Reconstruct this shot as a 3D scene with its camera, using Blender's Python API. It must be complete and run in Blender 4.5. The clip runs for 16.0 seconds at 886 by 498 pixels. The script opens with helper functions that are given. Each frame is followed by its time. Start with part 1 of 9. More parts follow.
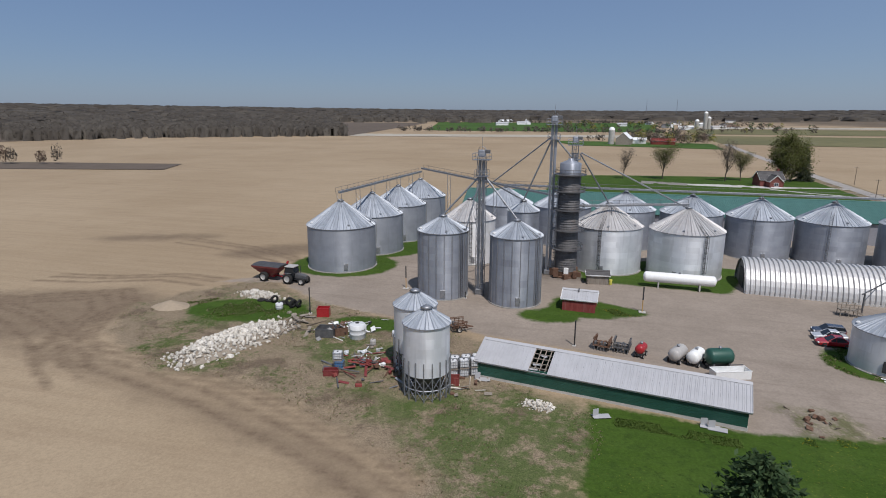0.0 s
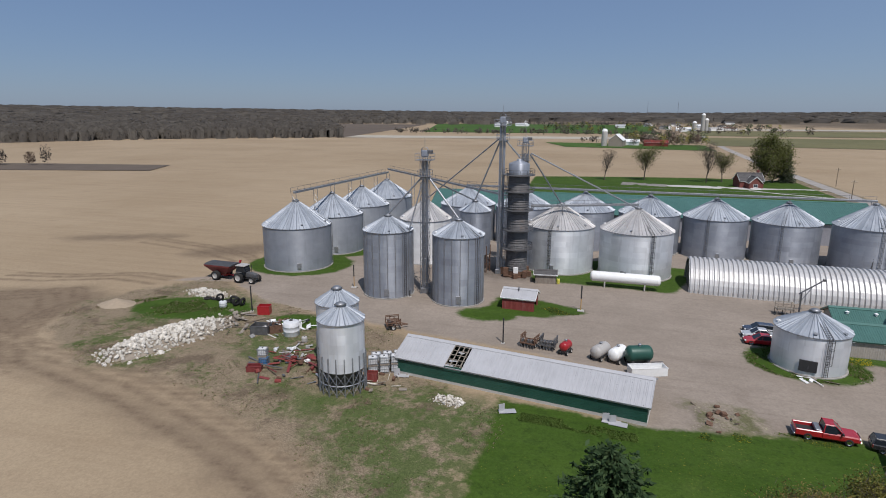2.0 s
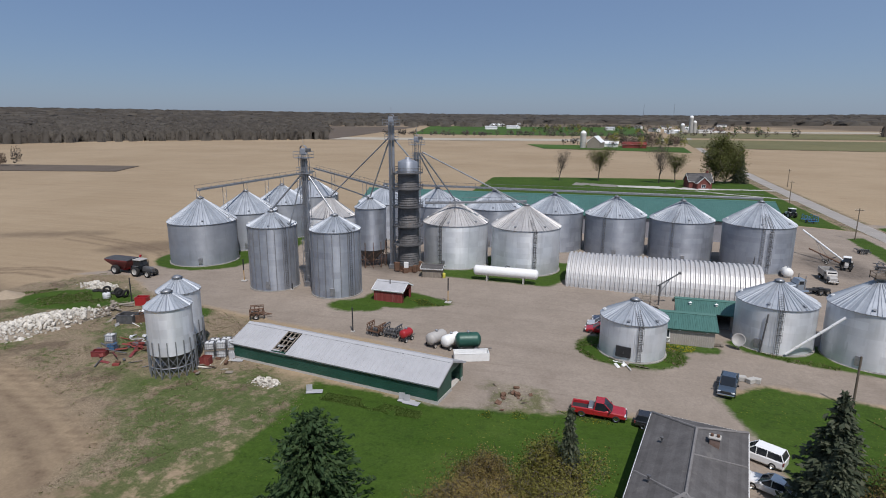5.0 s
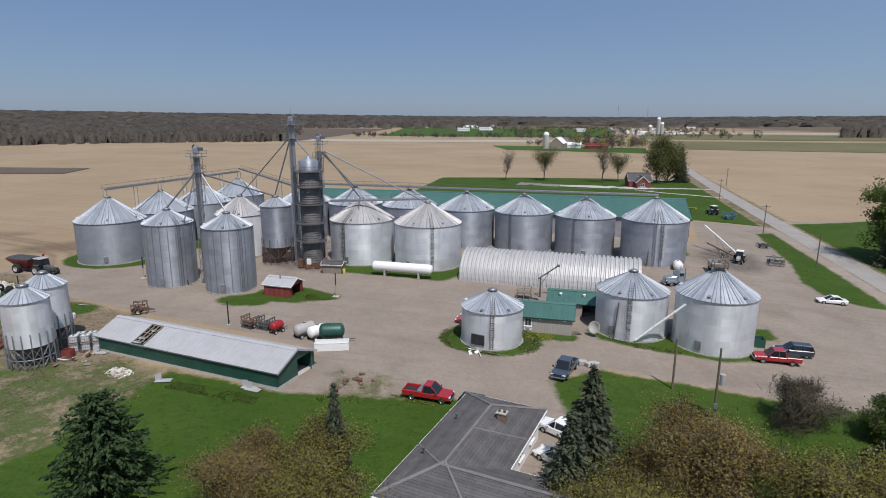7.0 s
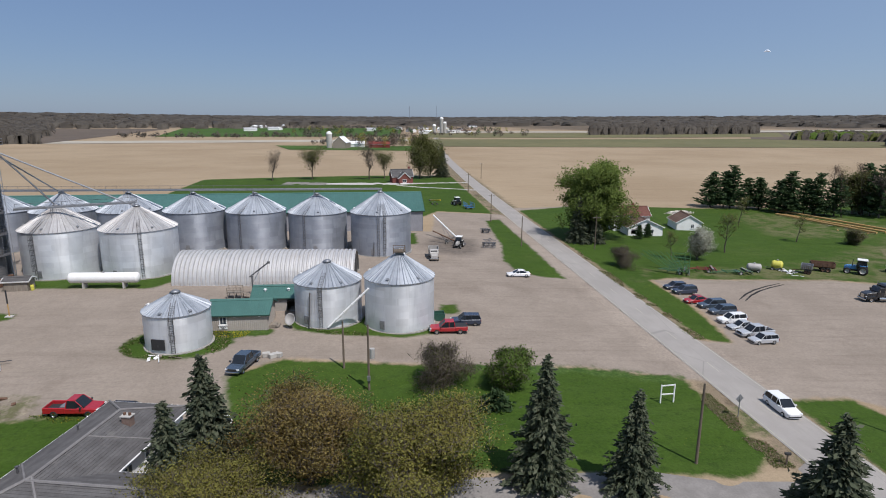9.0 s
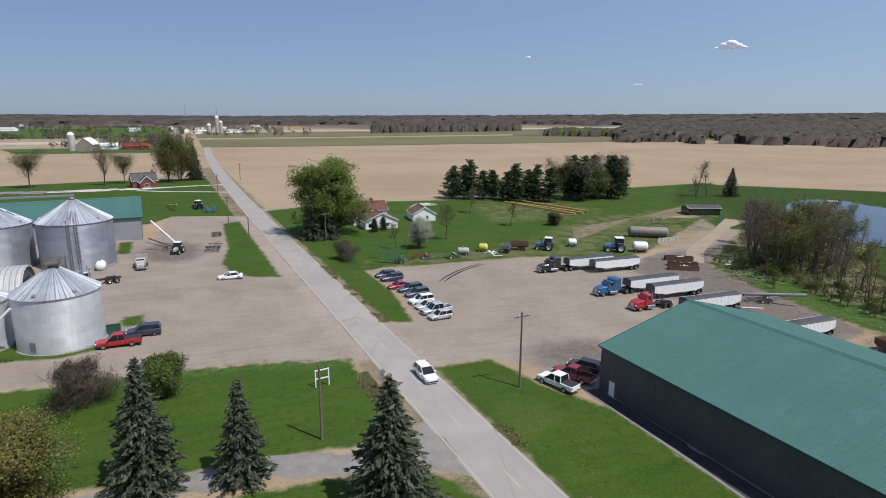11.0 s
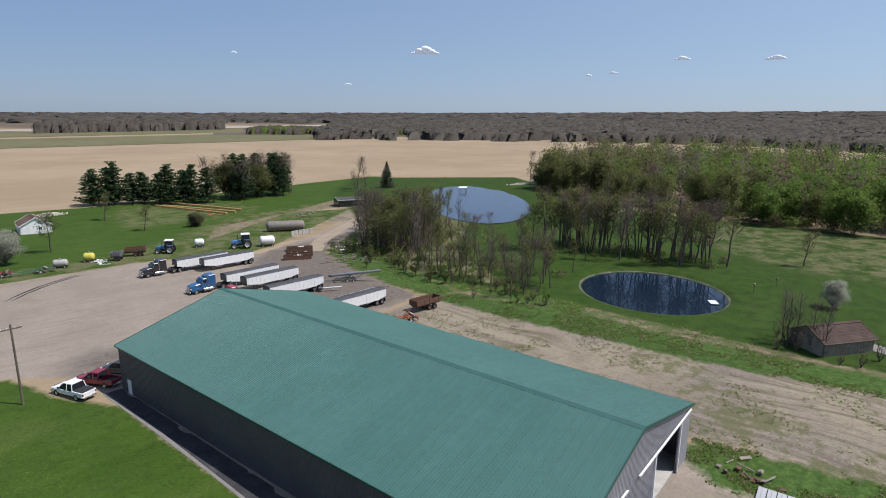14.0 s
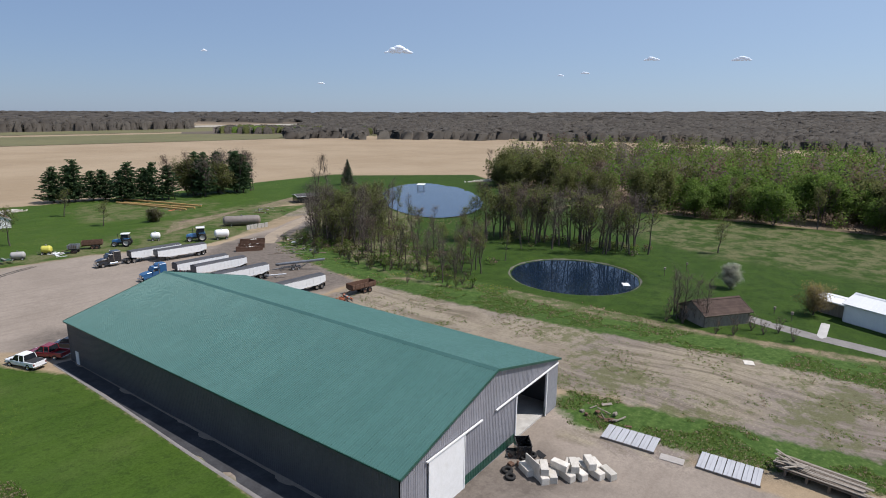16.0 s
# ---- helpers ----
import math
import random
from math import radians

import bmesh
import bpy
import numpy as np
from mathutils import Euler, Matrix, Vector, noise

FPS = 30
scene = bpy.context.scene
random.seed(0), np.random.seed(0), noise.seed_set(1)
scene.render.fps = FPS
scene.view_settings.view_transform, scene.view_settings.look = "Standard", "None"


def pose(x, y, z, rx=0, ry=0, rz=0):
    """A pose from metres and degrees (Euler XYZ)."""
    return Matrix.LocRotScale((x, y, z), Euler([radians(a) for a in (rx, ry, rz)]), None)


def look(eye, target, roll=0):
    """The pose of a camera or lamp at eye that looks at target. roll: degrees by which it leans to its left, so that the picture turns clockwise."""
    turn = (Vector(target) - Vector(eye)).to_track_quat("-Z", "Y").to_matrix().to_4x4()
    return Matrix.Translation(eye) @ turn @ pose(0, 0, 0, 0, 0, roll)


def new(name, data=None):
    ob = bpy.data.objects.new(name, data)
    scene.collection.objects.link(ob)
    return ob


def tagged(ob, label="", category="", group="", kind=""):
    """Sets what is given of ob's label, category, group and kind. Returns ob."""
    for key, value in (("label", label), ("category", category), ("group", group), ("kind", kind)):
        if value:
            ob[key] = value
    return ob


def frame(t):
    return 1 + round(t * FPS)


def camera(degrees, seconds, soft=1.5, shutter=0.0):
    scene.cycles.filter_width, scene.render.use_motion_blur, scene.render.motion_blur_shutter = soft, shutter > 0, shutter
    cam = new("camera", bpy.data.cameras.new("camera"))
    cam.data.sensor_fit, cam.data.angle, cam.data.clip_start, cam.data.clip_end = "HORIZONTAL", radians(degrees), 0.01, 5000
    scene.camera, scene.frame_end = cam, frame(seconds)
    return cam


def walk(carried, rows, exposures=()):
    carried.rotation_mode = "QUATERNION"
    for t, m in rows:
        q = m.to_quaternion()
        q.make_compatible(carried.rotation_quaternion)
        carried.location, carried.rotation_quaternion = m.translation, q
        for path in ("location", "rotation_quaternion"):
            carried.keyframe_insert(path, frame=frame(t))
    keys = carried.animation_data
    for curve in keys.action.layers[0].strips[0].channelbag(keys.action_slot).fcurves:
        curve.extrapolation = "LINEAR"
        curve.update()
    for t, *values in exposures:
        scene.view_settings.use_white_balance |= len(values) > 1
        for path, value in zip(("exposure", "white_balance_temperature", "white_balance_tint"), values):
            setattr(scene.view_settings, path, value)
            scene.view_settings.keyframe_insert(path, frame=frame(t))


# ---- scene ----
cam = camera(74.6, 16.0, 1.0)
METRES, EYE, TILT, LEAN, TURN = 129.35, 33.5, 0.0, 0.5, 15.1
ROWS = [
    (0.0, 0.0, 0.0, 0.0, 0.18, -13.35, -0.74),
    (0.5, 0.015, -0.0016, -0.0, 0.26, -13.32, -0.79),
    (1.0, 0.0335, -0.0035, 0.0001, 0.32, -13.29, -0.77),
    (1.5, 0.055, -0.0061, -0.0, 0.39, -13.24, -0.78),
    (2.0, 0.0797, -0.0093, -0.0001, 0.47, -13.19, -0.75),
    (2.5, 0.1063, -0.0132, -0.0002, 0.54, -13.15, -0.73),
    (3.0, 0.1341, -0.0182, -0.0003, 0.54, -13.11, -0.74),
    (3.5, 0.1626, -0.0237, -0.0009, 0.56, -13.04, -0.72),
    (4.0, 0.1912, -0.0296, -0.0008, 0.56, -13.01, -0.77),
    (6.5, 0.3468, -0.0604, -0.0034, 0.52, -12.78, -0.74),
    (7.0, 0.3797, -0.068, -0.0036, -1.35, -12.73, -0.7),
    (7.5, 0.4128, -0.0766, -0.0044, -5.32, -12.66, -0.69),
    (8.0, 0.4452, -0.0864, -0.0043, -10.39, -12.6, -0.74),
    (8.5, 0.477, -0.0984, -0.0045, -15.57, -12.56, -0.75),
    (9.0, 0.5076, -0.1126, -0.0048, -20.58, -12.51, -0.78),
    (11.5, 0.6487, -0.2242, -0.0039, -45.42, -12.32, -0.63),
    (12.0, 0.6709, -0.2543, -0.0039, -50.52, -12.28, -0.61),
    (12.5, 0.6909, -0.2873, -0.0034, -56.1, -12.27, -0.59),
    (13.0, 0.7069, -0.3225, -0.0028, -62.36, -12.25, -0.55),
    (13.5, 0.7193, -0.3564, -0.0019, -65.37, -12.25, -0.64),
    (14.0, 0.7268, -0.3905, -0.0018, -66.88, -12.23, -0.63),
    (14.5, 0.7246, -0.4191, -0.0014, -68.16, -12.23, -0.63),
    (15.0, 0.7153, -0.4448, -0.0015, -68.64, -12.24, -0.62),
    (15.5, 0.6989, -0.4665, -0.0017, -68.93, -12.25, -0.66),
    (16.0, 0.6766, -0.4846, -0.0019, -69.27, -12.26, -0.69),
]
walk(cam, [(t, pose(0, 0, EYE, TILT, LEAN, TURN) @ pose(METRES * x, METRES * y, METRES * z, 90 + pitch, roll, yaw)) for t, x, y, z, yaw, pitch, roll in ROWS], [(0.0, -0.15, 6280, 13), (7.0, -0.04, 6280, 13), (9.0, 0.05, 6280, 13), (12.5, 0.18, 6280, 13), (16.0, 0.21, 6280, 13)])

# ---- light ----
SUN_AZ, SUN_EL = 302.5, 58.5
world = bpy.data.worlds.new("world")
scene.world = world
world.use_nodes = True
wn = world.node_tree
sky = wn.nodes.new("ShaderNodeTexSky")
sky.sky_type, sky.sun_disc = "NISHITA", False
sky.sun_elevation, sky.sun_rotation = radians(SUN_EL), radians(90 - SUN_AZ)
sky.air_density, sky.dust_density, sky.ozone_density = 1.0, 0.4, 1.5
tint = wn.nodes.new("ShaderNodeMix")
tint.data_type, tint.blend_type = "RGBA", "MULTIPLY"
tint.inputs[0].default_value, tint.inputs[7].default_value = 1.0, (0.82, 0.93, 1.12, 1)
wn.links.new(sky.outputs[0], tint.inputs[6])
even = wn.nodes.new("ShaderNodeMix")
even.data_type = "RGBA"
even.inputs[0].default_value, even.inputs[7].default_value = 0.5, (3.35, 4.9, 7.7, 1)
wn.links.new(tint.outputs[2], even.inputs[6])
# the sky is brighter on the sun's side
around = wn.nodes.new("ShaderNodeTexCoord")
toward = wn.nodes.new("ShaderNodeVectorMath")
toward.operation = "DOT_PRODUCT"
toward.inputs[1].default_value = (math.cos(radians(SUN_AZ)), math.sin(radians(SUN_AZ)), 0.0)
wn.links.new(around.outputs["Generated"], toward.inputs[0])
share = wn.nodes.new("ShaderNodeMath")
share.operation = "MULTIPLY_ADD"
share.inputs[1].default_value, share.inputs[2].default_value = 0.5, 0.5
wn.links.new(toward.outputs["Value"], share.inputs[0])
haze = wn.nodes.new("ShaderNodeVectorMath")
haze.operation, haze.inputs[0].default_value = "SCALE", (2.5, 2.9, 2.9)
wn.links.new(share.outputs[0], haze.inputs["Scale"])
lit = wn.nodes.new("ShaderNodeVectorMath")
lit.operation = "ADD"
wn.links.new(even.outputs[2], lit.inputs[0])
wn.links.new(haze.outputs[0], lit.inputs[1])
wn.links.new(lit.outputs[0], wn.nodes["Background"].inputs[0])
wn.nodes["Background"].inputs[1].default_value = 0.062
sun = new("sun", bpy.data.lights.new("sun", "SUN"))
sun.data.energy, sun.data.angle, sun.data.color = 4.4, radians(0.53), (1.0, 0.95, 0.88)
sun_way = Vector((math.cos(radians(SUN_AZ)) * math.cos(radians(SUN_EL)), math.sin(radians(SUN_AZ)) * math.cos(radians(SUN_EL)), math.sin(radians(SUN_EL))))
sun.matrix_world = look(sun_way * 300, (0, 0, 0))
scene.view_settings.exposure = 0.0

# ---- lie of the land ----
RNG = np.random.RandomState(7)
GX = np.array([-67, 0, 22, 67, 100, 134, 179, 223, 257.0])
GZ = np.array([1.45, 1.45, 1.34, .67, -.33, -2.1, -2.7, -3.2, -3.2])
HA = np.array([-180, -90, -10, 0, 12, 27, 48, 63, 84, 104, 125, 142, 180.0])
HH = np.array([50, 70, 92, 92, 87, 74, 61, 49, 33, 36, 52, 66, 50.0])


def gz_np(x, y):
    z = (np.interp(x - 6, GX, GZ) + np.interp(x, GX, GZ) + np.interp(x + 6, GX, GZ)) / 3
    d = np.hypot(x - 60, y)
    s = np.clip((d - 700) / 4000, 0, 1)
    z = z * (1 - np.clip((d - 250) / 500, 0, 1)) + np.interp(np.degrees(np.arctan2(y, x - 60)), HA, HH) * s ** 1.3
    # the two ponds lie in shallow bowls
    for px, py, ra, rb, an in PONDS:
        c, n = math.cos(an), math.sin(an)
        u, v = ((x - px) * c + (y - py) * n) / ra, (-(x - px) * n + (y - py) * c) / rb
        q = np.sqrt(u * u + v * v)
        z = z - 1.1 * np.clip((1.12 - q) / 0.2, 0, 1)
    return z


PONDS = [(226.8, 14.8, 15.8, 14.6, 0.6), (315, 124, 55, 21, 0.72)]


def gz(x, y):
    return float(gz_np(np.array([float(x)]), np.array([float(y)]))[0])


# ---- mesh helpers ----
class Sheet:
    """Collects corners and faces for one mesh."""

    def __init__(self):
        self.v, self.f = [], []

    def add(self, verts, faces):
        n = len(self.v)
        self.v += [tuple(p) for p in verts]
        self.f += [tuple(i + n for i in f) for f in faces]
        return self

    def box(self, c, s, rz=0.0, chamfer=0.0, m=None):
        x, y, z = (a / 2 for a in s)
        k = min(chamfer, x * .9, y * .9, z * .9)
        if k <= 0:
            vs = [(i * x, j * y, l * z) for l in (-1, 1) for j in (-1, 1) for i in (-1, 1)]
            fs = [(0, 2, 3, 1), (4, 5, 7, 6), (0, 1, 5, 4), (2, 6, 7, 3), (0, 4, 6, 2), (1, 3, 7, 5)]
        else:
            vs, fs = [], []
            ring = [(x - k, -y), (x, -y + k), (x, y - k), (x - k, y), (-x + k, y), (-x, y - k), (-x, -y + k), (-x + k, -y)]
            inner = [((x - k) * (1 if a > 0 else -1), (y - k) * (1 if b > 0 else -1)) for a, b in ring]
            for l, rg in ((-z, inner), (-z + k, ring), (z - k, ring), (z, inner)):
                vs += [(a, b, l) for a, b in rg]
            for q in range(3):
                fs += [(q * 8 + i, q * 8 + (i + 1) % 8, q * 8 + 8 + (i + 1) % 8, q * 8 + 8 + i) for i in range(8)]
            fs += [tuple(range(7, -1, -1)), tuple(range(24, 32))]
        t = m if m is not None else Matrix.Identity(4)
        t = t @ Matrix.Translation(c) @ Matrix.Rotation(radians(rz), 4, "Z")
        return self.add([t @ Vector(p) for p in vs], fs)

    def tube(self, p, q, r, r2=None, n=8, caps=True):
        p, q = Vector(p), Vector(q)
        r2 = r if r2 is None else r2
        w = (q - p).normalized()
        a = w.cross((0, 0, 1))
        a = a.normalized() if a.length > 1e-4 else Vector((1, 0, 0))
        b = w.cross(a)
        vs = [o + (a * math.cos(k) + b * math.sin(k)) * rr for o, rr in ((p, r), (q, r2)) for k in (2 * math.pi * i / n for i in range(n))]
        fs = [(i, n + i, n + (i + 1) % n, (i + 1) % n) for i in range(n)]
        if caps:
            fs += [tuple(range(n)), tuple(range(2 * n - 1, n - 1, -1))]
        return self.add(vs, fs)

    def pipe(self, pts, r, n=6):
        for a, b in zip(pts, pts[1:]):
            self.tube(a, b, r, n=n)
        return self

    def lathe(self, prof, n=32, c=(0, 0, 0), a0=0.0, a1=360.0):
        """prof: (radius, z) pairs from the bottom up."""
        full = abs(a1 - a0) >= 359.9
        m = n if full else n + 1
        an = [radians(a0 + (a1 - a0) * i / n) for i in range(m)]
        vs = [(c[0] + r * math.cos(k), c[1] + r * math.sin(k), c[2] + z) for r, z in prof for k in an]
        fs = [(j * m + i, j * m + (i + 1) % m, (j + 1) * m + (i + 1) % m, (j + 1) * m + i) for j in range(len(prof) - 1) for i in range(n)]
        return self.add(vs, fs)

    def prism(self, prof, a, b, axis="y"):
        """A closed outline of two coordinates, drawn out from a to b along an axis."""
        n = len(prof)
        place = {"y": lambda u, v, w: (u, w, v), "x": lambda u, v, w: (w, u, v), "z": lambda u, v, w: (u, v, w)}[axis]
        vs = [place(u, v, w) for w in (a, b) for u, v in prof]
        fs = [(i, (i + 1) % n, n + (i + 1) % n, n + i) for i in range(n)] + [tuple(range(n - 1, -1, -1)), tuple(range(n, 2 * n))]
        return self.add(vs, fs)

    def loft(self, rings):
        n = len(rings[0])
        vs = [p for r in rings for p in r]
        fs = [(j * n + i, j * n + (i + 1) % n, (j + 1) * n + (i + 1) % n, (j + 1) * n + i) for j in range(len(rings) - 1) for i in range(n)]
        fs += [tuple(range(n - 1, -1, -1)), tuple(range((len(rings) - 1) * n, len(rings) * n))]
        return self.add(vs, fs)

    def mesh(self, name, material, smooth=False, fix=True):
        me = bpy.data.meshes.new(name)
        me.from_pydata(self.v, [], self.f)
        if fix:
            bm = bmesh.new()
            bm.from_mesh(me)
            bmesh.ops.recalc_face_normals(bm, faces=bm.faces)
            bm.to_mesh(me)
            bm.free()
        me.materials.append(material)
        if smooth:
            me.polygons.foreach_set("use_smooth", [True] * len(me.polygons))
        me.update()
        return me


def part(name, sheet, material, parent=None, label="", at=None, smooth=False):
    me = sheet if isinstance(sheet, bpy.types.Mesh) else sheet.mesh(name, material, smooth)
    ob = new(name, me)
    if parent is not None:
        ob.parent = parent
    if at is not None:
        ob.matrix_basis = at
    if label:
        ob["label"] = label
    return ob


def thing(name, label, category, x=0, y=0, rz=0.0, z=None, group="", kind=""):
    ob = new(name)
    ob.matrix_basis = pose(x, y, gz(x, y) if z is None else z, 0, 0, rz)
    return tagged(ob, label, category, group, kind)


def solo(name, sheet, material, label, category, x=0, y=0, rz=0.0, z=None, group="", kind="", smooth=False):
    ob = part(name, sheet, material, smooth=smooth)
    ob.matrix_basis = pose(x, y, gz(x, y) if z is None else z, 0, 0, rz)
    return tagged(ob, label, category, group, kind)


# ---- materials ----
class Nodes:
    def __init__(self, name, rough=0.6, metal=0.0):
        self.m = bpy.data.materials.new(name)
        self.m.use_nodes = True
        self.t = self.m.node_tree
        self.b = self.t.nodes["Principled BSDF"]
        self.b.inputs["Roughness"].default_value = rough
        self.b.inputs["Metallic"].default_value = metal
        self.b.inputs["Specular IOR Level"].default_value = 0.5 if rough < .8 else 0.12
        self.tc = self.t.nodes.new("ShaderNodeTexCoord")
        self.geo = None

    def link(self, a, b):
        self.t.links.new(a, b)

    def n(self, kind, **inputs):
        node = self.t.nodes.new(kind)
        for k, v in inputs.items():
            key = int(k[1:]) if k[0] == "i" and k[1:].isdigit() else k.replace("_", " ")
            if isinstance(v, bpy.types.NodeSocket):
                self.link(v, node.inputs[key])
            else:
                node.inputs[key].default_value = v
        return node

    def place(self, scale=(1, 1, 1), world_space=False):
        if world_space:
            src = self.n("ShaderNodeNewGeometry").outputs["Position"]
        else:
            src = self.tc.outputs["Object"]
        return self.n("ShaderNodeMapping", Vector=src, Scale=scale).outputs[0]

    def noise(self, scale, detail=4.0, rough=0.6, at=None, stretch=(1, 1, 1), ws=True):
        at = at if at is not None else self.place(stretch, ws)
        return self.n("ShaderNodeTexNoise", Vector=at, Scale=scale, Detail=detail, Roughness=rough).outputs[0]

    def ramp(self, fac, stops):
        r = self.n("ShaderNodeValToRGB", Fac=fac)
        e = r.color_ramp.elements
        while len(e) < len(stops):
            e.new(0.5)
        for q, (p, c) in zip(e, stops):
            q.position, q.color = p, (*c, 1) if len(c) == 3 else c
        return r.outputs[0]

    def mix(self, fac, a, b, blend="MIX"):
        m = self.t.nodes.new("ShaderNodeMix")
        m.data_type, m.blend_type = "RGBA", blend
        for i, v in ((0, fac), (6, a), (7, b)):
            if isinstance(v, bpy.types.NodeSocket):
                self.link(v, m.inputs[i])
            else:
                m.inputs[i].default_value = v if i == 0 else (*v, 1)
        return m.outputs[2]

    def math(self, op, a, b=0.0, clamp=False):
        m = self.t.nodes.new("ShaderNodeMath")
        m.operation, m.use_clamp = op, clamp
        for i, v in ((0, a), (1, b)):
            if isinstance(v, bpy.types.NodeSocket):
                self.link(v, m.inputs[i])
            else:
                m.inputs[i].default_value = v
        return m.outputs[0]

    def step(self, v, lo, hi):
        r = self.t.nodes.new("ShaderNodeMapRange")
        r.interpolation_type = "SMOOTHSTEP"
        self.link(v, r.inputs[0])
        r.inputs[1].default_value, r.inputs[2].default_value = lo, hi
        return r.outputs[0]

    def chance(self):
        return self.n("ShaderNodeObjectInfo").outputs["Random"]

    def colour(self, c):
        self.link(c, self.b.inputs["Base Color"])
        return self

    def bump(self, h, strength=0.3, dist=0.05):
        k = self.n("ShaderNodeBump", Strength=strength, Distance=dist, Height=h)
        self.link(k.outputs[0], self.b.inputs["Normal"])
        return self

    def rough(self, r):
        self.link(r, self.b.inputs["Roughness"])
        return self


def worn(name, a, b, scale=1.5, rough=0.6, metal=0.0, stain=None, amount=0.35, vary=0.0, bump=0.0, stretch=(1, 1, 1), ws=False):
    """Two tones at two scales, with stains of a third colour and some change from piece to piece."""
    a, b = tuple(v * .82 for v in a), tuple(v * .82 for v in b)
    k = Nodes(name, rough, metal)
    n1 = k.noise(scale, 5, 0.62, stretch=stretch, ws=ws)
    n2 = k.noise(scale * 9, 3, 0.6, stretch=stretch, ws=ws)
    c = k.mix(k.step(n1, 0.3, 0.7), a, b)
    c = k.mix(k.math("MULTIPLY", k.step(n2, 0.35, 0.7), 0.3), c, tuple(v * 0.72 for v in a))
    if stain:
        c = k.mix(k.math("MULTIPLY", k.step(k.noise(scale * 0.6, 6, 0.7, stretch=stretch, ws=ws), 0.56, 0.72), amount), c, stain)
    if vary:
        f = k.math("ADD", k.math("MULTIPLY", k.chance(), vary), 1 - vary / 2)
        mm = k.n("ShaderNodeCombineColor", i0=f, i1=f, i2=f).outputs[0]
        c = k.mix(1.0, c, mm, "MULTIPLY")
    k.colour(c)
    k.rough(k.math("ADD", k.math("MULTIPLY", n2, 0.2), rough - 0.1))
    if bump:
        k.bump(n2, bump, 0.03)
    return k.m


def galvanised(name, a, b, rough, metal=0.35, vary=0.1, streak=0.3, relief=0.75):
    """Zinc sheet in courses: sheets differ, streaks run down."""
    k = Nodes(name, rough, metal)
    sep = k.n("ShaderNodeSeparateXYZ", Vector=k.tc.outputs["Object"])
    an = k.n("ShaderNodeMath", i0=sep.outputs[1], i1=sep.outputs[0])
    an.operation = "ARCTAN2"
    sheet = k.math("FLOOR", k.math("MULTIPLY", an.outputs[0], 2.9))
    cell = k.n("ShaderNodeTexWhiteNoise", i1=k.math("ADD", sheet, k.math("MULTIPLY", k.chance(), 37.0)))
    cell.noise_dimensions = "1D"
    big = k.noise(0.35, 4, 0.6, ws=True)
    down = k.noise(1.3, 4, 0.6, stretch=(1, 1, 0.08), ws=True)
    fine = k.noise(9.0, 3, 0.6, ws=True)
    c = k.mix(k.step(big, 0.3, 0.7), a, b)
    c = k.mix(k.math("MULTIPLY", k.step(down, 0.5, 0.75), streak), c, tuple(v * 0.6 for v in a))
    f = k.math("ADD", k.math("MULTIPLY", cell.outputs[0], vary), 1 - vary / 2)
    c = k.mix(1.0, c, k.n("ShaderNodeCombineColor", i0=f, i1=f, i2=f).outputs[0], "MULTIPLY")
    k.colour(c)
    k.rough(k.math("ADD", k.math("ADD", k.math("MULTIPLY", fine, 0.14), k.math("MULTIPLY", cell.outputs[0], 0.08)), rough - 0.1))
    # round corrugation draws highlights out upright
    tg = k.n("ShaderNodeTangent")
    tg.direction_type, tg.axis = "RADIAL", "Z"
    k.link(tg.outputs[0], k.b.inputs["Tangent"])
    k.b.inputs["Anisotropic"].default_value, k.b.inputs["Anisotropic Rotation"].default_value = relief, 0.25
    return k.m


def plain(name, c, rough=0.5, metal=0.0):
    return worn(name, c, tuple(v * 0.86 for v in c), 2.0, rough, metal)


M = {}
M["zinc_dark"] = galvanised("zinc_dark", (.25, .268, .30), (.30, .318, .35), .58)
M["zinc_mid"] = galvanised("zinc_mid", (.265, .285, .325), (.325, .345, .385), .5, 0.45, 0.2)
M["zinc_bright"] = galvanised("zinc_bright", (.58, .595, .62), (.67, .685, .705), .44, 0.42, 0.16)
M["zinc_white"] = galvanised("zinc_white", (.66, .66, .66), (.74, .74, .74), .5, 0.25)
M["roof_zinc"] = galvanised("roof_zinc", (.33, .355, .39), (.41, .435, .47), .5, 0.5, 0.2, relief=0.0)
M["roof_aged"] = worn("roof_aged", (.52, .50, .49), (.60, .59, .58), .8, .5, .5, (.30, .22, .17), .5, .12, ws=True)
M["steel"] = worn("steel", (.32, .33, .35), (.42, .43, .45), 2, .5, .7, (.2, .13, .09), .4)
M["steel_dark"] = worn("steel_dark", (.13, .13, .14), (.2, .2, .2), 2, .55, .5, (.18, .1, .06), .4)
M["rust"] = worn("rust", (.135, .075, .05), (.20, .125, .09), 3, .85, 0, (.08, .055, .045), .6, bump=.3)
M["rubber"] = worn("rubber", (.025, .025, .026), (.05, .048, .045), 4, .85)
M["dark"] = plain("dark", (.03, .03, .032), .7)
M["glass_dark"] = plain("glass_dark", (.02, .024, .03), .08)
M["window"] = plain("window", (.05, .065, .08), .06)
M["chrome"] = plain("chrome", (.7, .7, .7), .2, 1.0)
M["white_paint"] = worn("white_paint", (.95, .95, .94), (.88, .88, .86), 1.5, .45, 0, (.5, .47, .42), .25, .05)
M["white_tank"] = worn("white_tank", (.94, .94, .92), (.88, .88, .85), .8, .4, 0, (.5, .42, .33), .25)
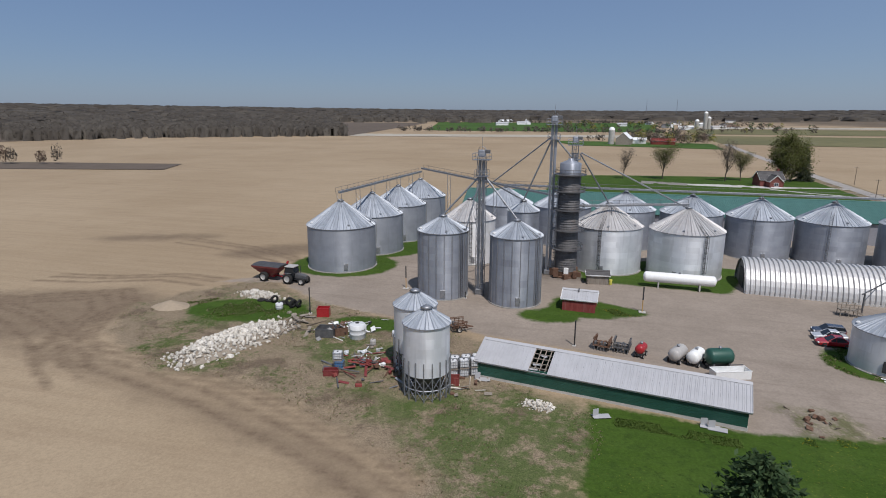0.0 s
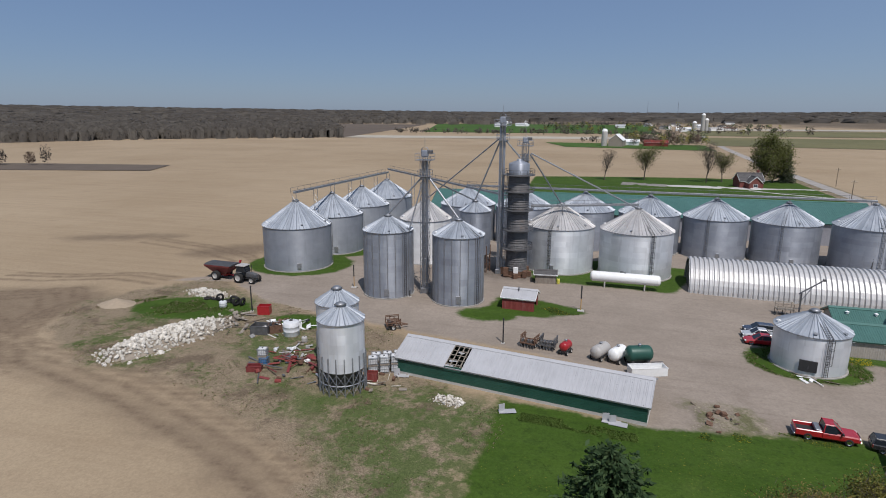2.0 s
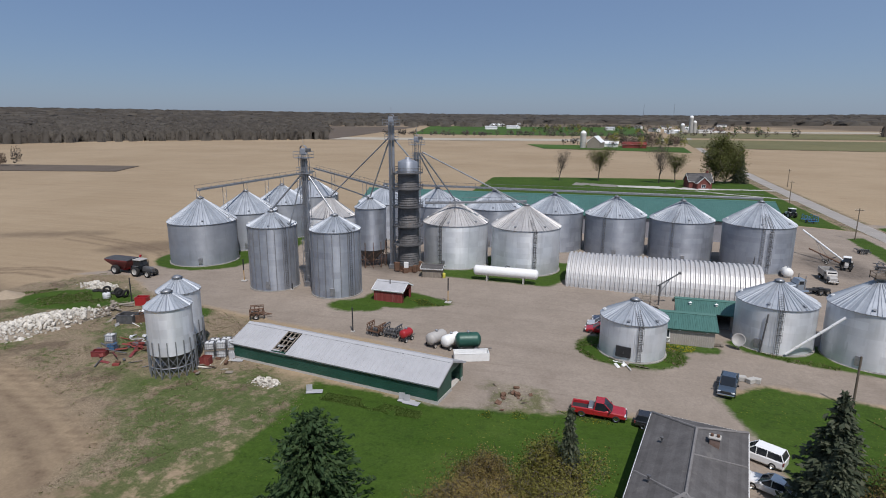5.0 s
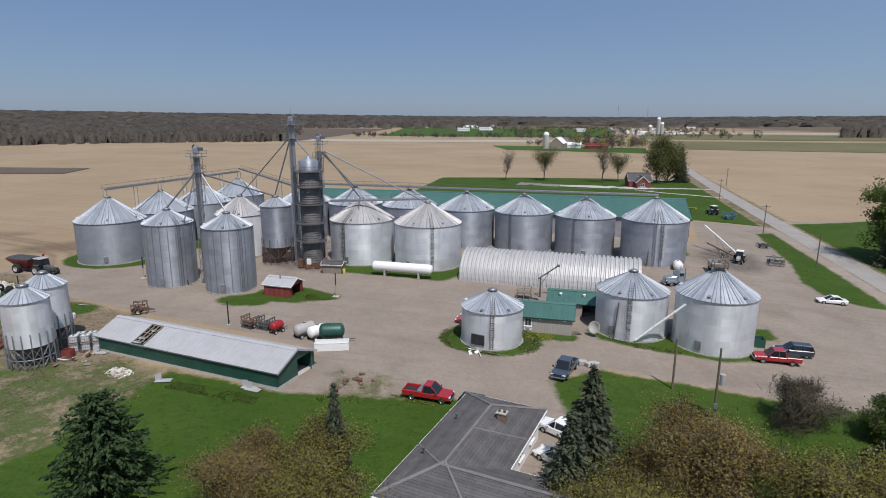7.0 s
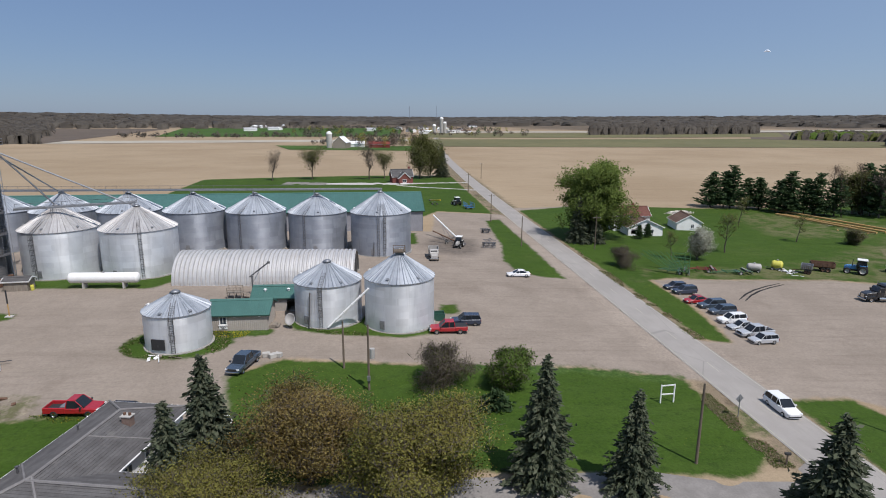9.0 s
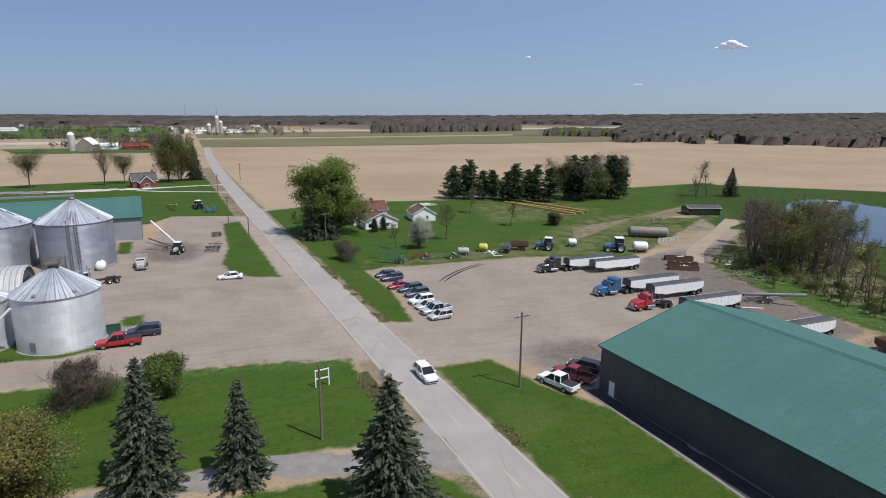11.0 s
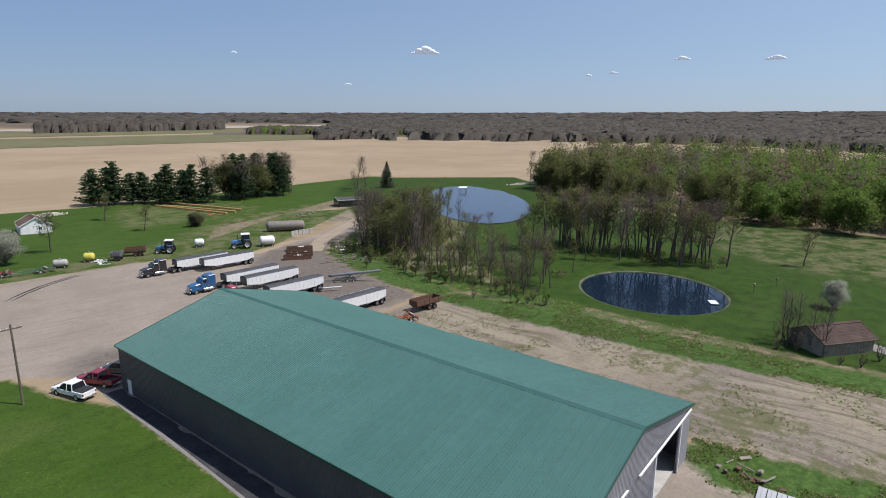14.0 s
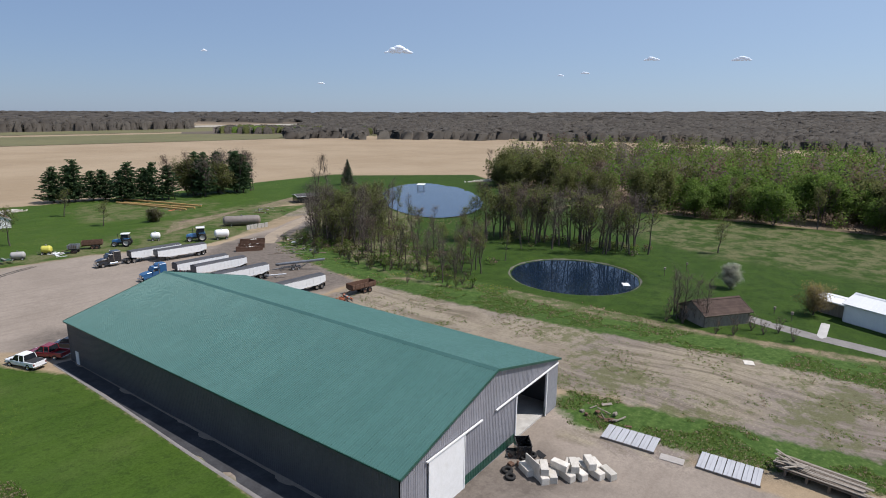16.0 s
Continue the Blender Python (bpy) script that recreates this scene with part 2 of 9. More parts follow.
M["wood_grey"] = worn("wood_grey", (.26, .22, .18), (.36, .32, .27), 3, .85, 0, (.12, .1, .09), .5, .3, .3, (1, 1, .2))
M["wood_pole"] = worn("wood_pole", (.14, .11, .085), (.22, .18, .14), 2, .9, 0, (.07, .06, .05), .4, .2, .3, (1, 1, .1))
M["concrete"] = worn("concrete", (.46, .44, .41), (.56, .54, .50), 1.2, .9, 0, (.3, .28, .25), .5, .12, .25, ws=True)
M["footing"] = worn("footing", (.30, .285, .26), (.40, .385, .355), .9, .9, 0, (.16, .15, .12), .6, .12, .25, ws=True)
M["red_board"] = worn("red_board", (.22, .05, .045), (.28, .075, .065), 2, .8, 0, (.3, .2, .18), .3, .2, .2, (1, 1, .15))
M["red_paint"] = plain("red_paint", (.42, .025, .03), .3)
M["red_dark"] = worn("red_dark", (.19, .03, .032), (.23, .05, .045), 3, .5, 0, (.16, .12, .1), .45)
M["green_metal"] = worn("green_metal", (.022, .085, .062), (.03, .11, .08), .5, .45, .1, (.09, .15, .13), .3, .08, ws=True)
M["green_roof"] = worn("green_roof", (.074, .178, .152), (.086, .197, .169), .12, .42, .15, (.09, .22, .19), .35, .05, ws=True)
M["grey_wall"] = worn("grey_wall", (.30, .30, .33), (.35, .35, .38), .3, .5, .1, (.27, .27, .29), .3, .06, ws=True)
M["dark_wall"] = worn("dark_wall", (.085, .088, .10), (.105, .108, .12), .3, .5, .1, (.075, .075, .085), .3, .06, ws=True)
M["tan_wall"] = worn("tan_wall", (.40, .36, .32), (.45, .41, .37), .4, .6, 0, (.32, .28, .24), .3, .08, ws=True)
M["grey_roof"] = worn("grey_roof", (.47, .47, .485), (.51, .51, .525), .06, .6, .1, (.40, .385, .36), .5, .03, ws=True)
M["shingle"] = worn("shingle", (.105, .10, .10), (.145, .14, .14), .6, .95, 0, (.2, .19, .18), .4, .25, .4, ws=True)
M["shingle_red"] = worn("shingle_red", (.16, .075, .06), (.21, .1, .08), .6, .95, 0, (.1, .06, .05), .4, .2, .3, ws=True)
M["shingle_brown"] = worn("shingle_brown", (.15, .095, .075), (.20, .135, .105), .6, .95, 0, (.12, .1, .09), .4, .2, .3, ws=True)
M["shingle_dark"] = worn("shingle_dark", (.085, .06, .05), (.12, .085, .07), .6, .95, 0, (.06, .05, .045), .4, .2, .3, ws=True)
M["siding"] = worn("siding", (.95, .95, .93), (.88, .88, .87), .7, .6, 0, (.55, .54, .5), .25, .06)
M["brick_red"] = worn("brick_red", (.2, .07, .06), (.26, .1, .085), 2, .9, 0, (.1, .05, .05), .4)
M["brick_dark"] = worn("brick_dark", (.20, .135, .11), (.26, .19, .16), 2, .9, 0, (.12, .09, .08), .5)
M["stone_white"] = worn("stone_white", (.60, .555, .48), (.76, .715, .645), 1.5, .9, 0, (.36, .32, .27), .4, .35, .3, ws=True)
M["plastic_white"] = plain("plastic_white", (.75, .76, .77), .45)
M["plastic_blue"] = plain("plastic_blue", (.06, .2, .42), .45)
M["yellow"] = plain("yellow", (.75, .55, .03), .5)
M["amber_wood"] = worn("amber_wood", (.5, .3, .1), (.58, .36, .14), 2, .7)
M["orange"] = worn("orange", (.4, .1, .035), (.46, .14, .05), 2, .6, 0, (.2, .1, .06), .5)
M["road_line"] = plain("road_line", (.5, .48, .4), .8)
M["paint_dust"] = worn("paint_dust", (.42, .40, .38), (.5, .48, .45), 1, .5)
for nm, c in (("car_red", (.33, .012, .018)), ("car_wine", (.20, .012, .02)), ("car_white", (.78, .78, .78)), ("car_silver", (.50, .51, .53)), ("car_slate", (.06, .085, .12)),
              ("car_navy", (.025, .035, .06)), ("car_black", (.018, .018, .02)), ("cab_blue", (.02, .09, .21)), ("cab_grey", (.24, .28, .33)), ("tractor_green", (.05, .13, .05)), ("tractor_blue", (.06, .2, .42))):
    k = Nodes(nm, 0.25, 0.25 if nm in ("car_silver", "car_slate", "cab_grey") else 0.0)
    k.colour(k.mix(k.math("MULTIPLY", k.step(k.noise(3, 5, .7, ws=False), .45, .75), .3), c, tuple(v * .7 + .06 for v in c)))
    k.b.inputs["Coat Weight"].default_value = 0.5
    M[nm] = k.m

# ---- the ground, one sheet ----
def axis_lines(lo, hi, step, far):
    mid = list(np.arange(lo, hi + step / 2, step))
    out, d, s = [], 0.0, step
    while d < far:
        s *= 1.11
        d += s
        out.append(d)
    return np.array([lo - v for v in reversed(out)] + mid + [hi + v for v in out])


def inside_by(poly, x, y):
    """Metres inside a closed outline, negative outside."""
    p = np.array(poly, float)
    q = np.roll(p, -1, 0)
    d2, odd = np.full(x.shape, 1e12), np.zeros(x.shape, bool)
    for (ax, ay), (bx, by) in zip(p, q):
        ex, ey = bx - ax, by - ay
        t = np.clip(((x - ax) * ex + (y - ay) * ey) / (ex * ex + ey * ey + 1e-9), 0, 1)
        d2 = np.minimum(d2, (x - ax - t * ex) ** 2 + (y - ay - t * ey) ** 2)
        if abs(ey) > 1e-9:
            odd ^= ((ay > y) != (by > y)) & (x < ax + (y - ay) * ex / ey)
    return np.where(odd, 1, -1) * np.sqrt(d2)


def round_spot(cx, cy, ra, rb=None, n=14, rz=0.0):
    rb = rb or ra
    c, s = math.cos(radians(rz)), math.sin(radians(rz))
    return [(cx + ra * math.cos(a) * c - rb * math.sin(a) * s, cy + ra * math.cos(a) * s + rb * math.sin(a) * c) for a in (2 * math.pi * i / n for i in range(n))]


ROUGH = [
    [(-75, 76), (-70, 86), (-62, 97), (-45, 86), (-32, 82), (-14, 77), (-12, 66), (0, 60), (2, 54), (-3, 44), (-12, 36), (-14, 44), (-24, 50), (-43, 57), (-52, 56), (-68, 64)],
    [(166, -70), (172, -40), (168, -10), (160, -9), (160, -13), (156, -20), (166, -45), (158, -70)],
    [(190, -70), (197, -44), (193, -19), (196, 0), (197, 20), (196, 46), (190, 62), (200, 90), (232, 112), (275, 132), (300, 100), (262, 62), (206, 36), (206, 5), (203, -20), (210, -70)],
    [(104, 420), (118, 420), (116, 60), (114.5, 20), (114.5, -80), (106, -80), (106, 46), (105, 118), (104, 200)],
    [(166, 118), (200, 130), (240, 150), (300, 170), (300, 215), (230, 195), (180, 180), (160, 140), (130, 122)],
    [(-6, 40), (-2, 44), (3, 60), (-1, 60)],
]
GRAVEL = [
    [(-70, 92), (-62, 99), (-45, 117), (-41, 168), (80, 168), (84, 204), (107, 202), (108.4, 190), (108.4, 69), (92, 73.5), (75, 74), (53, 77.5), (48, 73), (52, 60), (48, 52), (44, 46), (40, 50), (41, 60), (37, 65), (27, 62), (20, 64),
     (20, 72), (0, 77), (-14, 79), (-32, 83), (-45, 86), (-58, 95)],
    [(114, 84), (120, 82.5), (124, 98), (124, 119), (131, 120.5), (166, 118.5), (192, 106), (222, 117), (268, 140), (271, 134), (224, 108), (205, 96), (196, 74), (190, 50), (163, 46), (131, 51), (129.5, 60), (124, 65), (114, 64)],
    [(131, -9), (166, -9), (160, -20), (158, -70), (120, -70), (127, -40)], [(130.8, 54), (164, 54), (164, -12), (128.8, -12)],
    [(13, 57.5), (18, 59.5), (24, 61), (26, 70), (16, 76)], [(113, 212), (106, 214), (112, 218), (160, 240), (160, 237)],
]
BARE = [
    [(163, 46), (192, 48), (194, 20), (193, -2), (197, -22), (198, -46), (200, -75), (166, -75), (170, -44), (169, -10), (164, -6)],
    round_spot(161, -22, 3, 9, rz=25), [(22, 60), (30, 63), (27, 67), (20, 68)], round_spot(258, 140, 22, 8, rz=25), round_spot(-9, 69, 4, 2.5),
]
BARE_PATCH = BARE[0]
LAWN = [
    [(-5, 28), (0, 44), (.5, 53), (0, 62), (8, 61.7), (16.6, 60.3), (20, 61), (29, 62.4), (37, 64), (41, 58), (36, 40), (34, 10), (-4, 10)],
    [(47, 72), (52.8, 76.8), (75, 74), (92, 73), (105, 70), (105.5, 52), (101, 48.5), (74, 50.5), (62, 49), (52, 50), (50, 60)],
    [(103, 43), (105.5, 40.5), (107.4, 36), (107.4, 0), (48, 0), (48, 30), (56, 45), (74, 46)],
    [(115.4, 64), (124.5, 64.5), (126.5, 54), (130.7, 46), (130.0, 22), (128.8, -12), (125, -40), (114.7, -60), (114.7, 30)],
    [(116, 150), (116, 84), (120, 83), (123, 100), (123, 119), (131, 122), (166, 120), (192, 132), (205, 150), (240, 158), (296, 178), (340, 196), (360, 228), (313, 229), (194, 225), (146, 234), (116, 214)],
    [(206, 36), (262, 60), (300, 66), (340, 60), (400, 150), (410, 160), (343, 231), (290, 190), (250, 130), (280, 100), (230, 70)],
    [(131, 121), (166, 119.8), (190, 109.5), (200, 112), (216, 121), (262, 147), (240, 158), (192, 132)],
    [(252, 40), (300, 56), (350, 86), (398, 136), (380, 152), (318, 88), (258, 72)],
    [(204, -20), (206, 36), (260, 62), (330, 60), (330, -60), (209, -60)],
    [(99, 188), (104.4, 192), (104.4, 118), (99, 119.5), (95, 124), (94, 134), (97, 150), (98, 172)],
    [(-20, 192), (78, 192), (85, 206), (104.2, 203), (104.2, 336), (60, 332), (-25, 308)],
    round_spot(-52, 111, 11.5, 10), round_spot(-50, 128, 11, 10), round_spot(-49, 142, 11, 10), round_spot(-48, 156, 11, 10),
    [(-9, 90), (-6, 101), (0, 100), (8, 97), (9, 95), (2, 91)], [(-2, 112), (24, 111), (28, 122), (30, 130), (14, 132), (-6, 130)], round_spot(37.5, 83.5, 7.5, 6), [(41, 84), (49.5, 86.2), (50, 88.6), (41, 89)],
    [(51, 91), (53, 88), (58, 86.2), (69, 84.3), (75, 86), (74, 91), (66, 93), (55, 95)], round_spot(-55, 79.5, 10.5, 5.5, rz=10), round_spot(-33, 79, 6, 3), round_spot(-7, 90, 5, 3), [(76, 95), (76, 100), (79, 100), (79, 95)], [(72, 150), (75, 150), (75, 165), (72, 165)],
]
LUSH = [
    [(164, -10), (168, -10), (171, -28), (173, -44), (170, -60), (166, -44), (163, -28), (160, -14)],
    [(190, 46), (196, 45), (201, 20), (200, 0), (202, -20), (204, -44), (204, -70), (196, -70), (195, -44), (195, -24), (191.5, -4), (191, 12), (190, 30)],
    [(192, 46), (198, 46), (206, 70), (215, 93), (206, 97), (197, 76), (192, 58)], [(200, 20), (206.5, 20), (207.5, 60), (203, 62), (199, 46)],
    [(75, 74.6), (92, 73.6), (105, 70.5), (104, 68.5), (92, 71.5), (75, 72.5)], [(42, 85.5), (49, 87), (49, 88.4), (42, 88)], [(104, 45), (109, 52), (113, 60), (112, 47)],
]
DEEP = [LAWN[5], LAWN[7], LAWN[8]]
WEEDY = [[(-24, 57), (-14, 62), (2, 61), (3, 52), (1, 40), (-4, 28), (-9, 34), (-12, 44), (-18, 50)], [(189, 40), (198, 90), (232, 114), (275, 134), (300, 100), (262, 62), (206, 34)], [(190, -70), (193, -19), (196, 20), (194, 44), (207, 36), (206, 5), (203, -20), (210, -70)], [(-62, 70), (-46, 73), (-43, 86), (-64, 87)], [(-41, 66), (-28, 62), (-22, 70), (-34, 77)], [(20, 64), (29, 66), (36, 64.5), (30, 61), (20, 61)]]
GRIME = [[(174, 50), (192, 48), (199, 74), (208, 96), (226, 110), (200, 109), (188, 104), (178, 90), (172, 66)], [(132, -8), (146, -9), (153, -14), (150, -22), (144, -16), (134, -12)], round_spot(137, 62, 7, 5), round_spot(-9, 116, 9, 5), round_spot(84, 150, 7, 12)]
THIN = [[(128, 121), (166, 119), (195, 112), (235, 138), (264, 150), (262, 165), (225, 168), (200, 150), (170, 133), (134, 129)], [(196, 110), (216, 117), (240, 131), (272, 146), (284, 160), (262, 168), (236, 160), (214, 142), (192, 126)], [(262, -70), (266, -10), (284, 24), (324, 24), (328, -70)], [(188, 168), (214, 166), (240, 176), (244, 196), (206, 214), (192, 196)], [(118, 119), (123, 121), (131, 124), (160, 122), (166, 126), (150, 130), (128, 130)]]
DARKSOIL = [[(397, 144), (364, 121), (347, 84), (327, 30), (324, 0), (327, -46), (314, -95), (560, -150), (560, 150)], [(-130, 66), (-96, 78), (-80, 84), (-70, 80), (-72, 62), (-84, 57), (-110, 58)], round_spot(-110, 122, 16, 3.5, rz=20), round_spot(-72, 118, 12, 6, rz=40), round_spot(-36, 100, 4, 2.5), round_spot(-45, 103, 3.5, 1.6, rz=20), [(-75, 60), (-50, 53), (-24, 46), (-10, 36), (-12, 34), (-26, 43.5), (-52, 51), (-78, 57)]]

def ribbon(pts, w):
    """A closed outline along a line, w to each side."""
    left, right = [], []
    for i, (x, y) in enumerate(pts):
        a, b = pts[max(0, i - 1)], pts[min(len(pts) - 1, i + 1)]
        d = Vector((b[0] - a[0], b[1] - a[1])).normalized()
        left.append((x - d.y * w, y + d.x * w))
        right.append((x + d.y * w, y - d.x * w))
    return left + right[::-1]


TRACKS = []
for pts, lanes in (([(-76, 61), (-68, 58), (-62, 57), (-53.8, 55.4), (-41.7, 52.6), (-29, 47.9), (-20.5, 44.4), (-13.5, 40.6), (-8, 35)], (0, 1.9, 3.4, -2.6)), ([(-100, 72), (-92, 77), (-82.5, 82), (-77, 77), (-75, 70), (-71, 62), (-64, 56)], (0, 1.8, -2.4, -5.2)),
                   ([(-110, 76), (-98, 70), (-86, 67), (-77, 63), (-69, 57), (-60, 51.5)], (0, 2.0, -3.2)), ([(-70, 92), (-80, 93), (-92, 88), (-104, 86)], (0, 2.1, -3)), ([(-58, 104), (-66, 112), (-80, 118), (-100, 122)], (0, 1.9, -3.4))):
    for off in lanes:
        TRACKS.append(ribbon([(x + off * .35, y + off) for x, y in pts], .38))
xs, ys = axis_lines(-86, 246, 0.8, 5000), axis_lines(-56, 206, 0.8, 5000)
gx, gy = (a.ravel() for a in np.meshgrid(xs, ys))
ripple = 0.03 * np.sin(gx * 0.9 + 1.7 * np.sin(gy * 0.31)) * np.sin(gy * 0.7 + 1.3 * np.sin(gx * 0.23))
co = np.stack([gx, gy, gz_np(gx, gy) + ripple], 1)
nx, ny = len(xs), len(ys)
i0 = (np.arange(ny - 1)[:, None] * nx + np.arange(nx - 1)[None]).ravel()
quads = np.stack([i0, i0 + 1, i0 + nx + 1, i0 + nx], 1)
gm = bpy.data.meshes.new("ground")
gm.vertices.add(len(co))
gm.vertices.foreach_set("co", co.ravel())
gm.loops.add(quads.size)
gm.loops.foreach_set("vertex_index", quads.ravel())
gm.polygons.add(len(quads))
gm.polygons.foreach_set("loop_start", np.arange(0, quads.size, 4))
gm.polygons.foreach_set("use_smooth", np.ones(len(quads), bool))
gm.update(calc_edges=True)
for key, polys in (("rough", ROUGH), ("gravel", GRAVEL), ("bare", BARE), ("lawn", LAWN), ("lush", LUSH), ("darksoil", DARKSOIL), ("tracks", TRACKS), ("weedy", WEEDY), ("deep", DEEP), ("grime", GRIME), ("thin", THIN)):
    near = (gx > -320) & (gx < 600) & (gy > -90) & (gy < 470)
    d = np.full(gx.shape, -30.0)
    for p in polys:
        d[near] = np.maximum(d[near], inside_by(p, gx[near], gy[near]))
    a = gm.attributes.new(key, "FLOAT", "POINT")
    a.data.foreach_set("value", np.clip(d, -30, 30).astype(np.float32))

k = Nodes("land", 0.95)


def area(key, wander, soft, scale=0.5):
    at = k.n("ShaderNodeAttribute")
    at.attribute_name = key
    nz = k.math("MULTIPLY", k.math("SUBTRACT", k.noise(scale, 5, 0.65), 0.5), wander)
    return k.step(k.math("ADD", at.outputs["Fac"], nz), -soft, soft)


broad, mid, fine, grit = k.noise(0.012, 4, .6), k.noise(0.11, 5, .62), k.noise(1.1, 5, .65), k.noise(7.0, 4, .7)
rows = k.noise(0.5, 3, .6, at=k.n("ShaderNodeMapping", Vector=k.place((1, 1, 1), True), Rotation=(0, 0, radians(-17)), Scale=(0.06, 1.0, 1.0)).outputs[0])
soil = k.mix(k.step(broad, .3, .7), (.385, .292, .188), (.465, .363, .243))
soil = k.mix(k.math("MULTIPLY", k.step(rows, .35, .75), .27), soil, (.275, .195, .125))
soil = k.mix(k.math("MULTIPLY", k.step(mid, .56, .8), .38), soil, (.25, .175, .115))
soil = k.mix(k.math("MULTIPLY", k.step(fine, .4, .8), .16), soil, (.24, .17, .115))
soil = k.mix(k.math("MULTIPLY", area("darksoil", 8.0, 4.0, .2), .62), soil, k.mix(k.step(fine, .3, .7), (.12, .085, .06), (.19, .14, .10)))
soil = k.mix(k.math("MULTIPLY", area("tracks", 1.6, .8, .5), .85), soil, k.mix(k.step(fine, .3, .7), (.15, .105, .07), (.22, .16, .11)))
straw = k.mix(k.step(grit, .35, .65), (.155, .118, .08), (.33, .262, .18))
rough = k.mix(k.step(k.math("ADD", k.math("MULTIPLY", mid, .6), k.math("MULTIPLY", fine, .4)), .50, .64), straw, k.mix(k.step(grit, .3, .7), (.052, .075, .024), (.125, .145, .05)))
rough = k.mix(k.math("MULTIPLY", k.step(k.noise(.23, 5, .6), .52, .66), .7), rough, (.12, .088, .062))
stone = k.mix(k.step(mid, .3, .7), (.325, .272, .222), (.392, .33, .272))
stone = k.mix(k.math("MULTIPLY", k.step(fine, .35, .75), .3), stone, (.24, .195, .16))
stone = k.mix(k.math("MULTIPLY", k.step(k.noise(.05, 6, .65), .54, .68), .4), stone, (.225, .18, .145))
ruts = k.noise(.9, 4, .6, at=k.n("ShaderNodeMapping", Vector=k.place((1, 1, 1), True), Rotation=(0, 0, radians(-6)), Scale=(0.05, 1.0, 1.0)).outputs[0])
stone = k.mix(k.math("MULTIPLY", k.step(ruts, .5, .72), .3), stone, (.215, .172, .138))
stone = k.mix(k.math("MULTIPLY", k.step(grit, .62, .8), .35), stone, (.46, .43, .40))
stone = k.mix(k.math("MULTIPLY", area("grime", 8.0, 3.0, .2), .8), stone, k.mix(k.step(fine, .35, .65), (.12, .10, .085), (.20, .17, .145)))
earth = k.mix(k.step(k.noise(.045, 5, .62), .4, .62), (.25, .208, .178), (.345, .292, .215))
earth = k.mix(k.math("MULTIPLY", k.step(k.noise(.09, 5, .65), .5, .64), .6), earth, (.235, .19, .145))
warp = k.n("ShaderNodeTexNoise", Vector=k.place((1, 1, 1), True), Scale=.03, Detail=1.0)
bent = k.n("ShaderNodeVectorMath", i0=k.place((1, 1, 1), True), i1=k.n("ShaderNodeVectorMath", i0=warp.outputs[1], i1=(22, 22, 0)).outputs[0])
bent.inputs[1].links[0].from_node.operation = "MULTIPLY"
wheels = k.noise(.8, 3, .55, at=k.n("ShaderNodeMapping", Vector=bent.outputs[0], Scale=(1.0, .045, 1.0)).outputs[0])
strips = k.step(k.noise(.035, 3, .5), .42, .6)
earth = k.mix(k.math("MULTIPLY", k.math("MULTIPLY", k.step(wheels, .5, .62), strips), .75), earth, (.165, .135, .095))
earth = k.mix(k.math("MULTIPLY", k.step(k.noise(1.7, 6, .8), .5, .64), .6), earth, (.17, .14, .112))
earth = k.mix(k.math("MULTIPLY", k.math("MULTIPLY", k.step(k.noise(2.6, 5, .75), .55, .66), k.step(k.noise(.05, 3, .5), .45, .6)), .75), earth, (.50, .44, .30))
earth = k.mix(k.math("MULTIPLY", k.step(wheels, .47, .36), .3), earth, (.43, .375, .26))
weedy = k.math("ADD", k.math("MULTIPLY", k.noise(.06, 4, .6), .5), k.math("MULTIPLY", k.noise(.55, 6, .75), .5))
earth = k.mix(k.math("MULTIPLY", k.step(weedy, .51, .585), .8), earth, k.mix(k.step(grit, .3, .7), (.105, .115, .045), (.165, .165, .075)))
mown = k.noise(.55, 3, .6, at=k.n("ShaderNodeMapping", Vector=k.place((1, 1, 1), True), Rotation=(0, 0, radians(8)), Scale=(0.1, 1.0, 1.0)).outputs[0])
lawn = k.mix(k.step(mid, .25, .75), (.037, .076, .009), (.054, .099, .012))
lawn = k.mix(k.math("MULTIPLY", k.step(mown, .3, .7), .4), lawn, (.070, .116, .022))
lawn = k.mix(k.math("MULTIPLY", k.step(k.noise(.8, 6, .75), .5, .62), .6), lawn, (.033, .062, .010))
lawn = k.mix(k.math("MULTIPLY", k.step(grit, .5, .75), .35), lawn, (.086, .122, .03))
lawn = k.mix(k.math("MULTIPLY", k.math("MULTIPLY", k.step(k.noise(5.0, 2, .5), .66, .74), k.step(k.noise(.06, 3, .6), .48, .6)), .8), lawn, (.22, .21, .03))
lawn = k.mix(k.math("MULTIPLY", k.step(k.noise(.07, 5, .6), .56, .72), .3), lawn, (.10, .13, .035))
lush = k.mix(k.step(fine, .3, .7), (.04, .082, .016), (.085, .138, .032))
lush = k.mix(k.math("MULTIPLY", k.step(k.noise(2.2, 2, .5), .6, .7), .5), lush, (.12, .165, .048))
c = k.mix(area("rough", 7.0, 1.6, .3), soil, rough)
c = k.mix(k.math("MULTIPLY", k.math("MULTIPLY", area("weedy", 9.0, 2.5, .25), k.step(k.noise(.4, 6, .72), .38, .55)), .85), c, k.mix(k.step(grit, .3, .7), (.045, .078, .018), (.10, .135, .04)))
c = k.mix(area("gravel", 2.6, .7), c, stone)
c = k.mix(area("bare", 7.0, 1.2, .3), c, earth)
c = k.mix(area("lawn", 2.4, .6), c, lawn)
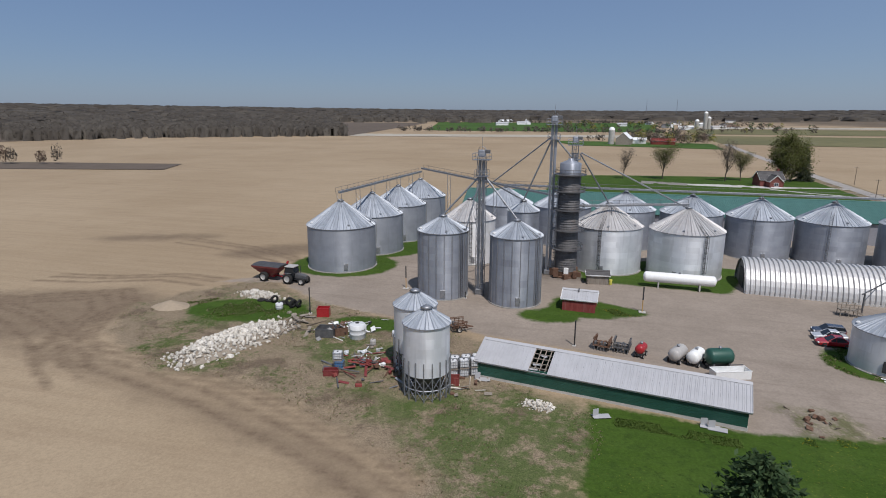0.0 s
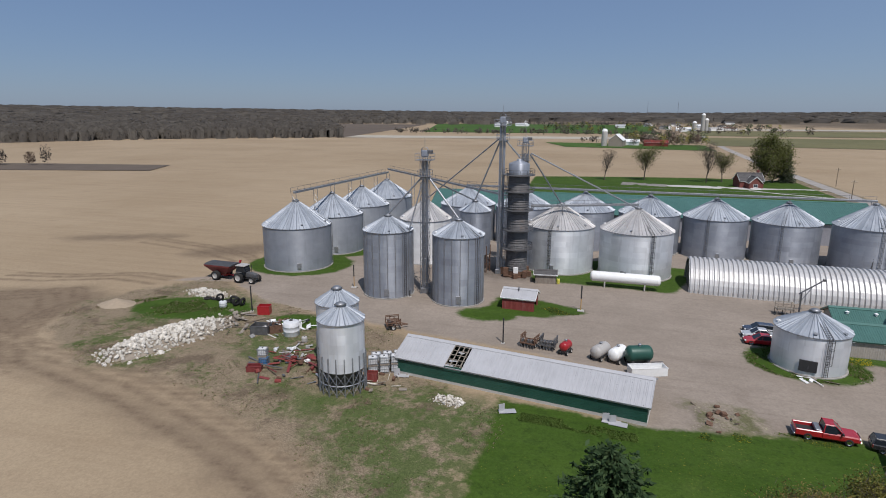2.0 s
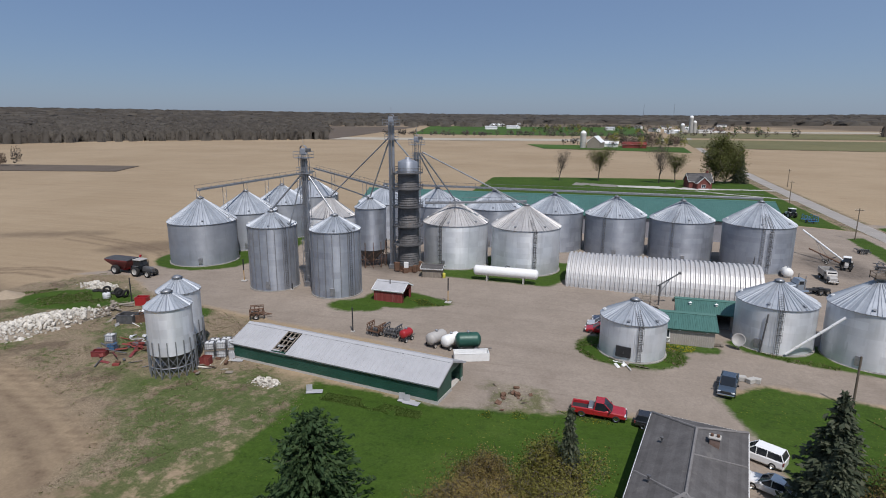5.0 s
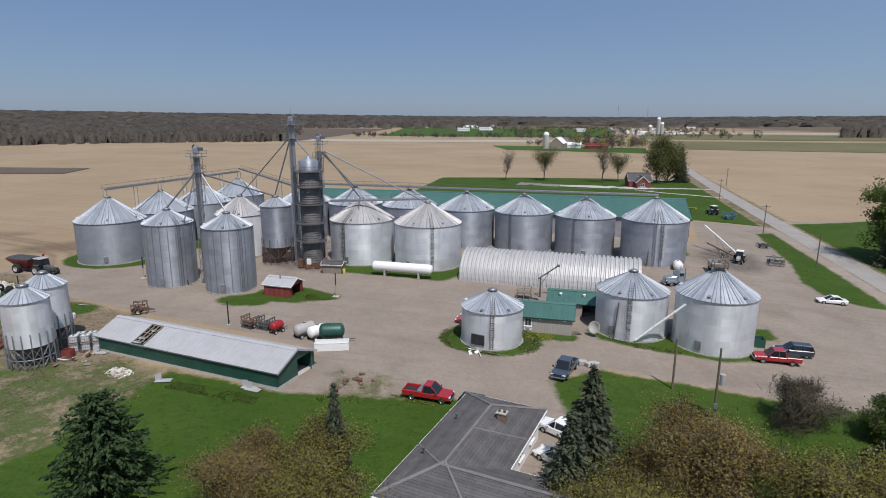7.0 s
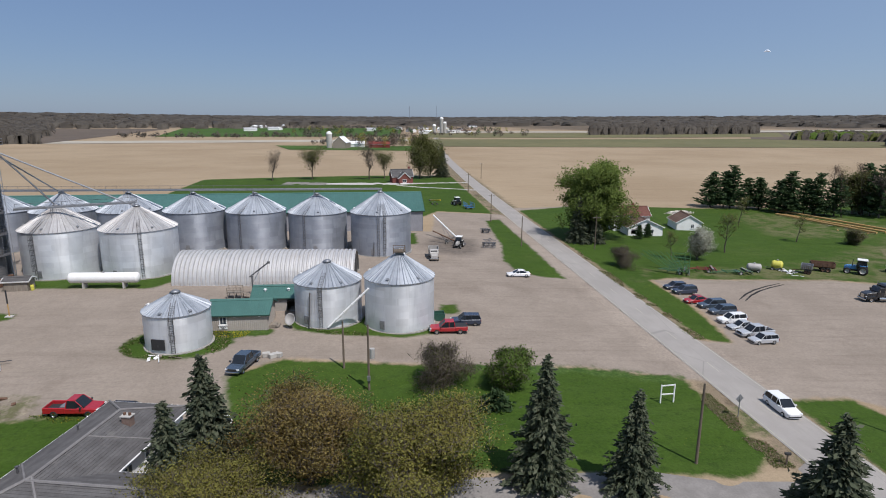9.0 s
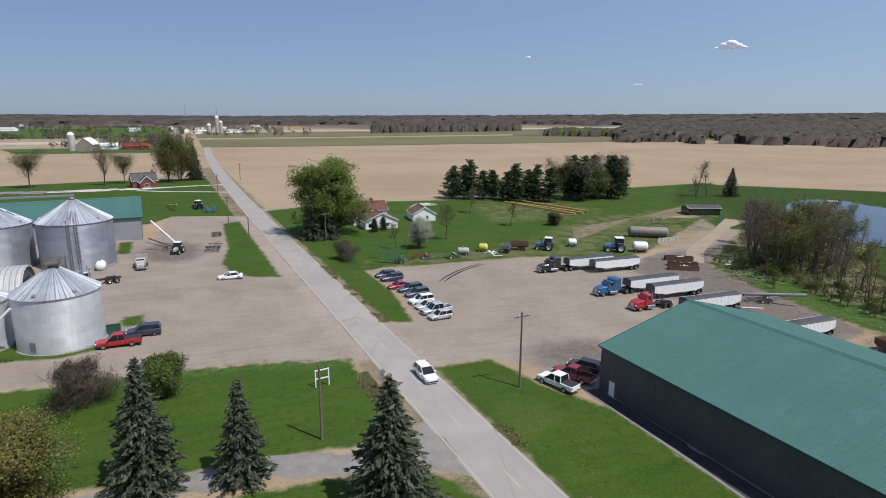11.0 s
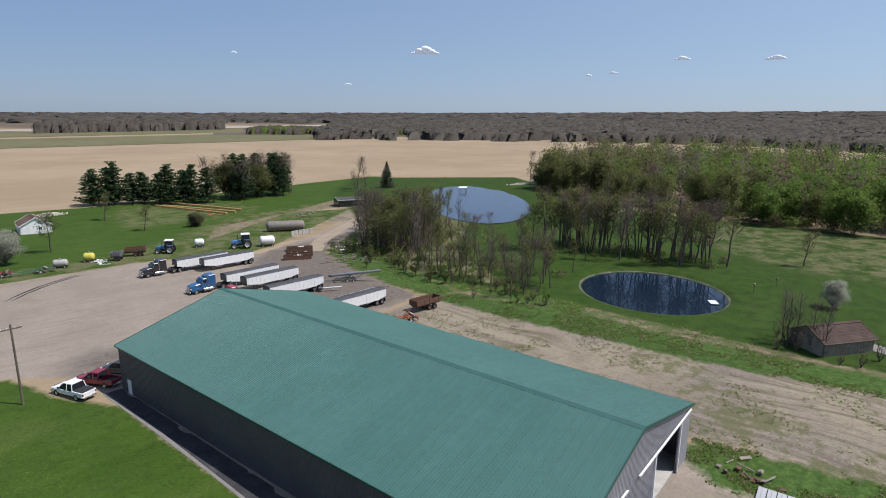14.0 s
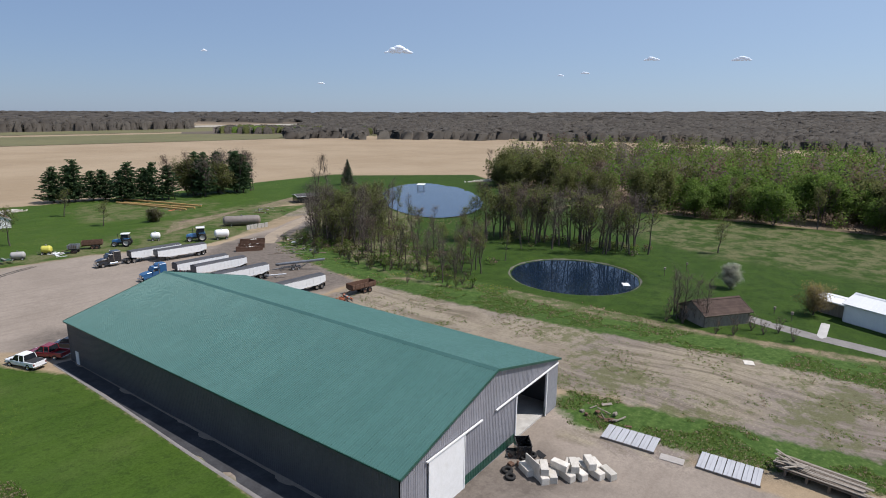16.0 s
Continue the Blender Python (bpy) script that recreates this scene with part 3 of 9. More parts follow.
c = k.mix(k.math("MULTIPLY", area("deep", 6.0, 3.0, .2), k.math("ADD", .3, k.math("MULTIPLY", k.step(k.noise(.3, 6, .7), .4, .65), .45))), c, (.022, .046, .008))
c = k.mix(k.math("MULTIPLY", k.math("MULTIPLY", area("thin", 14.0, 4.0, .12), k.step(k.noise(.22, 6, .72), .4, .62)), .8), c, k.mix(k.step(grit, .3, .7), (.115, .115, .05), (.20, .18, .10)))
c = k.mix(area("lush", 5.0, .8), c, lush)
far = k.n("ShaderNodeVectorMath", i0=k.n("ShaderNodeVectorMath", i0=k.place((1, 1, 0), True), i1=(60, 0, 0)).outputs[0])
far.inputs[0].links[0].from_node.operation, far.operation = "SUBTRACT", "LENGTH"
litter = k.step(k.math("ADD", far.outputs["Value"], k.math("MULTIPLY", k.math("SUBTRACT", k.noise(.0022, 4, .6), .5), 1500.0)), 1450, 1750)
c = k.mix(k.math("MULTIPLY", litter, .85), c, k.mix(k.step(k.noise(.02, 4, .6), .3, .7), (.11, .088, .068), (.155, .125, .095)))
speck = k.math("ADD", k.math("MULTIPLY", k.step(k.noise(3.0, 6, .82), .3, .7), k.math("ADD", .17, k.math("MULTIPLY", k.math("MAXIMUM", area("rough", 7.0, 1.6, .3), area("lawn", 2.4, .6)), .2))), .63)
c = k.mix(1.0, c, k.n("ShaderNodeCombineColor", i0=speck, i1=speck, i2=speck).outputs[0], "MULTIPLY")
k.colour(c)
k.bump(k.math("ADD", k.math("MULTIPLY", fine, .7), k.math("MULTIPLY", grit, .5)), .45, .1)
M["land"] = k.m
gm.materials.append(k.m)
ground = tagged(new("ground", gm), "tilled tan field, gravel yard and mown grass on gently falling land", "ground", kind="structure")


def draped(name, centre, half, material, label, category, lift=0.05, cross=5):
    """A strip that lies on the land along a line of (x, y) with half widths."""
    s = Sheet()
    n = cross
    for i, ((x, y), h) in enumerate(zip(centre, half)):
        a, b = centre[max(0, i - 1)], centre[min(len(centre) - 1, i + 1)]
        d = Vector((b[0] - a[0], b[1] - a[1])).normalized()
        for j in range(n):
            u = (j / (n - 1) * 2 - 1) * h
            px, py = x + d.y * u, y - d.x * u
            s.v.append((px, py, gz(px, py) + lift - 0.035 * abs(u / h)))
    for i in range(len(centre) - 1):
        for j in range(n - 1):
            s.f.append((i * n + j, i * n + j + 1, (i + 1) * n + j + 1, (i + 1) * n + j))
    ob = part(name, s, material, smooth=True)
    return tagged(ob, label, category, kind="structure")


def road_x(y):
    return 111.4 + 0.00006 * max(0.0, y - 180) ** 2


k = Nodes("road_surface", .85)
a = k.mix(k.step(k.noise(.12, 5, .6), .3, .7), (.275, .256, .236), (.325, .303, .28))
a = k.mix(k.math("MULTIPLY", k.step(k.noise(1.2, 5, .65, stretch=(1, .12, 1)), .45, .75), .4), a, (.235, .22, .203))
a = k.mix(k.math("MULTIPLY", k.step(k.noise(9, 3, .7), .4, .7), .25), a, (.20, .19, .178))
v = k.n("ShaderNodeTexVoronoi", Vector=k.place((.16, .035, 1), True), Scale=1.0)
v.feature = "DISTANCE_TO_EDGE"
a = k.mix(k.math("MULTIPLY", k.math("SUBTRACT", 1.0, k.step(v.outputs[0], .0, .006)), .5), a, (.17, .16, .15))
k.colour(a)
k.bump(k.noise(12, 3, .6), .2, .02)
M["road_surface"] = k.m
ry = [-1200, -600, -300, -150] + list(np.arange(-90, 260, 6.0)) + list(np.arange(270, 500, 15.0)) + [540, 600, 680, 780, 900, 1100, 1400]
road = draped("road", [(road_x(y), y) for y in ry], [3.4] * len(ry), M["road_surface"], "pale worn two-lane country road, cracked asphalt", "road", .07)
cy = np.arange(-30, 330, 3.0)
for side, w, off in (("edge", .07, 3.1), ("edge", .07, -3.1)):
    draped("trim", [(road_x(y) + off, y) for y in cy], [w] * len(cy), M["road_line"], "faded pale edge line on the road", "road marking", .095, 2)
for y in np.arange(-24, 220, 12.0):
    draped("trim", [(road_x(y), y), (road_x(y), y + 3.2)], [.06, .06], M["road_line"], "short faded centre dash on the road", "road marking", .11, 2)
# asphalt kept extra dark: the barn wall's shadow is painted into its colour
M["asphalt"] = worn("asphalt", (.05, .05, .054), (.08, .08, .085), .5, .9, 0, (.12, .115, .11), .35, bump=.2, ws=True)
M["asphalt_pale"] = worn("asphalt_pale", (.23, .215, .20), (.30, .28, .262), .5, .9, 0, (.17, .155, .14), .55, bump=.2, ws=True)
M["slab_pale"] = worn("slab_pale", (.5, .48, .45), (.58, .56, .53), .3, .9, 0, (.38, .36, .33), .4, ws=True)
draped("pavement", [(108.6, 45.2), (106.4, 45.4), (104, 45.2), (97.2, 46), (90.8, 47.8), (83, 47.9), (76, 47.6), (66, 47.6), (56, 46.5), (50, 45), (45, 44)], [6.5, 4.4, 2.6, 2.0, 2.1, 1.9, 1.9, 2, 2.2, 3, 3], M["asphalt_pale"], "narrow grey asphalt driveway beside a mown lawn", "driveway")
draped("pavement", [(206, -60), (211, -44), (213, -34), (216, -25), (218, -18)], [1.7, 1.7, 1.7, 1.8, 2.6], M["asphalt_pale"], "grey lane curving to a brown shed", "lane")
draped("pavement", [(109, 306), (96, 301), (84, 296), (72, 292), (55, 290), (38, 288)], [1.8, 1.6, 2.0, 4.4, 4.8, 3], M["slab_pale"], "long pale concrete drive beside a brick house", "driveway")
draped("pavement", [(109, 274), (96, 276.5), (83, 279), (72, 285)], [1.4, 1.2, 1.2, 1.2], M["slab_pale"], "pale concrete farm drive through grass", "driveway")
draped("pavement", [(38, 288), (18, 290)], [5, 6], M["asphalt_pale"], "grey paved pad beside a lawn", "pad")

# its dark tone fills in wall shadow that falls short of the border
draped("pavement", [(130.8, -11), (131.3, 20), (131.9, 51)], [1.7, 1.35, 1.0], M["asphalt"], "asphalt strip along the barn wall, darkened as its shadow", "strip")
draped("pavement", [(128.9, -11), (129.6, 15.8), (130.1, 26), (130.5, 36), (130.8, 51)], [.26, .2, .16, .24, .2], M["asphalt_pale"], "pale gravel border between barn and lawn", "border", .06)
for off in (-.55, .55):
    draped("trim", [(135.7 + off * .7, 105.3 - off * .7), (139.4 + off * .6, 109 - off * .7), (143 + off * .5, 111.9 - off * .8), (147.6 + off * .4, 114.6 - off * .8), (152 + off * .4, 116.7 - off * .8)], [.1, .22, .24, .22, .1], M["rubber"], "dark curved tyre skid mark on gravel", "skid mark", .055, 3)
draped("pavement", [(203, 98), (213, 107), (224, 114), (240, 123), (255, 132), (270, 139)], [2.2, 2.2, 2.1, 2.0, 2.2, 4.0], worn("lane_dirt", (.33, .265, .195), (.40, .33, .25), .35, .95, 0, (.26, .21, .155), .5, bump=.3, ws=True), "rutted tan dirt lane to the pond hut", "lane", .05)
# ponds
k = Nodes("pond_water", .04)
k.b.inputs["Base Color"].default_value = (.008, .016, .03, 1)
k.b.inputs["IOR"].default_value = 1.33
k.b.inputs["Specular IOR Level"].default_value = 0.36
k.bump(k.noise(.9, 3, .6), .03, .03)
M["pond_water"] = k.m
k = Nodes("pond_pale", .16)
k.b.inputs["Base Color"].default_value = (.03, .05, .085, 1)
k.bump(k.noise(1.6, 4, .6), .25, .06)
M["pond_pale"] = k.m
for (px, py, ra, rb, an), mat, lab in zip(PONDS, ("pond_water", "pond_pale"), ("dark round pond mirroring bare trees", "long blue pond behind bare trees, wind-ruffled")):
    s = Sheet()
    pts = [(px + (ra * 1.06 + .5 * math.sin(5 * t)) * math.cos(t) * math.cos(an) - (rb * 1.06 + .5 * math.sin(3 * t + 1)) * math.sin(t) * math.sin(an),
            py + (ra * 1.06 + .5 * math.sin(5 * t)) * math.cos(t) * math.sin(an) + (rb * 1.06 + .5 * math.sin(3 * t + 1)) * math.sin(t) * math.cos(an), 0) for t in (2 * math.pi * i / 72 for i in range(72))]
    s.add(pts, [tuple(range(72))])
    edge = gz(px + ra * 1.5 * math.cos(an), py + ra * 1.5 * math.sin(an))
    ob = part("water", s, M[mat])
    ob.matrix_basis = Matrix.Translation((0, 0, min(edge, gz(px + ra * 1.2, py)) - 0.62))
    tagged(ob, lab, "pond", kind="structure")

px, py, ra, rb, an = PONDS[0]
bank = [(px + ra * 1.035 * math.cos(t) * math.cos(an) - rb * 1.035 * math.sin(t) * math.sin(an), py + ra * 1.035 * math.cos(t) * math.sin(an) + rb * 1.035 * math.sin(t) * math.cos(an)) for t in (2 * math.pi * i / 64 for i in range(65))]
draped("trim", bank, [.2 + .1 * math.sin(i * 1.7) for i in range(65)], worn("bank_stone", (.10, .095, .075), (.20, .19, .16), 1.2, .95, 0, (.10, .11, .05), .7, bump=.4, ws=True), "thin stony bank round the dark pond", "bank", .04, 3)

# far fields and meadows, draped on the land
M["meadow"] = worn("meadow", (.05, .10, .022), (.075, .135, .03), .01, .95, 0, (.13, .14, .05), .4, ws=True)
M["olive_field"] = worn("olive_field", (.15, .145, .075), (.19, .175, .09), .01, .95, 0, (.1, .12, .045), .5, ws=True)
M["pale_field"] = worn("pale_field", (.40, .36, .29), (.48, .44, .37), .008, .95, 0, (.3, .26, .2), .4, ws=True)
M["dead_field"] = worn("dead_field", (.13, .105, .085), (.155, .125, .10), .01, .95, 0, (.16, .13, .09), .5, ws=True)


def field(corners, material, label, lift=.35, n=14):
    a, b, c, d = (Vector(p) for p in corners)
    s = Sheet()
    for i in range(n + 1):
        for j in range(n + 1):
            p = a.lerp(b, i / n).lerp(d.lerp(c, i / n), j / n)
            s.v.append((p.x, p.y, gz(p.x, p.y) + lift))
    s.f = [(i * (n + 1) + j, (i + 1) * (n + 1) + j, (i + 1) * (n + 1) + j + 1, i * (n + 1) + j + 1) for i in range(n) for j in range(n)]
    return tagged(part("field", s, material, smooth=True), label, "field", kind="structure")

# ---- grain bins ----
def ladder(h, w=.45, cage=False):
    s = Sheet()
    for u in (-w / 2, w / 2):
        s.box((u, 0, h / 2), (.06, .06, h))
    for i in range(int(h / .35)):
        s.box((0, 0, .3 + i * .35), (w, .035, .035))
    if cage:
        for i in range(int(h / 1.0)):
            s.lathe([(.36, 1.8 + i), (.36, 1.86 + i)], 10, (0, -.36, 0)) if 1.9 + i < h else None
        for a in range(0, 360, 72):
            s.box((.36 * math.cos(radians(a)), -.36 + .36 * math.sin(radians(a)), (h + 1.8) / 2), (.03, .03, h - 1.8))
    return s


def grain_bin(x, y, r, eave, peak, wall, roof, label, z=None, ribs=0, ladder_at=(), hatches=3, ring=1.12, lift=0.0, face=270, roof_ladder=True, panels=30, group="grain bins of the yard", doors=True, cap=True):
    """A round bin of sheet-metal courses with a ribbed cone roof. face: the bearing of its door."""
    b = thing("grain_bin", label, "grain bin", x, y, 0, z, group)
    if lift == 0:
        part("foundation", Sheet().lathe([(r + .22, -.5), (r + .22, .12), (r + .16, .15), (r - .2, .15)], 48), M["footing"], b, "stained concrete ring")
    n = max(3, round((eave - lift - .18) / ring))
    h = (eave - lift - .18) / n
    course = Sheet().lathe([(r + .004, 0), (r, h)], 56).mesh("wall_course", M[wall], True)
    for i in range(n):
        part("wall_course", course, None, b, at=Matrix.Translation((0, 0, lift + .18 + i * h)) @ Matrix.Rotation(i * .37, 4, "Z"))
    rr, rise = r + .12, peak - eave
    top = .55
    # roof panels, each with its raised seam
    a = math.pi / panels
    s = Sheet()
    p0, p1 = Vector((rr * math.cos(a), -rr * math.sin(a), 0)), Vector((rr * math.cos(a), rr * math.sin(a), 0))
    q0, q1 = Vector((top * math.cos(a), -top * math.sin(a), rise)), Vector((top * math.cos(a), top * math.sin(a), rise))
    up = Vector((rise, 0, rr)).normalized()
    s.add([p0, p1, q1, q0], [(0, 1, 2, 3)])
    w, hh = .09, .15
    s.add([p0, p0 + (p1 - p0).normalized() * w * 2, p0 + up * hh + (p1 - p0).normalized() * w, q0, q0 + (q1 - q0).normalized() * w, q0 + up * hh * .7 + (q1 - q0).normalized() * w * .5], [(0, 2, 5, 3), (2, 1, 4, 5), (0, 1, 2)])
    m0, m1, side = (p0 + p1) / 2, (q0 + q1) / 2, Vector((0, 1, 0))
    s.add([m0 - side * .05, m0 + side * .05, m0 + up * .09, m1 - side * .02, m1 + side * .02, m1 + up * .05], [(0, 2, 5, 3), (2, 1, 4, 5), (0, 1, 2)])
    me = s.mesh("roof_panel", M[roof], fix=False)
    rf = part("roof", Sheet().lathe([(rr - .02, -.06), (rr + .03, -.04), (rr + .03, .03), (rr - .05, .05)], 56), M["steel"], b, at=Matrix.Translation((0, 0, eave)))
    for i in range(panels):
        part("roof_panel", me, None, rf, at=Matrix.Rotation(2 * a * i, 4, "Z"))
    if cap:
        part("roof_cap", Sheet().lathe([(top + .05, 0), (top + .05, .25), (top + .18, .27), (top * .75, .5), (.12, .62), (0, .64)], 20), M["steel"], b, at=Matrix.Translation((0, 0, peak - .08)), smooth=True)
    sl = math.degrees(math.atan2(rise, rr))
    for i in range(hatches):
        an = face - 70 + 140 * i / max(1, hatches - 1) + (8 if i % 2 else -6)
        m = Matrix.Rotation(radians(an), 4, "Z") @ Matrix.Translation((rr * .86, 0, eave + rise * .14)) @ Matrix.Rotation(radians(sl), 4, "Y")
        v = Sheet().box((0, 0, .13), (.4, .36, .26), chamfer=.05)
        v.box((.08, 0, .28), (.32, .42, .05), chamfer=.02)
        part("roof_vent", v, M["steel" if i % 3 else "white_paint"], b, at=m)
    if ribs:
        st = Sheet().prism([(-.07, 0), (-.05, .09), (.05, .09), (.07, 0)], 0, eave - lift - .2, "z").mesh("stiffener", M["steel"])
        for i in range(ribs):
            an = 2 * math.pi * i / ribs
            part("stiffener", st, None, b, at=pose(0, 0, 0, 0, 0, math.degrees(an)) @ Matrix.Translation((r + .01, 0, lift + .18)) @ Matrix.Rotation(-math.pi / 2, 4, "Z"))
    for an, cage in ladder_at:
        m = pose(0, 0, 0, 0, 0, an) @ Matrix.Translation((r + .2, 0, .25)) @ Matrix.Rotation(math.pi / 2, 4, "Z")
        part("ladder", ladder(eave - .1, cage=cage), M["steel_dark"], b, at=m)
        if roof_ladder:
            L = math.hypot(rr - top, rise)
            m = pose(0, 0, 0, 0, 0, an) @ Matrix.Translation((rr, 0, eave + .14)) @ Matrix.Rotation(radians(-(90 - sl)), 4, "Y") @ Matrix.Rotation(math.pi / 2, 4, "Z")
            part("roof_ladder", ladder(L, .6), M["steel_dark"], b, at=m)
    if doors:
        m = pose(0, 0, 0, 0, 0, face) @ Matrix.Translation((r + .06, 0, 1.25)) @ Matrix.Rotation(math.pi / 2, 4, "Z")
        d = part("door", Sheet().box((0, 0, 0), (.85, .12, 1.35), chamfer=.03), M["steel"], b, at=m)
        part("handle", Sheet().box((.3, -.09, 0), (.05, .08, .3)), M["steel_dark"], d)
    return b


# the row along the field
for i, (bx, by, br, be, bp) in enumerate([(-52.3, 110.6, 7.1, 8.9, 13.6), (-51.6, 126.3, 7.1, 8.7, 13.2), (-50.2, 140.6, 7.0, 8.9, 13.2), (-48.8, 155.0, 7.0, 9.1, 13.4)]):
    grain_bin(bx, by, br, be, bp, "zinc_dark", "roof_zinc", "weathered grey grain bin at the field's edge with a ribbed roof", face=300, ladder_at=((20, False),), group="grain bins along the field", panels=32)
for bx, by in ((-26.4, 97.0), (-13.3, 96.4)):
    grain_bin(bx, by, 4.42, 11.75, 14.0, "zinc_mid", "roof_zinc", "tall narrow galvanised grain bin with vertical stiffeners", ribs=20, face=285, ladder_at=((330, False),), group="tall stiffened grain bins", panels=24)
grain_bin(-27.3, 122.5, 5.6, 9.4, 13.3, "zinc_white", "roof_aged", "white-faced grain bin with a caged ladder", face=290, ladder_at=((285, True),), group="grain bins of the yard")
grain_bin(1.9, 124.2, 7.0, 9.2, 13.4, "zinc_bright", "roof_aged", "bright galvanised grain bin with a rust-tinged ribbed roof", face=262, ladder_at=((258, True),))
grain_bin(17.2, 123.8, 7.15, 9.25, 13.3, "zinc_bright", "roof_aged", "bright galvanised grain bin beside a white gas tank", face=250, ladder_at=((292, True),))
for bx, by, br, be, bp in ((-23.5, 147.5, 7.0, 9.2, 13.1), (-9.0, 147.3, 7.0, 9.2, 13.1), (6.0, 147.2, 7.0, 9.2, 13.0), (21.0, 146.8, 7.0, 9.2, 13.0), (35.5, 146.4, 7.0, 9.2, 13.1), (50.2, 146.0, 7.0, 9.1, 13.1)):
    grain_bin(bx, by, br, be, bp, "zinc_mid", "roof_zinc", "blue-grey galvanised grain bin in a row by a green shed", face=270, group="back row of grain bins", ladder_at=((250, False),) if bx > 30 else ())
grain_bin(65.6, 142.6, 7.2, 9.75, 14.2, "zinc_mid", "roof_zinc", "large grey grain bin with a caged ladder", face=255, group="back row of grain bins", ladder_at=((277, True), (266, False)))
grain_bin(37.7, 83.6, 4.4, 5.2, 7.3, "zinc_bright", "roof_zinc", "small low bright grain bin on an island of grass", face=250, ladder_at=((279, True),), group="bins by the office", panels=24)
grain_bin(57.6, 93.4, 5.25, 6.55, 9.2, "zinc_bright", "roof_zinc", "galvanised grain bin with a roof ladder beside the office", face=236, ladder_at=((263, True),), group="bins by the office", panels=26)
grain_bin(68.9, 91.2, 5.45, 7.7, 11.1, "zinc_bright", "roof_zinc", "smooth bright grain bin with a wooden deck on its cap", face=240, group="bins by the office", panels=28)


def hopper_bin(x, y, r, lift, eave, peak, label, legs=18, wall="zinc_bright", steel="steel", z=None):
    """A bin on a ring of legs with crossed braces and a cone under it."""
    b = grain_bin(x, y, r, eave, peak, wall, "roof_zinc", label, z=z, lift=lift, hatches=0, doors=False, group="hopper bins on legs", panels=16)
    part("hopper_cone", Sheet().lathe([(.25, .5), (r, lift + .25)], 32), M["steel_dark"], b, smooth=True)
    leg = Sheet().box((0, 0, (lift + 2.0) / 2), (.13, .1, lift + 2.0)).mesh("leg", M[steel])
    for i in range(legs):
        an = 360 * i / legs
        part("leg", leg, None, b, at=pose(0, 0, 0, 0, 0, an) @ Matrix.Translation((r + .09, 0, 0)))
        c = 2 * math.pi / legs
        br = Sheet()
        for z0, z1 in ((.1, lift * .5), (lift * .5, lift)):
            for u, w in ((z0, z1), (z1, z0)):
                br.tube((r * math.cos(c * i), r * math.sin(c * i), u), (r * math.cos(c * i + c), r * math.sin(c * i + c), w), .035, n=4)
        part("brace", br, M[steel], b)
    part("leg_ring", Sheet().lathe([(r + .02, lift * .5 - .06), (r + .1, lift * .5), (r + .02, lift * .5 + .06)], 32), M[steel], b)
    return b


hopper_bin(-18.2, 59.9, 2.68, 2.7, 8.7, 10.2, "dull galvanised hopper bin on a ring of braced legs")
hopper_bin(-21.4, 65.6, 2.68, 2.7, 8.7, 10.2, "galvanised hopper bin standing behind its twin, on braced legs")
hopper_bin(-14.9, 116.6, 3.25, 3.6, 12.6, 14.3, "tall grey hopper bin on thin legs beside the dryer", 12, "zinc_mid", "rust")


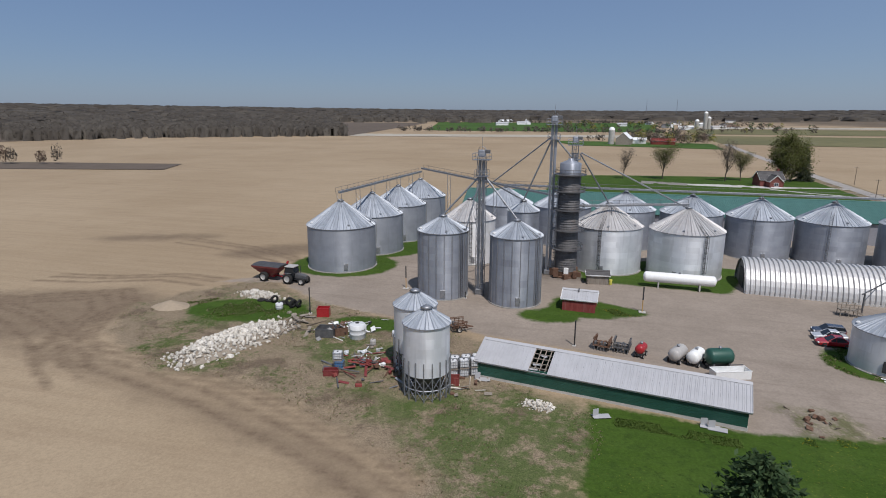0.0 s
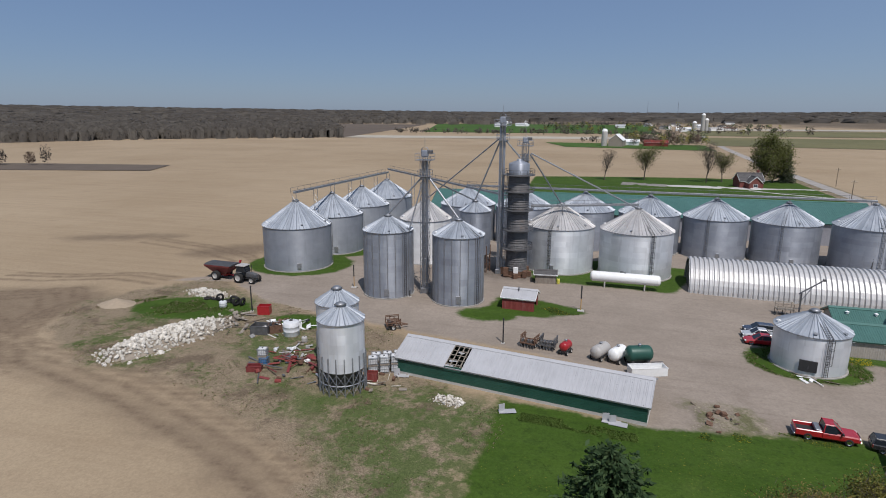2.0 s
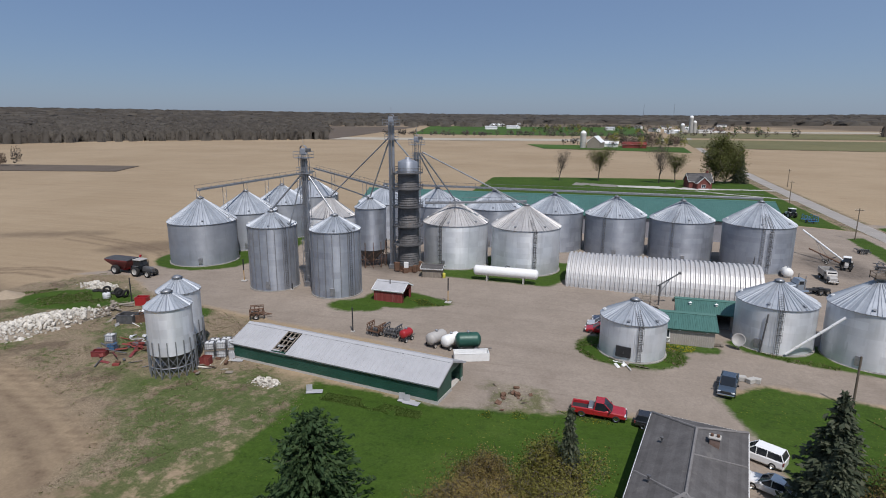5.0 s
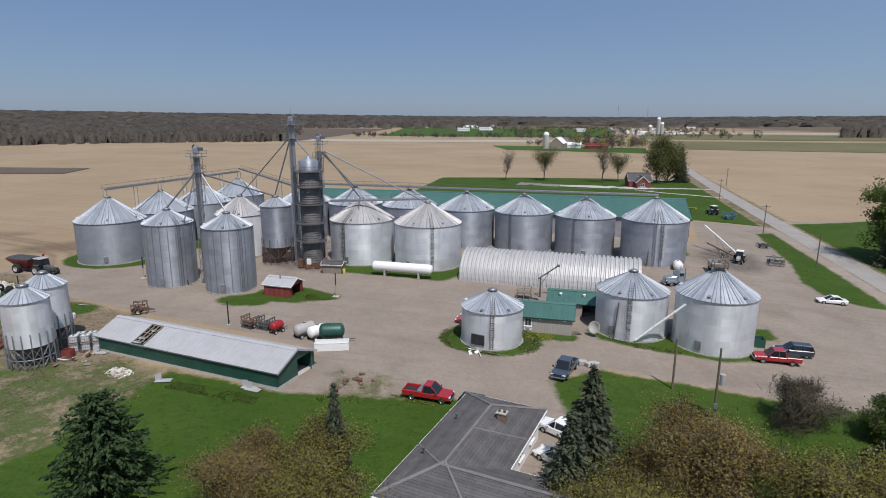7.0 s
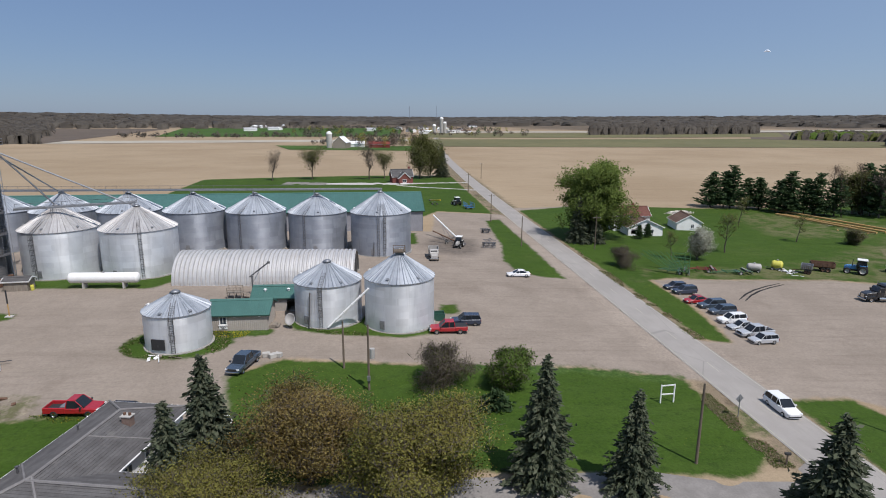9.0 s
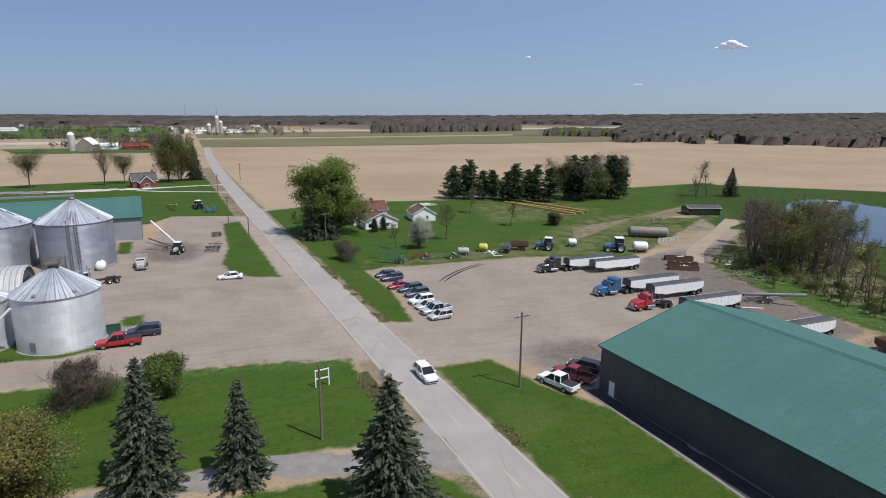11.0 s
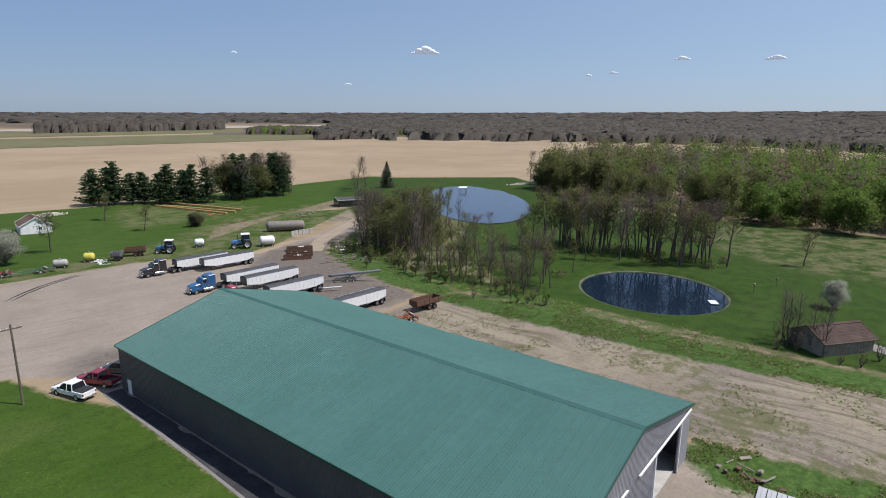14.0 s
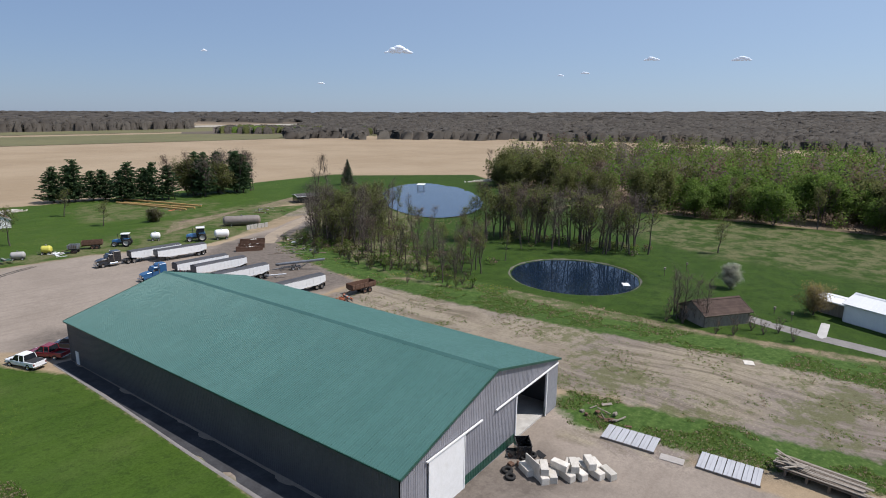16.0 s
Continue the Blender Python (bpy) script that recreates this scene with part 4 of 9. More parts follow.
# ---- towers, spouts and conveyors ----
def elevator_leg(x, y, h, w, label, lattice=False):
    t = thing("bucket_elevator", label, "grain elevator", x, y, 0, None, "bucket elevators")
    for u in (-w * .55, w * .55):
        s = Sheet()
        for i in range(int(h / 3)):
            s.box((u, 0, 1.5 + i * 3), (w * .75, w * .62, 2.94), chamfer=.02)
        for i in range(int(h / 3) + 1):
            s.box((u, 0, i * 3), (w * .75 + .12, w * .62 + .12, .1))
        part("casing", s, M["zinc_mid"], t)
    hd = Sheet().box((0, 0, h + .5), (w * 2.2, w * .9, 1.2), chamfer=.2)
    hd.lathe([(w * 1.0, -w * .45), (w * 1.0, w * .45)], 18, (0, 0, 0))
    hd.v[-36:] = [(p[0], p[2], h + 1.0 + p[1]) for p in hd.v[-36:]]
    part("head", hd, M["zinc_mid"], t)
    part("boot", Sheet().box((0, 0, .5), (w * 2.6, w * 1.2, 1.0), chamfer=.08), M["steel"], t)
    part("motor", Sheet().box((w * 1.5, 0, h + .8), (.9, .6, .6), chamfer=.08), M["steel_dark"], t)
    for pz, pw in ((h - .6, 2.3), (h - 3.4, 1.8)):
        deck = part("platform", Sheet().box((0, 0, pz), (pw * 1.25, pw, .08)), M["steel"], t)
        p = Sheet()
        for a, b in (((-1, -1), (1, -1)), ((1, -1), (1, 1)), ((1, 1), (-1, 1)), ((-1, 1), (-1, -1))):
            for q in (.55, 1.1):
                p.tube((a[0] * pw * .62, a[1] * pw * .5, pz + q), (b[0] * pw * .62, b[1] * pw * .5, pz + q), .03, n=4)
            p.tube((a[0] * pw * .62, a[1] * pw * .5, pz), (a[0] * pw * .62, a[1] * pw * .5, pz + 1.1), .035, n=4)
        part("railing", p, M["steel"], deck)
    part("ladder", ladder(h, .45, True), M["steel"], t, at=Matrix.Translation((0, -w * .5, 0)))
    if lattice:
        s = Sheet()
        q = w * 1.1
        for a, b in ((-q, -q), (q, -q), (q, q), (-q, q)):
            s.tube((a, b, 0), (a, b, h), .06, n=4)
        for i in range(int(h / 2.2)):
            z0 = i * 2.2
            for a, b in (((-q, -q), (q, -q)), ((q, -q), (q, q)), ((q, q), (-q, q)), ((-q, q), (-q, -q))):
                s.tube((*a, z0), (*b, z0 + 2.2), .035, n=4)
                s.tube((*a, z0), (*b, z0), .035, n=4)
        part("lattice", s, M["steel"], t)
    part("antenna", Sheet().tube((0, 0, h + 1), (0, 0, h + 3.2), .03, n=4), M["steel"], t)
    return t


elevator_leg(-19.9, 98.3, 24.6, .62, "grey bucket elevator tower with platforms between two tall bins", True)
elevator_leg(-9.3, 114.9, 30.2, .62, "tallest grey bucket elevator with an antenna beside the dryer")
elevator_leg(-5.4, 119.2, 26.2, .55, "grey bucket elevator tower behind the dryer", True)


def spout(p, q, r, label, mat="steel"):
    s = Sheet().tube(p, q, r, n=10)
    p, q = Vector(p), Vector(q)
    for i in range(1, 5):
        c = p.lerp(q, i / 5)
        d = (q - p).normalized() * .06
        s.tube(c - d, c + d, r * 1.3, n=10)
    return tagged(part("spout", s, M[mat]), label, "grain spout", "grain spouts")


for p, q, r in (((-20.3, 98.2, 22.6), (-26.4, 97.0, 15.8), .16), ((-19.3, 98.2, 22.6), (-13.3, 96.4, 15.8), .16), ((-19.5, 98.6, 22.3), (-14.9, 116.6, 16.0), .14), ((-20.2, 97.4, 21.4), (-24.6, 94.2, 3.0), .12),
                ((-9.5, 114.9, 28.8), (-14.9, 116.6, 16.2), .15), ((-9.0, 114.9, 28.6), (-5.8, 115.2, 25.0), .16), ((-4.4, 119.2, 25.4), (1.9, 124.2, 14.9), .15), ((-4.2, 119.2, 25.6), (17.0, 123.8, 14.8), .15), ((-5.0, 119.3, 25.4), (-9.0, 147.3, 14.6), .15),
                ((-9.6, 115.2, 28.9), (-27.3, 122.5, 14.8), .13)):
    spout(p, q, r, "long straight grey steel grain spout from an elevator head")


def conveyor(p, q, posts, label, rail=.5, w=.5):
    """A covered conveyor with a walk and rail, on light trestles."""
    p, q = Vector(p), Vector(q)
    t = new("conveyor")
    tagged(t, label, "conveyor", "overhead conveyors")
    d = (q - p).normalized()
    side = Vector((-d.y, d.x, 0))
    L = (q - p).length
    s, m = Sheet(), Matrix.Translation((p + q) / 2) @ d.to_track_quat("X", "Z").to_matrix().to_4x4()
    part("trough", s.box((0, 0, 0), (L, w, .45), chamfer=.04, m=m), M["steel"], t)
    s = Sheet()
    for k_ in (0, 1):
        s.tube(p + side * (w / 2 + .55) + Vector((0, 0, .2 + .7 * k_)), q + side * (w / 2 + .55) + Vector((0, 0, .2 + .7 * k_)), .035, n=4)
    n = max(2, int(L / 2.5))
    for i in range(n + 1):
        c = p.lerp(q, i / n) + side * (w / 2 + .55)
        s.tube(c + Vector((0, 0, -.2)), c + Vector((0, 0, .95)), .03, n=4)
    part("rail", s, M["steel_dark"], t)
    for u, zb in posts:
        c = p.lerp(q, u)
        s = Sheet()
        for k_ in (-.5, .5):
            s.tube((c.x + side.x * k_, c.y + side.y * k_, zb), (c.x + side.x * k_, c.y + side.y * k_, c.z - .2), .06, n=5)
        z0 = zb
        while z0 < c.z - 1.4:
            s.tube((c.x - side.x * .5, c.y - side.y * .5, z0), (c.x + side.x * .5, c.y + side.y * .5, z0 + 1.2), .03, n=4)
            z0 += 1.2
        part("trestle", s, M["steel"], t)
    return t


conveyor((-52.3, 110.0, 17.0), (-48.8, 156.0, 17.0), [(.0, 15.0), (.18, 1.5), (.34, 14.6), (.52, 1.5), (.66, 14.6), (.83, 1.5), (1.0, 14.7)], "overhead conveyor with railing along the field-side bins")
conveyor((-48.8, 156.0, 17.9), (-7.5, 121.0, 16.4), [(.25, 1.5), (.6, 1.5)], "long thin overhead conveyor from the elevator to the far bins", w=.35)
conveyor((-24.0, 147.5, 15.2), (66, 143.4, 15.6), [(.01, 14.4), (.165, 14.4), (.33, 14.4), (.5, 14.3), (.66, 14.2), (.82, 14.0), (.99, 14.5)], "overhead conveyor running above the back row of bins", w=.4)
conveyor((-4.0, 120.5, 14.8), (17.2, 123.8, 15.6), [(.98, 14.4), (.3, 13.0)], "short overhead conveyor between elevator and bins", w=.35)

# the tower dryer
d = thing("grain_dryer", "tall dark louvred tower dryer ringed by galleries", "grain dryer", -5.9, 115.0)
DH = 23.0
s = Sheet()
for i in range(40):
    z0 = 1.2 + i * .48
    s.lathe([(2.0, z0), (2.16, z0 + .05), (2.02, z0 + .46)], 28)
part("louvre_shell", s, worn("dryer_skin", (.11, .105, .105), (.18, .172, .168), .8, .65, .2, (.14, .095, .075), .5, ws=True), d, "dark perforated steel courses")
part("base_ring", Sheet().lathe([(2.4, -.3), (2.4, .25), (2.1, .3), (2.1, 1.3)], 28), M["rust"], d)
part("cap_section", Sheet().lathe([(2.0, DH - 2.6), (2.02, DH - .6), (1.95, DH - .55), (.9, DH - .1), (.5, DH), (.5, DH + .3), (0, DH + .35)], 28), M["zinc_mid"], d, "bright zinc top drum", smooth=True)
for z0 in (5.6, 9.4, 13.4, 17.0, 20.2):
    s = Sheet().lathe([(2.15, z0), (3.1, z0), (3.1, z0 + .1), (2.15, z0 + .1)], 28)
    for q in (.5, 1.05):
        s.lathe([(3.05, z0 + q), (3.1, z0 + q + .04), (3.05, z0 + q + .08)], 28)
    for i in range(14):
        a = 2 * math.pi * i / 14
        s.tube((3.07 * math.cos(a), 3.07 * math.sin(a), z0), (3.07 * math.cos(a), 3.07 * math.sin(a), z0 + 1.1), .03, n=4)
    part("gallery", s, M["steel_dark"], d)
part("ladder", ladder(20, .5, True), M["steel"], d, at=pose(0, 0, 0, 0, 0, 200) @ Matrix.Translation((2.3, 0, 0)) @ Matrix.Rotation(math.pi / 2, 4, "Z"))
part("control_panel", Sheet().box((.3, -2.4, 1.6), (.9, .4, 1.2), chamfer=.03), M["white_paint"], d)
s = Sheet()
for i in range(8):
    part("burner_housing", Sheet().box((2.6 * math.cos(i * .8), 2.6 * math.sin(i * .8) - .2, .5 + (i % 3) * .3), (1.0, .7, 1.0 + (i % 3) * .4), rz=i * 37, chamfer=.05), M["rust"], d)

# ---- buildings ----
def wall_strip(s, length, thick, top, openings, m, low=-.4):
    """A wall along local x from 0 to length; top(u) gives its height; openings are (u0, u1, z0, z1)."""
    cuts = sorted({0, length, *[o for q in openings for o in q[:2]], *([length / 2] if top(length / 2) != top(0) else [])})
    for a, b in zip(cuts, cuts[1:]):
        if b - a < 1e-4:
            continue
        c = (a + b) / 2
        runs, z0 = [], low
        for o in sorted((q for q in openings if q[0] - 1e-4 < c < q[1] + 1e-4), key=lambda q: q[2]):
            if o[2] > z0 + 1e-3:
                runs.append((z0, z0, o[2], o[2]))
            z0 = o[3]
        runs.append((z0, z0, top(b), top(a)))
        for r in runs:
            vs = [(a, y, r[0]) for y in (0,)] + [(b, 0, r[1]), (b, 0, r[2]), (a, 0, r[3])]
            vs = vs + [(x, thick, z) for x, _, z in vs]
            s.add([m @ Vector(v) for v in vs], [(0, 1, 2, 3), (7, 6, 5, 4), (0, 4, 5, 1), (1, 5, 6, 2), (2, 6, 7, 3), (3, 7, 4, 0)])


def ribbed_panel(w, L, t=.04, rib=.035, n=3):
    """A sheet panel lying in local x (width) and y (length), ribs along y."""
    s = Sheet().box((w / 2, L / 2, -t / 2), (w - .012, L, t))
    for i in range(n):
        u = w * (i + .5) / n
        s.prism([(u - .04, 0), (u - .018, rib), (u + .018, rib), (u + .04, 0)], 0, L, "y")
    return s


def building(name, label, cat, cx, cy, rz, L, W, eave, rise, wall, roof, ov=.4, openings=None, panel=.9, skip=(), z=None, wall_panels=0.0, skirt=None, trim="white_paint", group="", floor=True, ribs=3, long_wall=None):
    """A gabled building; its ridge runs along local x, its long walls are S and N, its gables W and E."""
    b = thing(name, label, cat, cx, cy, rz, z, group)
    op, gable_wall = openings or {}, wall
    flat = lambda u: eave
    gab = lambda u: eave + rise * (1 - abs(u - W / 2) / (W / 2))
    sides = {"S": (L, flat, pose(-L / 2, -W / 2, 0)), "N": (L, flat, pose(L / 2, W / 2, 0, 0, 0, 180)), "E": (W, gab, pose(L / 2, -W / 2, 0, 0, 0, 90)), "W": (W, gab, pose(-L / 2, W / 2, 0, 0, 0, -90))}
    for k_, (n, top, m) in sides.items():
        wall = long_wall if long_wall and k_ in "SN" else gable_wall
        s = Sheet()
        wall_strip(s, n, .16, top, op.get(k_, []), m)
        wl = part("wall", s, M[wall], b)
        if wall_panels:
            for i in range(int(n / wall_panels + .01)):
                u0, u1 = i * wall_panels, (i + 1) * wall_panels
                c = (u0 + u1) / 2
                runs, z0 = [], 0.0
                for o in sorted((q for q in op.get(k_, []) if q[0] < c < q[1]), key=lambda q: q[2]):
                    if o[2] > z0 + .2:
                        runs.append((z0, o[2]))
                    z0 = o[3]
                runs.append((z0, min(top(u0), top(u1))))
                for z0, z1 in runs:
                    if z1 - z0 > .25:
                        lo = skirt[1] if skirt and z0 < .1 and z1 > skirt[1] and wall == gable_wall else z0
                        q = ribbed_panel(wall_panels, z1 - lo - .01, .02, .03, 3)
                        part("wall_panel", q, M[wall], wl, at=m @ Matrix.Translation((u0, -.012, lo)) @ Matrix.Rotation(math.pi / 2, 4, "X"))
                        if lo > z0:
                            part("skirt_panel", ribbed_panel(wall_panels, lo, .02, .03, 3), M[skirt[0]], wl, at=m @ Matrix.Translation((u0, -.02, 0)) @ Matrix.Rotation(math.pi / 2, 4, "X"))
        elif skirt:
            for o0, o1 in zip([0] + [o[1] for o in op.get(k_, []) if o[2] < .1], [o[0] for o in op.get(k_, []) if o[2] < .1] + [n]):
                part("skirt", Sheet().box(((o0 + o1) / 2, -.03, skirt[1] / 2 - .2), (o1 - o0, .06, skirt[1] + .4), m=m), M[skirt[0]], wl)
    sl = math.hypot(W / 2, rise)
    ang = math.atan2(rise, W / 2)
    ext = sl * (1 + ov / (W / 2))
    for sd in (1, -1):
        base = Matrix.Rotation(0 if sd > 0 else math.pi, 4, "Z") @ Matrix.Translation((0, -W / 2 - ov, eave - ov * rise / (W / 2) + .09)) @ Matrix.Rotation(ang, 4, "X")
        rf = part("roof", Sheet().box((0, ext / 2, -.16), (L + ov * 1.6, ext - .1, .08)) if not skip else Sheet().box((0, ext - .1, -.12), (L, .12, .1)), M["wood_grey"], b, at=base)
        if panel:
            tot = L + 2 * ov
            n = max(1, round(tot / panel))
            me = ribbed_panel(tot / n, ext, .04, .035, ribs).mesh("roof_panel", M[roof])
            for i in range(n):
                u = -tot / 2 + i * tot / n
                if any(a < u + tot / n / 2 < c and q == sd for a, c, q in skip):
                    continue
                part("roof_panel", me, None, rf, at=Matrix.Translation((u, 0, 0)))
        else:
            n = int(ext / .28)
            for i in range(n):
                part("shingle_course", Sheet().box((0, 0, 0), (L + 2 * ov, ext / n + .05, .05)), M[roof], rf, at=Matrix.Translation((0, (i + .5) * ext / n, -.04)) @ Matrix.Rotation(radians(-4), 4, "X"))
        part("fascia", Sheet().box((0, -.03, -.1), (L + 2 * ov, .06, .22)), M[trim], rf)
        for e in (-1, 1):
            part("barge_board", Sheet().box((e * (L / 2 + ov), ext / 2, -.06), (.06, ext, .24)), M[trim], rf)
    part("ridge_cap", Sheet().prism([(-.35, -.12), (0, .1), (.35, -.12), (.3, -.2), (0, .02), (-.3, -.2)], -L / 2 - ov, L / 2 + ov, "x"), M[roof], b, at=Matrix.Translation((0, 0, eave + rise + .14)))
    if floor:
        part("floor_slab", Sheet().box((0, 0, -.18), (L - .4, W - .4, .3)), M["concrete"], b)
    return b


def window_in(b, m, w, h, name="window"):
    """m puts the window's middle on the outer face, looking along local -y."""
    s = Sheet()
    for u, v, a, c in ((0, h / 2, w + .16, .1), (0, -h / 2, w + .16, .1), (-w / 2, 0, .1, h), (w / 2, 0, .1, h), (0, 0, .05, h)):
        s.box((u, -.03, v), (a, .1, c))
    f = part(name, s, M["white_paint"], b, at=m)
    part("pane", Sheet().box((0, .01, 0), (w, .03, h)), M["window"], f)
    part("sill", Sheet().box((0, -.1, -h / 2 - .07), (w + .3, .2, .06)), M["white_paint"], f)
    return f


# machine barn with the green roof
BZ = -2.15
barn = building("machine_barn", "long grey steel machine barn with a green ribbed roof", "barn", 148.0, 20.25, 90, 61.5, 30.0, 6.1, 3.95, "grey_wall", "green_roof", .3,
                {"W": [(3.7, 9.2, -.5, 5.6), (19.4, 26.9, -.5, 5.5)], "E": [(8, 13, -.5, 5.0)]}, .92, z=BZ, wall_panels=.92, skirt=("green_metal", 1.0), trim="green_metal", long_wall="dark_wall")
GW = pose(-30.75, 15.0, 0, 0, 0, -90)
door = part("sliding_door", Sheet().box((6.45, -.14, 2.75), (5.6, .08, 5.8), chamfer=.02), M["white_paint"], barn, "white sliding door, closed", at=GW)
for u in (3.7, 9.2):
    part("frame", Sheet().box((u, -.2, 2.75), (.16, .05, 5.8)), M["siding"], door)
part("door_track", Sheet().box((7.8, -.2, 5.78), (9.0, .16, .13)), M["white_paint"], barn, at=GW)
part("door_track", Sheet().box((22.3, -.2, 5.68), (14.8, .16, .13)), M["white_paint"], barn, at=GW)
part("sliding_door", Sheet().box((28.4, -.1, 2.75), (2.8, .07, 5.6), chamfer=.02), M["grey_wall"], barn, "grey sliding door pushed open", at=GW)
for u in (19.4, 26.9):
    part("door_jamb", Sheet().box((u, -.1, 2.65), (.18, .12, 5.7)), M["siding"], barn, at=GW)
part("service_door", Sheet().box((2.4, -.08, 1.05), (.95, .06, 2.1)), M["white_paint"], barn, at=pose(30.75, 15.0, 0, 0, 0, 180))

# long shed with a torn roof
shed = building("storage_shed", "long low shed with dark green siding and a torn grey roof", "shed", 1.95, 66.6, -9.2, 30.0, 7.2, 2.25, 1.45, "green_metal", "grey_roof", .3, {"E": [(3.8, 6.6, -.4, 2.3)]}, .76, skip=((-8.6, -6.3, 1),), skirt=("concrete", .32), trim="grey_roof", ribs=2)
for i in range(4):
    part("rafter", Sheet().box((-8.4 + i * .65, -1.8, 3.0), (.09, 3.9, .14), m=Matrix.Translation((0, 0, 0)) @ Matrix.Translation((0, -1.8, 3.0)) @ Matrix.Rotation(math.atan2(1.45, 3.6), 4, "X") @ Matrix.Translation((0, 1.8, -3.05))), M["wood_grey"], shed)
for i in range(5):
    f = (i + .5) / 5
    part("purlin", Sheet().box((-7.45, -3.6 + 3.6 * f, 2.25 + 1.45 * f + .02), (2.4, .1, .07)), M["wood_grey"], shed)
for i, (u, v, a, w) in enumerate(((-7.6, -2.6, 20, 1.1), (-7.2, -1.2, -30, .8), (-8.0, -3.4, 5, 1.3))):
    part("torn_sheet", Sheet().box((u, v, 2.25 + 1.45 * (v + 3.6) / 3.6 - .05), (w, .5, .03), rz=a), M["grey_roof"], shed)
for u in range(10):
    part("siding_board", Sheet().box((0, -3.63, .42 + u * .185), (30.0, .05, .165)), M["green_metal"], shed)

# red shed, office, little green shed
rs = building("red_shed", "small open-fronted red board shed with a white roof", "shed", -2.2, 95.6, -3, 5.3, 4.2, 2.1, .95, "red_board", "grey_roof", .3, {"E": [(.6, 3.5, -.4, 1.9)]}, .8, ribs=2)
for i in range(22):
    part("board", Sheet().box((-2.65 + .12 + i * .241, -2.13, 1.05), (.225, .05, 2.1)), M["red_board"], rs)
part("roof_pipe", Sheet().tube((-.2, -.6, 2.7), (-.2, -.6, 3.6), .1), M["steel_dark"], rs)
office = building("office_building", "low tan scale office with a dark green metal roof", "office", 44.7, 91.2, 0, 8.6, 6.2, 2.6, 1.25, "tan_wall", "green_roof", .4, {"S": [(1.6, 2.6, 1.0, 2.2)]}, .9, wall_panels=.86, trim="green_roof")
wf = window_in(office, pose(-2.2, -3.1, 1.6), 1.0, 1.2)
part("sign_board", Sheet().box((-2.2, -3.2, .55), (1.2, .04, .45)), M["white_paint"], office, "small pale sign under the window")
for i in range(3):
    part("sign_bar", Sheet().box((-2.2, -3.23, .67 - i * .12), (.9 - i * .2, .02, .05)), M["dark"], office)
for u in (-.4, 3.2):
    part("wall_lamp", Sheet().box((u, -3.3, 2.3), (.35, .3, .22), chamfer=.05), M["white_paint"], office)
g2 = building("green_shed", "small shed with a green metal roof behind the office", "shed", 49.2, 99.4, 0, 8.4, 5.0, 2.5, 1.2, "tan_wall", "green_roof", .4, {"S": [(5.4, 7.6, -.4, 2.1)]}, .9, trim="green_roof")
for u in (-2.4, 1.4):
    part("roof_vent", Sheet().lathe([(.18, 0), (.18, .3), (.3, .32), (0, .5)], 10), M["white_paint"], g2, at=pose(u, -1.3, 3.2))
part("entry_steps", Sheet().box((4.8, -1.5, .2), (1.2, 1.6, .4)).box((5.5, -1.5, .1), (.5, 1.6, .2)), M["wood_grey"], office)

# arched steel shelter
q = thing("quonset_hut", "long arched shelter of pale deeply ribbed steel", "shelter", 43.8, 117.6, -2.5)
n, R_ = 42, 5.6
s = Sheet()
prof = []
w = 34.2 / n
for j in range(19):
    a = math.pi * j / 18
    for u, dr in ((0, 0), (w * .1, .0), (w * .26, .3), (w * .74, .3), (w * .9, .0), (w, 0)):
        s.v.append((u, -(R_ + dr) * math.cos(a), (5.55 + dr) * math.sin(a) - .1))
for j in range(18):
    for i in range(5):
        s.f.append((j * 6 + i, j * 6 + i + 1, (j + 1) * 6 + i + 1, (j + 1) * 6 + i))
me = s.mesh("arch_panel", worn("arch_steel", (.56, .555, .55), (.64, .63, .62), .6, .5, .3, (.42, .37, .33), .45, .1, ws=True))
for i in range(n):
    part("arch_panel", me, None, q, at=Matrix.Translation((-17.1 + i * w, 0, 0)))
for e in (-1, 1):
    s = Sheet()
    ring = [(-(R_ - .1) * math.cos(math.pi * j / 18), (5.45) * math.sin(math.pi * j / 18) - .1) for j in range(19)]
    s.prism(ring, e * 16.6, e * 16.75, "x")
    ew = part("end_wall", s, M["steel_dark"], q)
    part("door", Sheet().box((e * 16.85, 0, 1.8), (.1, 4.2, 3.7)), M["dark"], ew)
part("footing", Sheet().box((0, -5.65, -.1), (34.4, .35, .6)).box((0, 5.65, -.1), (34.4, .35, .6)), M["concrete"], q)

# long green-roofed shed behind the bins
ls = building("long_shed", "very long shed with a dull green metal roof behind the bins", "shed", 19.0, 176.6, 2, 116, 21.5, 5.6, 3.9, "grey_wall", "green_roof", .5, {"E": [(3, 8, -.4, 4.6), (12.5, 18, -.4, 4.6)]}, 1.0, z=.9, trim="green_metal", ribs=2)

# the house with the dark shingle roof
HZ = gz(41, 50)
h = thing("house", "single-storey house with a low dark grey shingled hip roof", "house", 41.0, 50.2, -11.5, HZ)


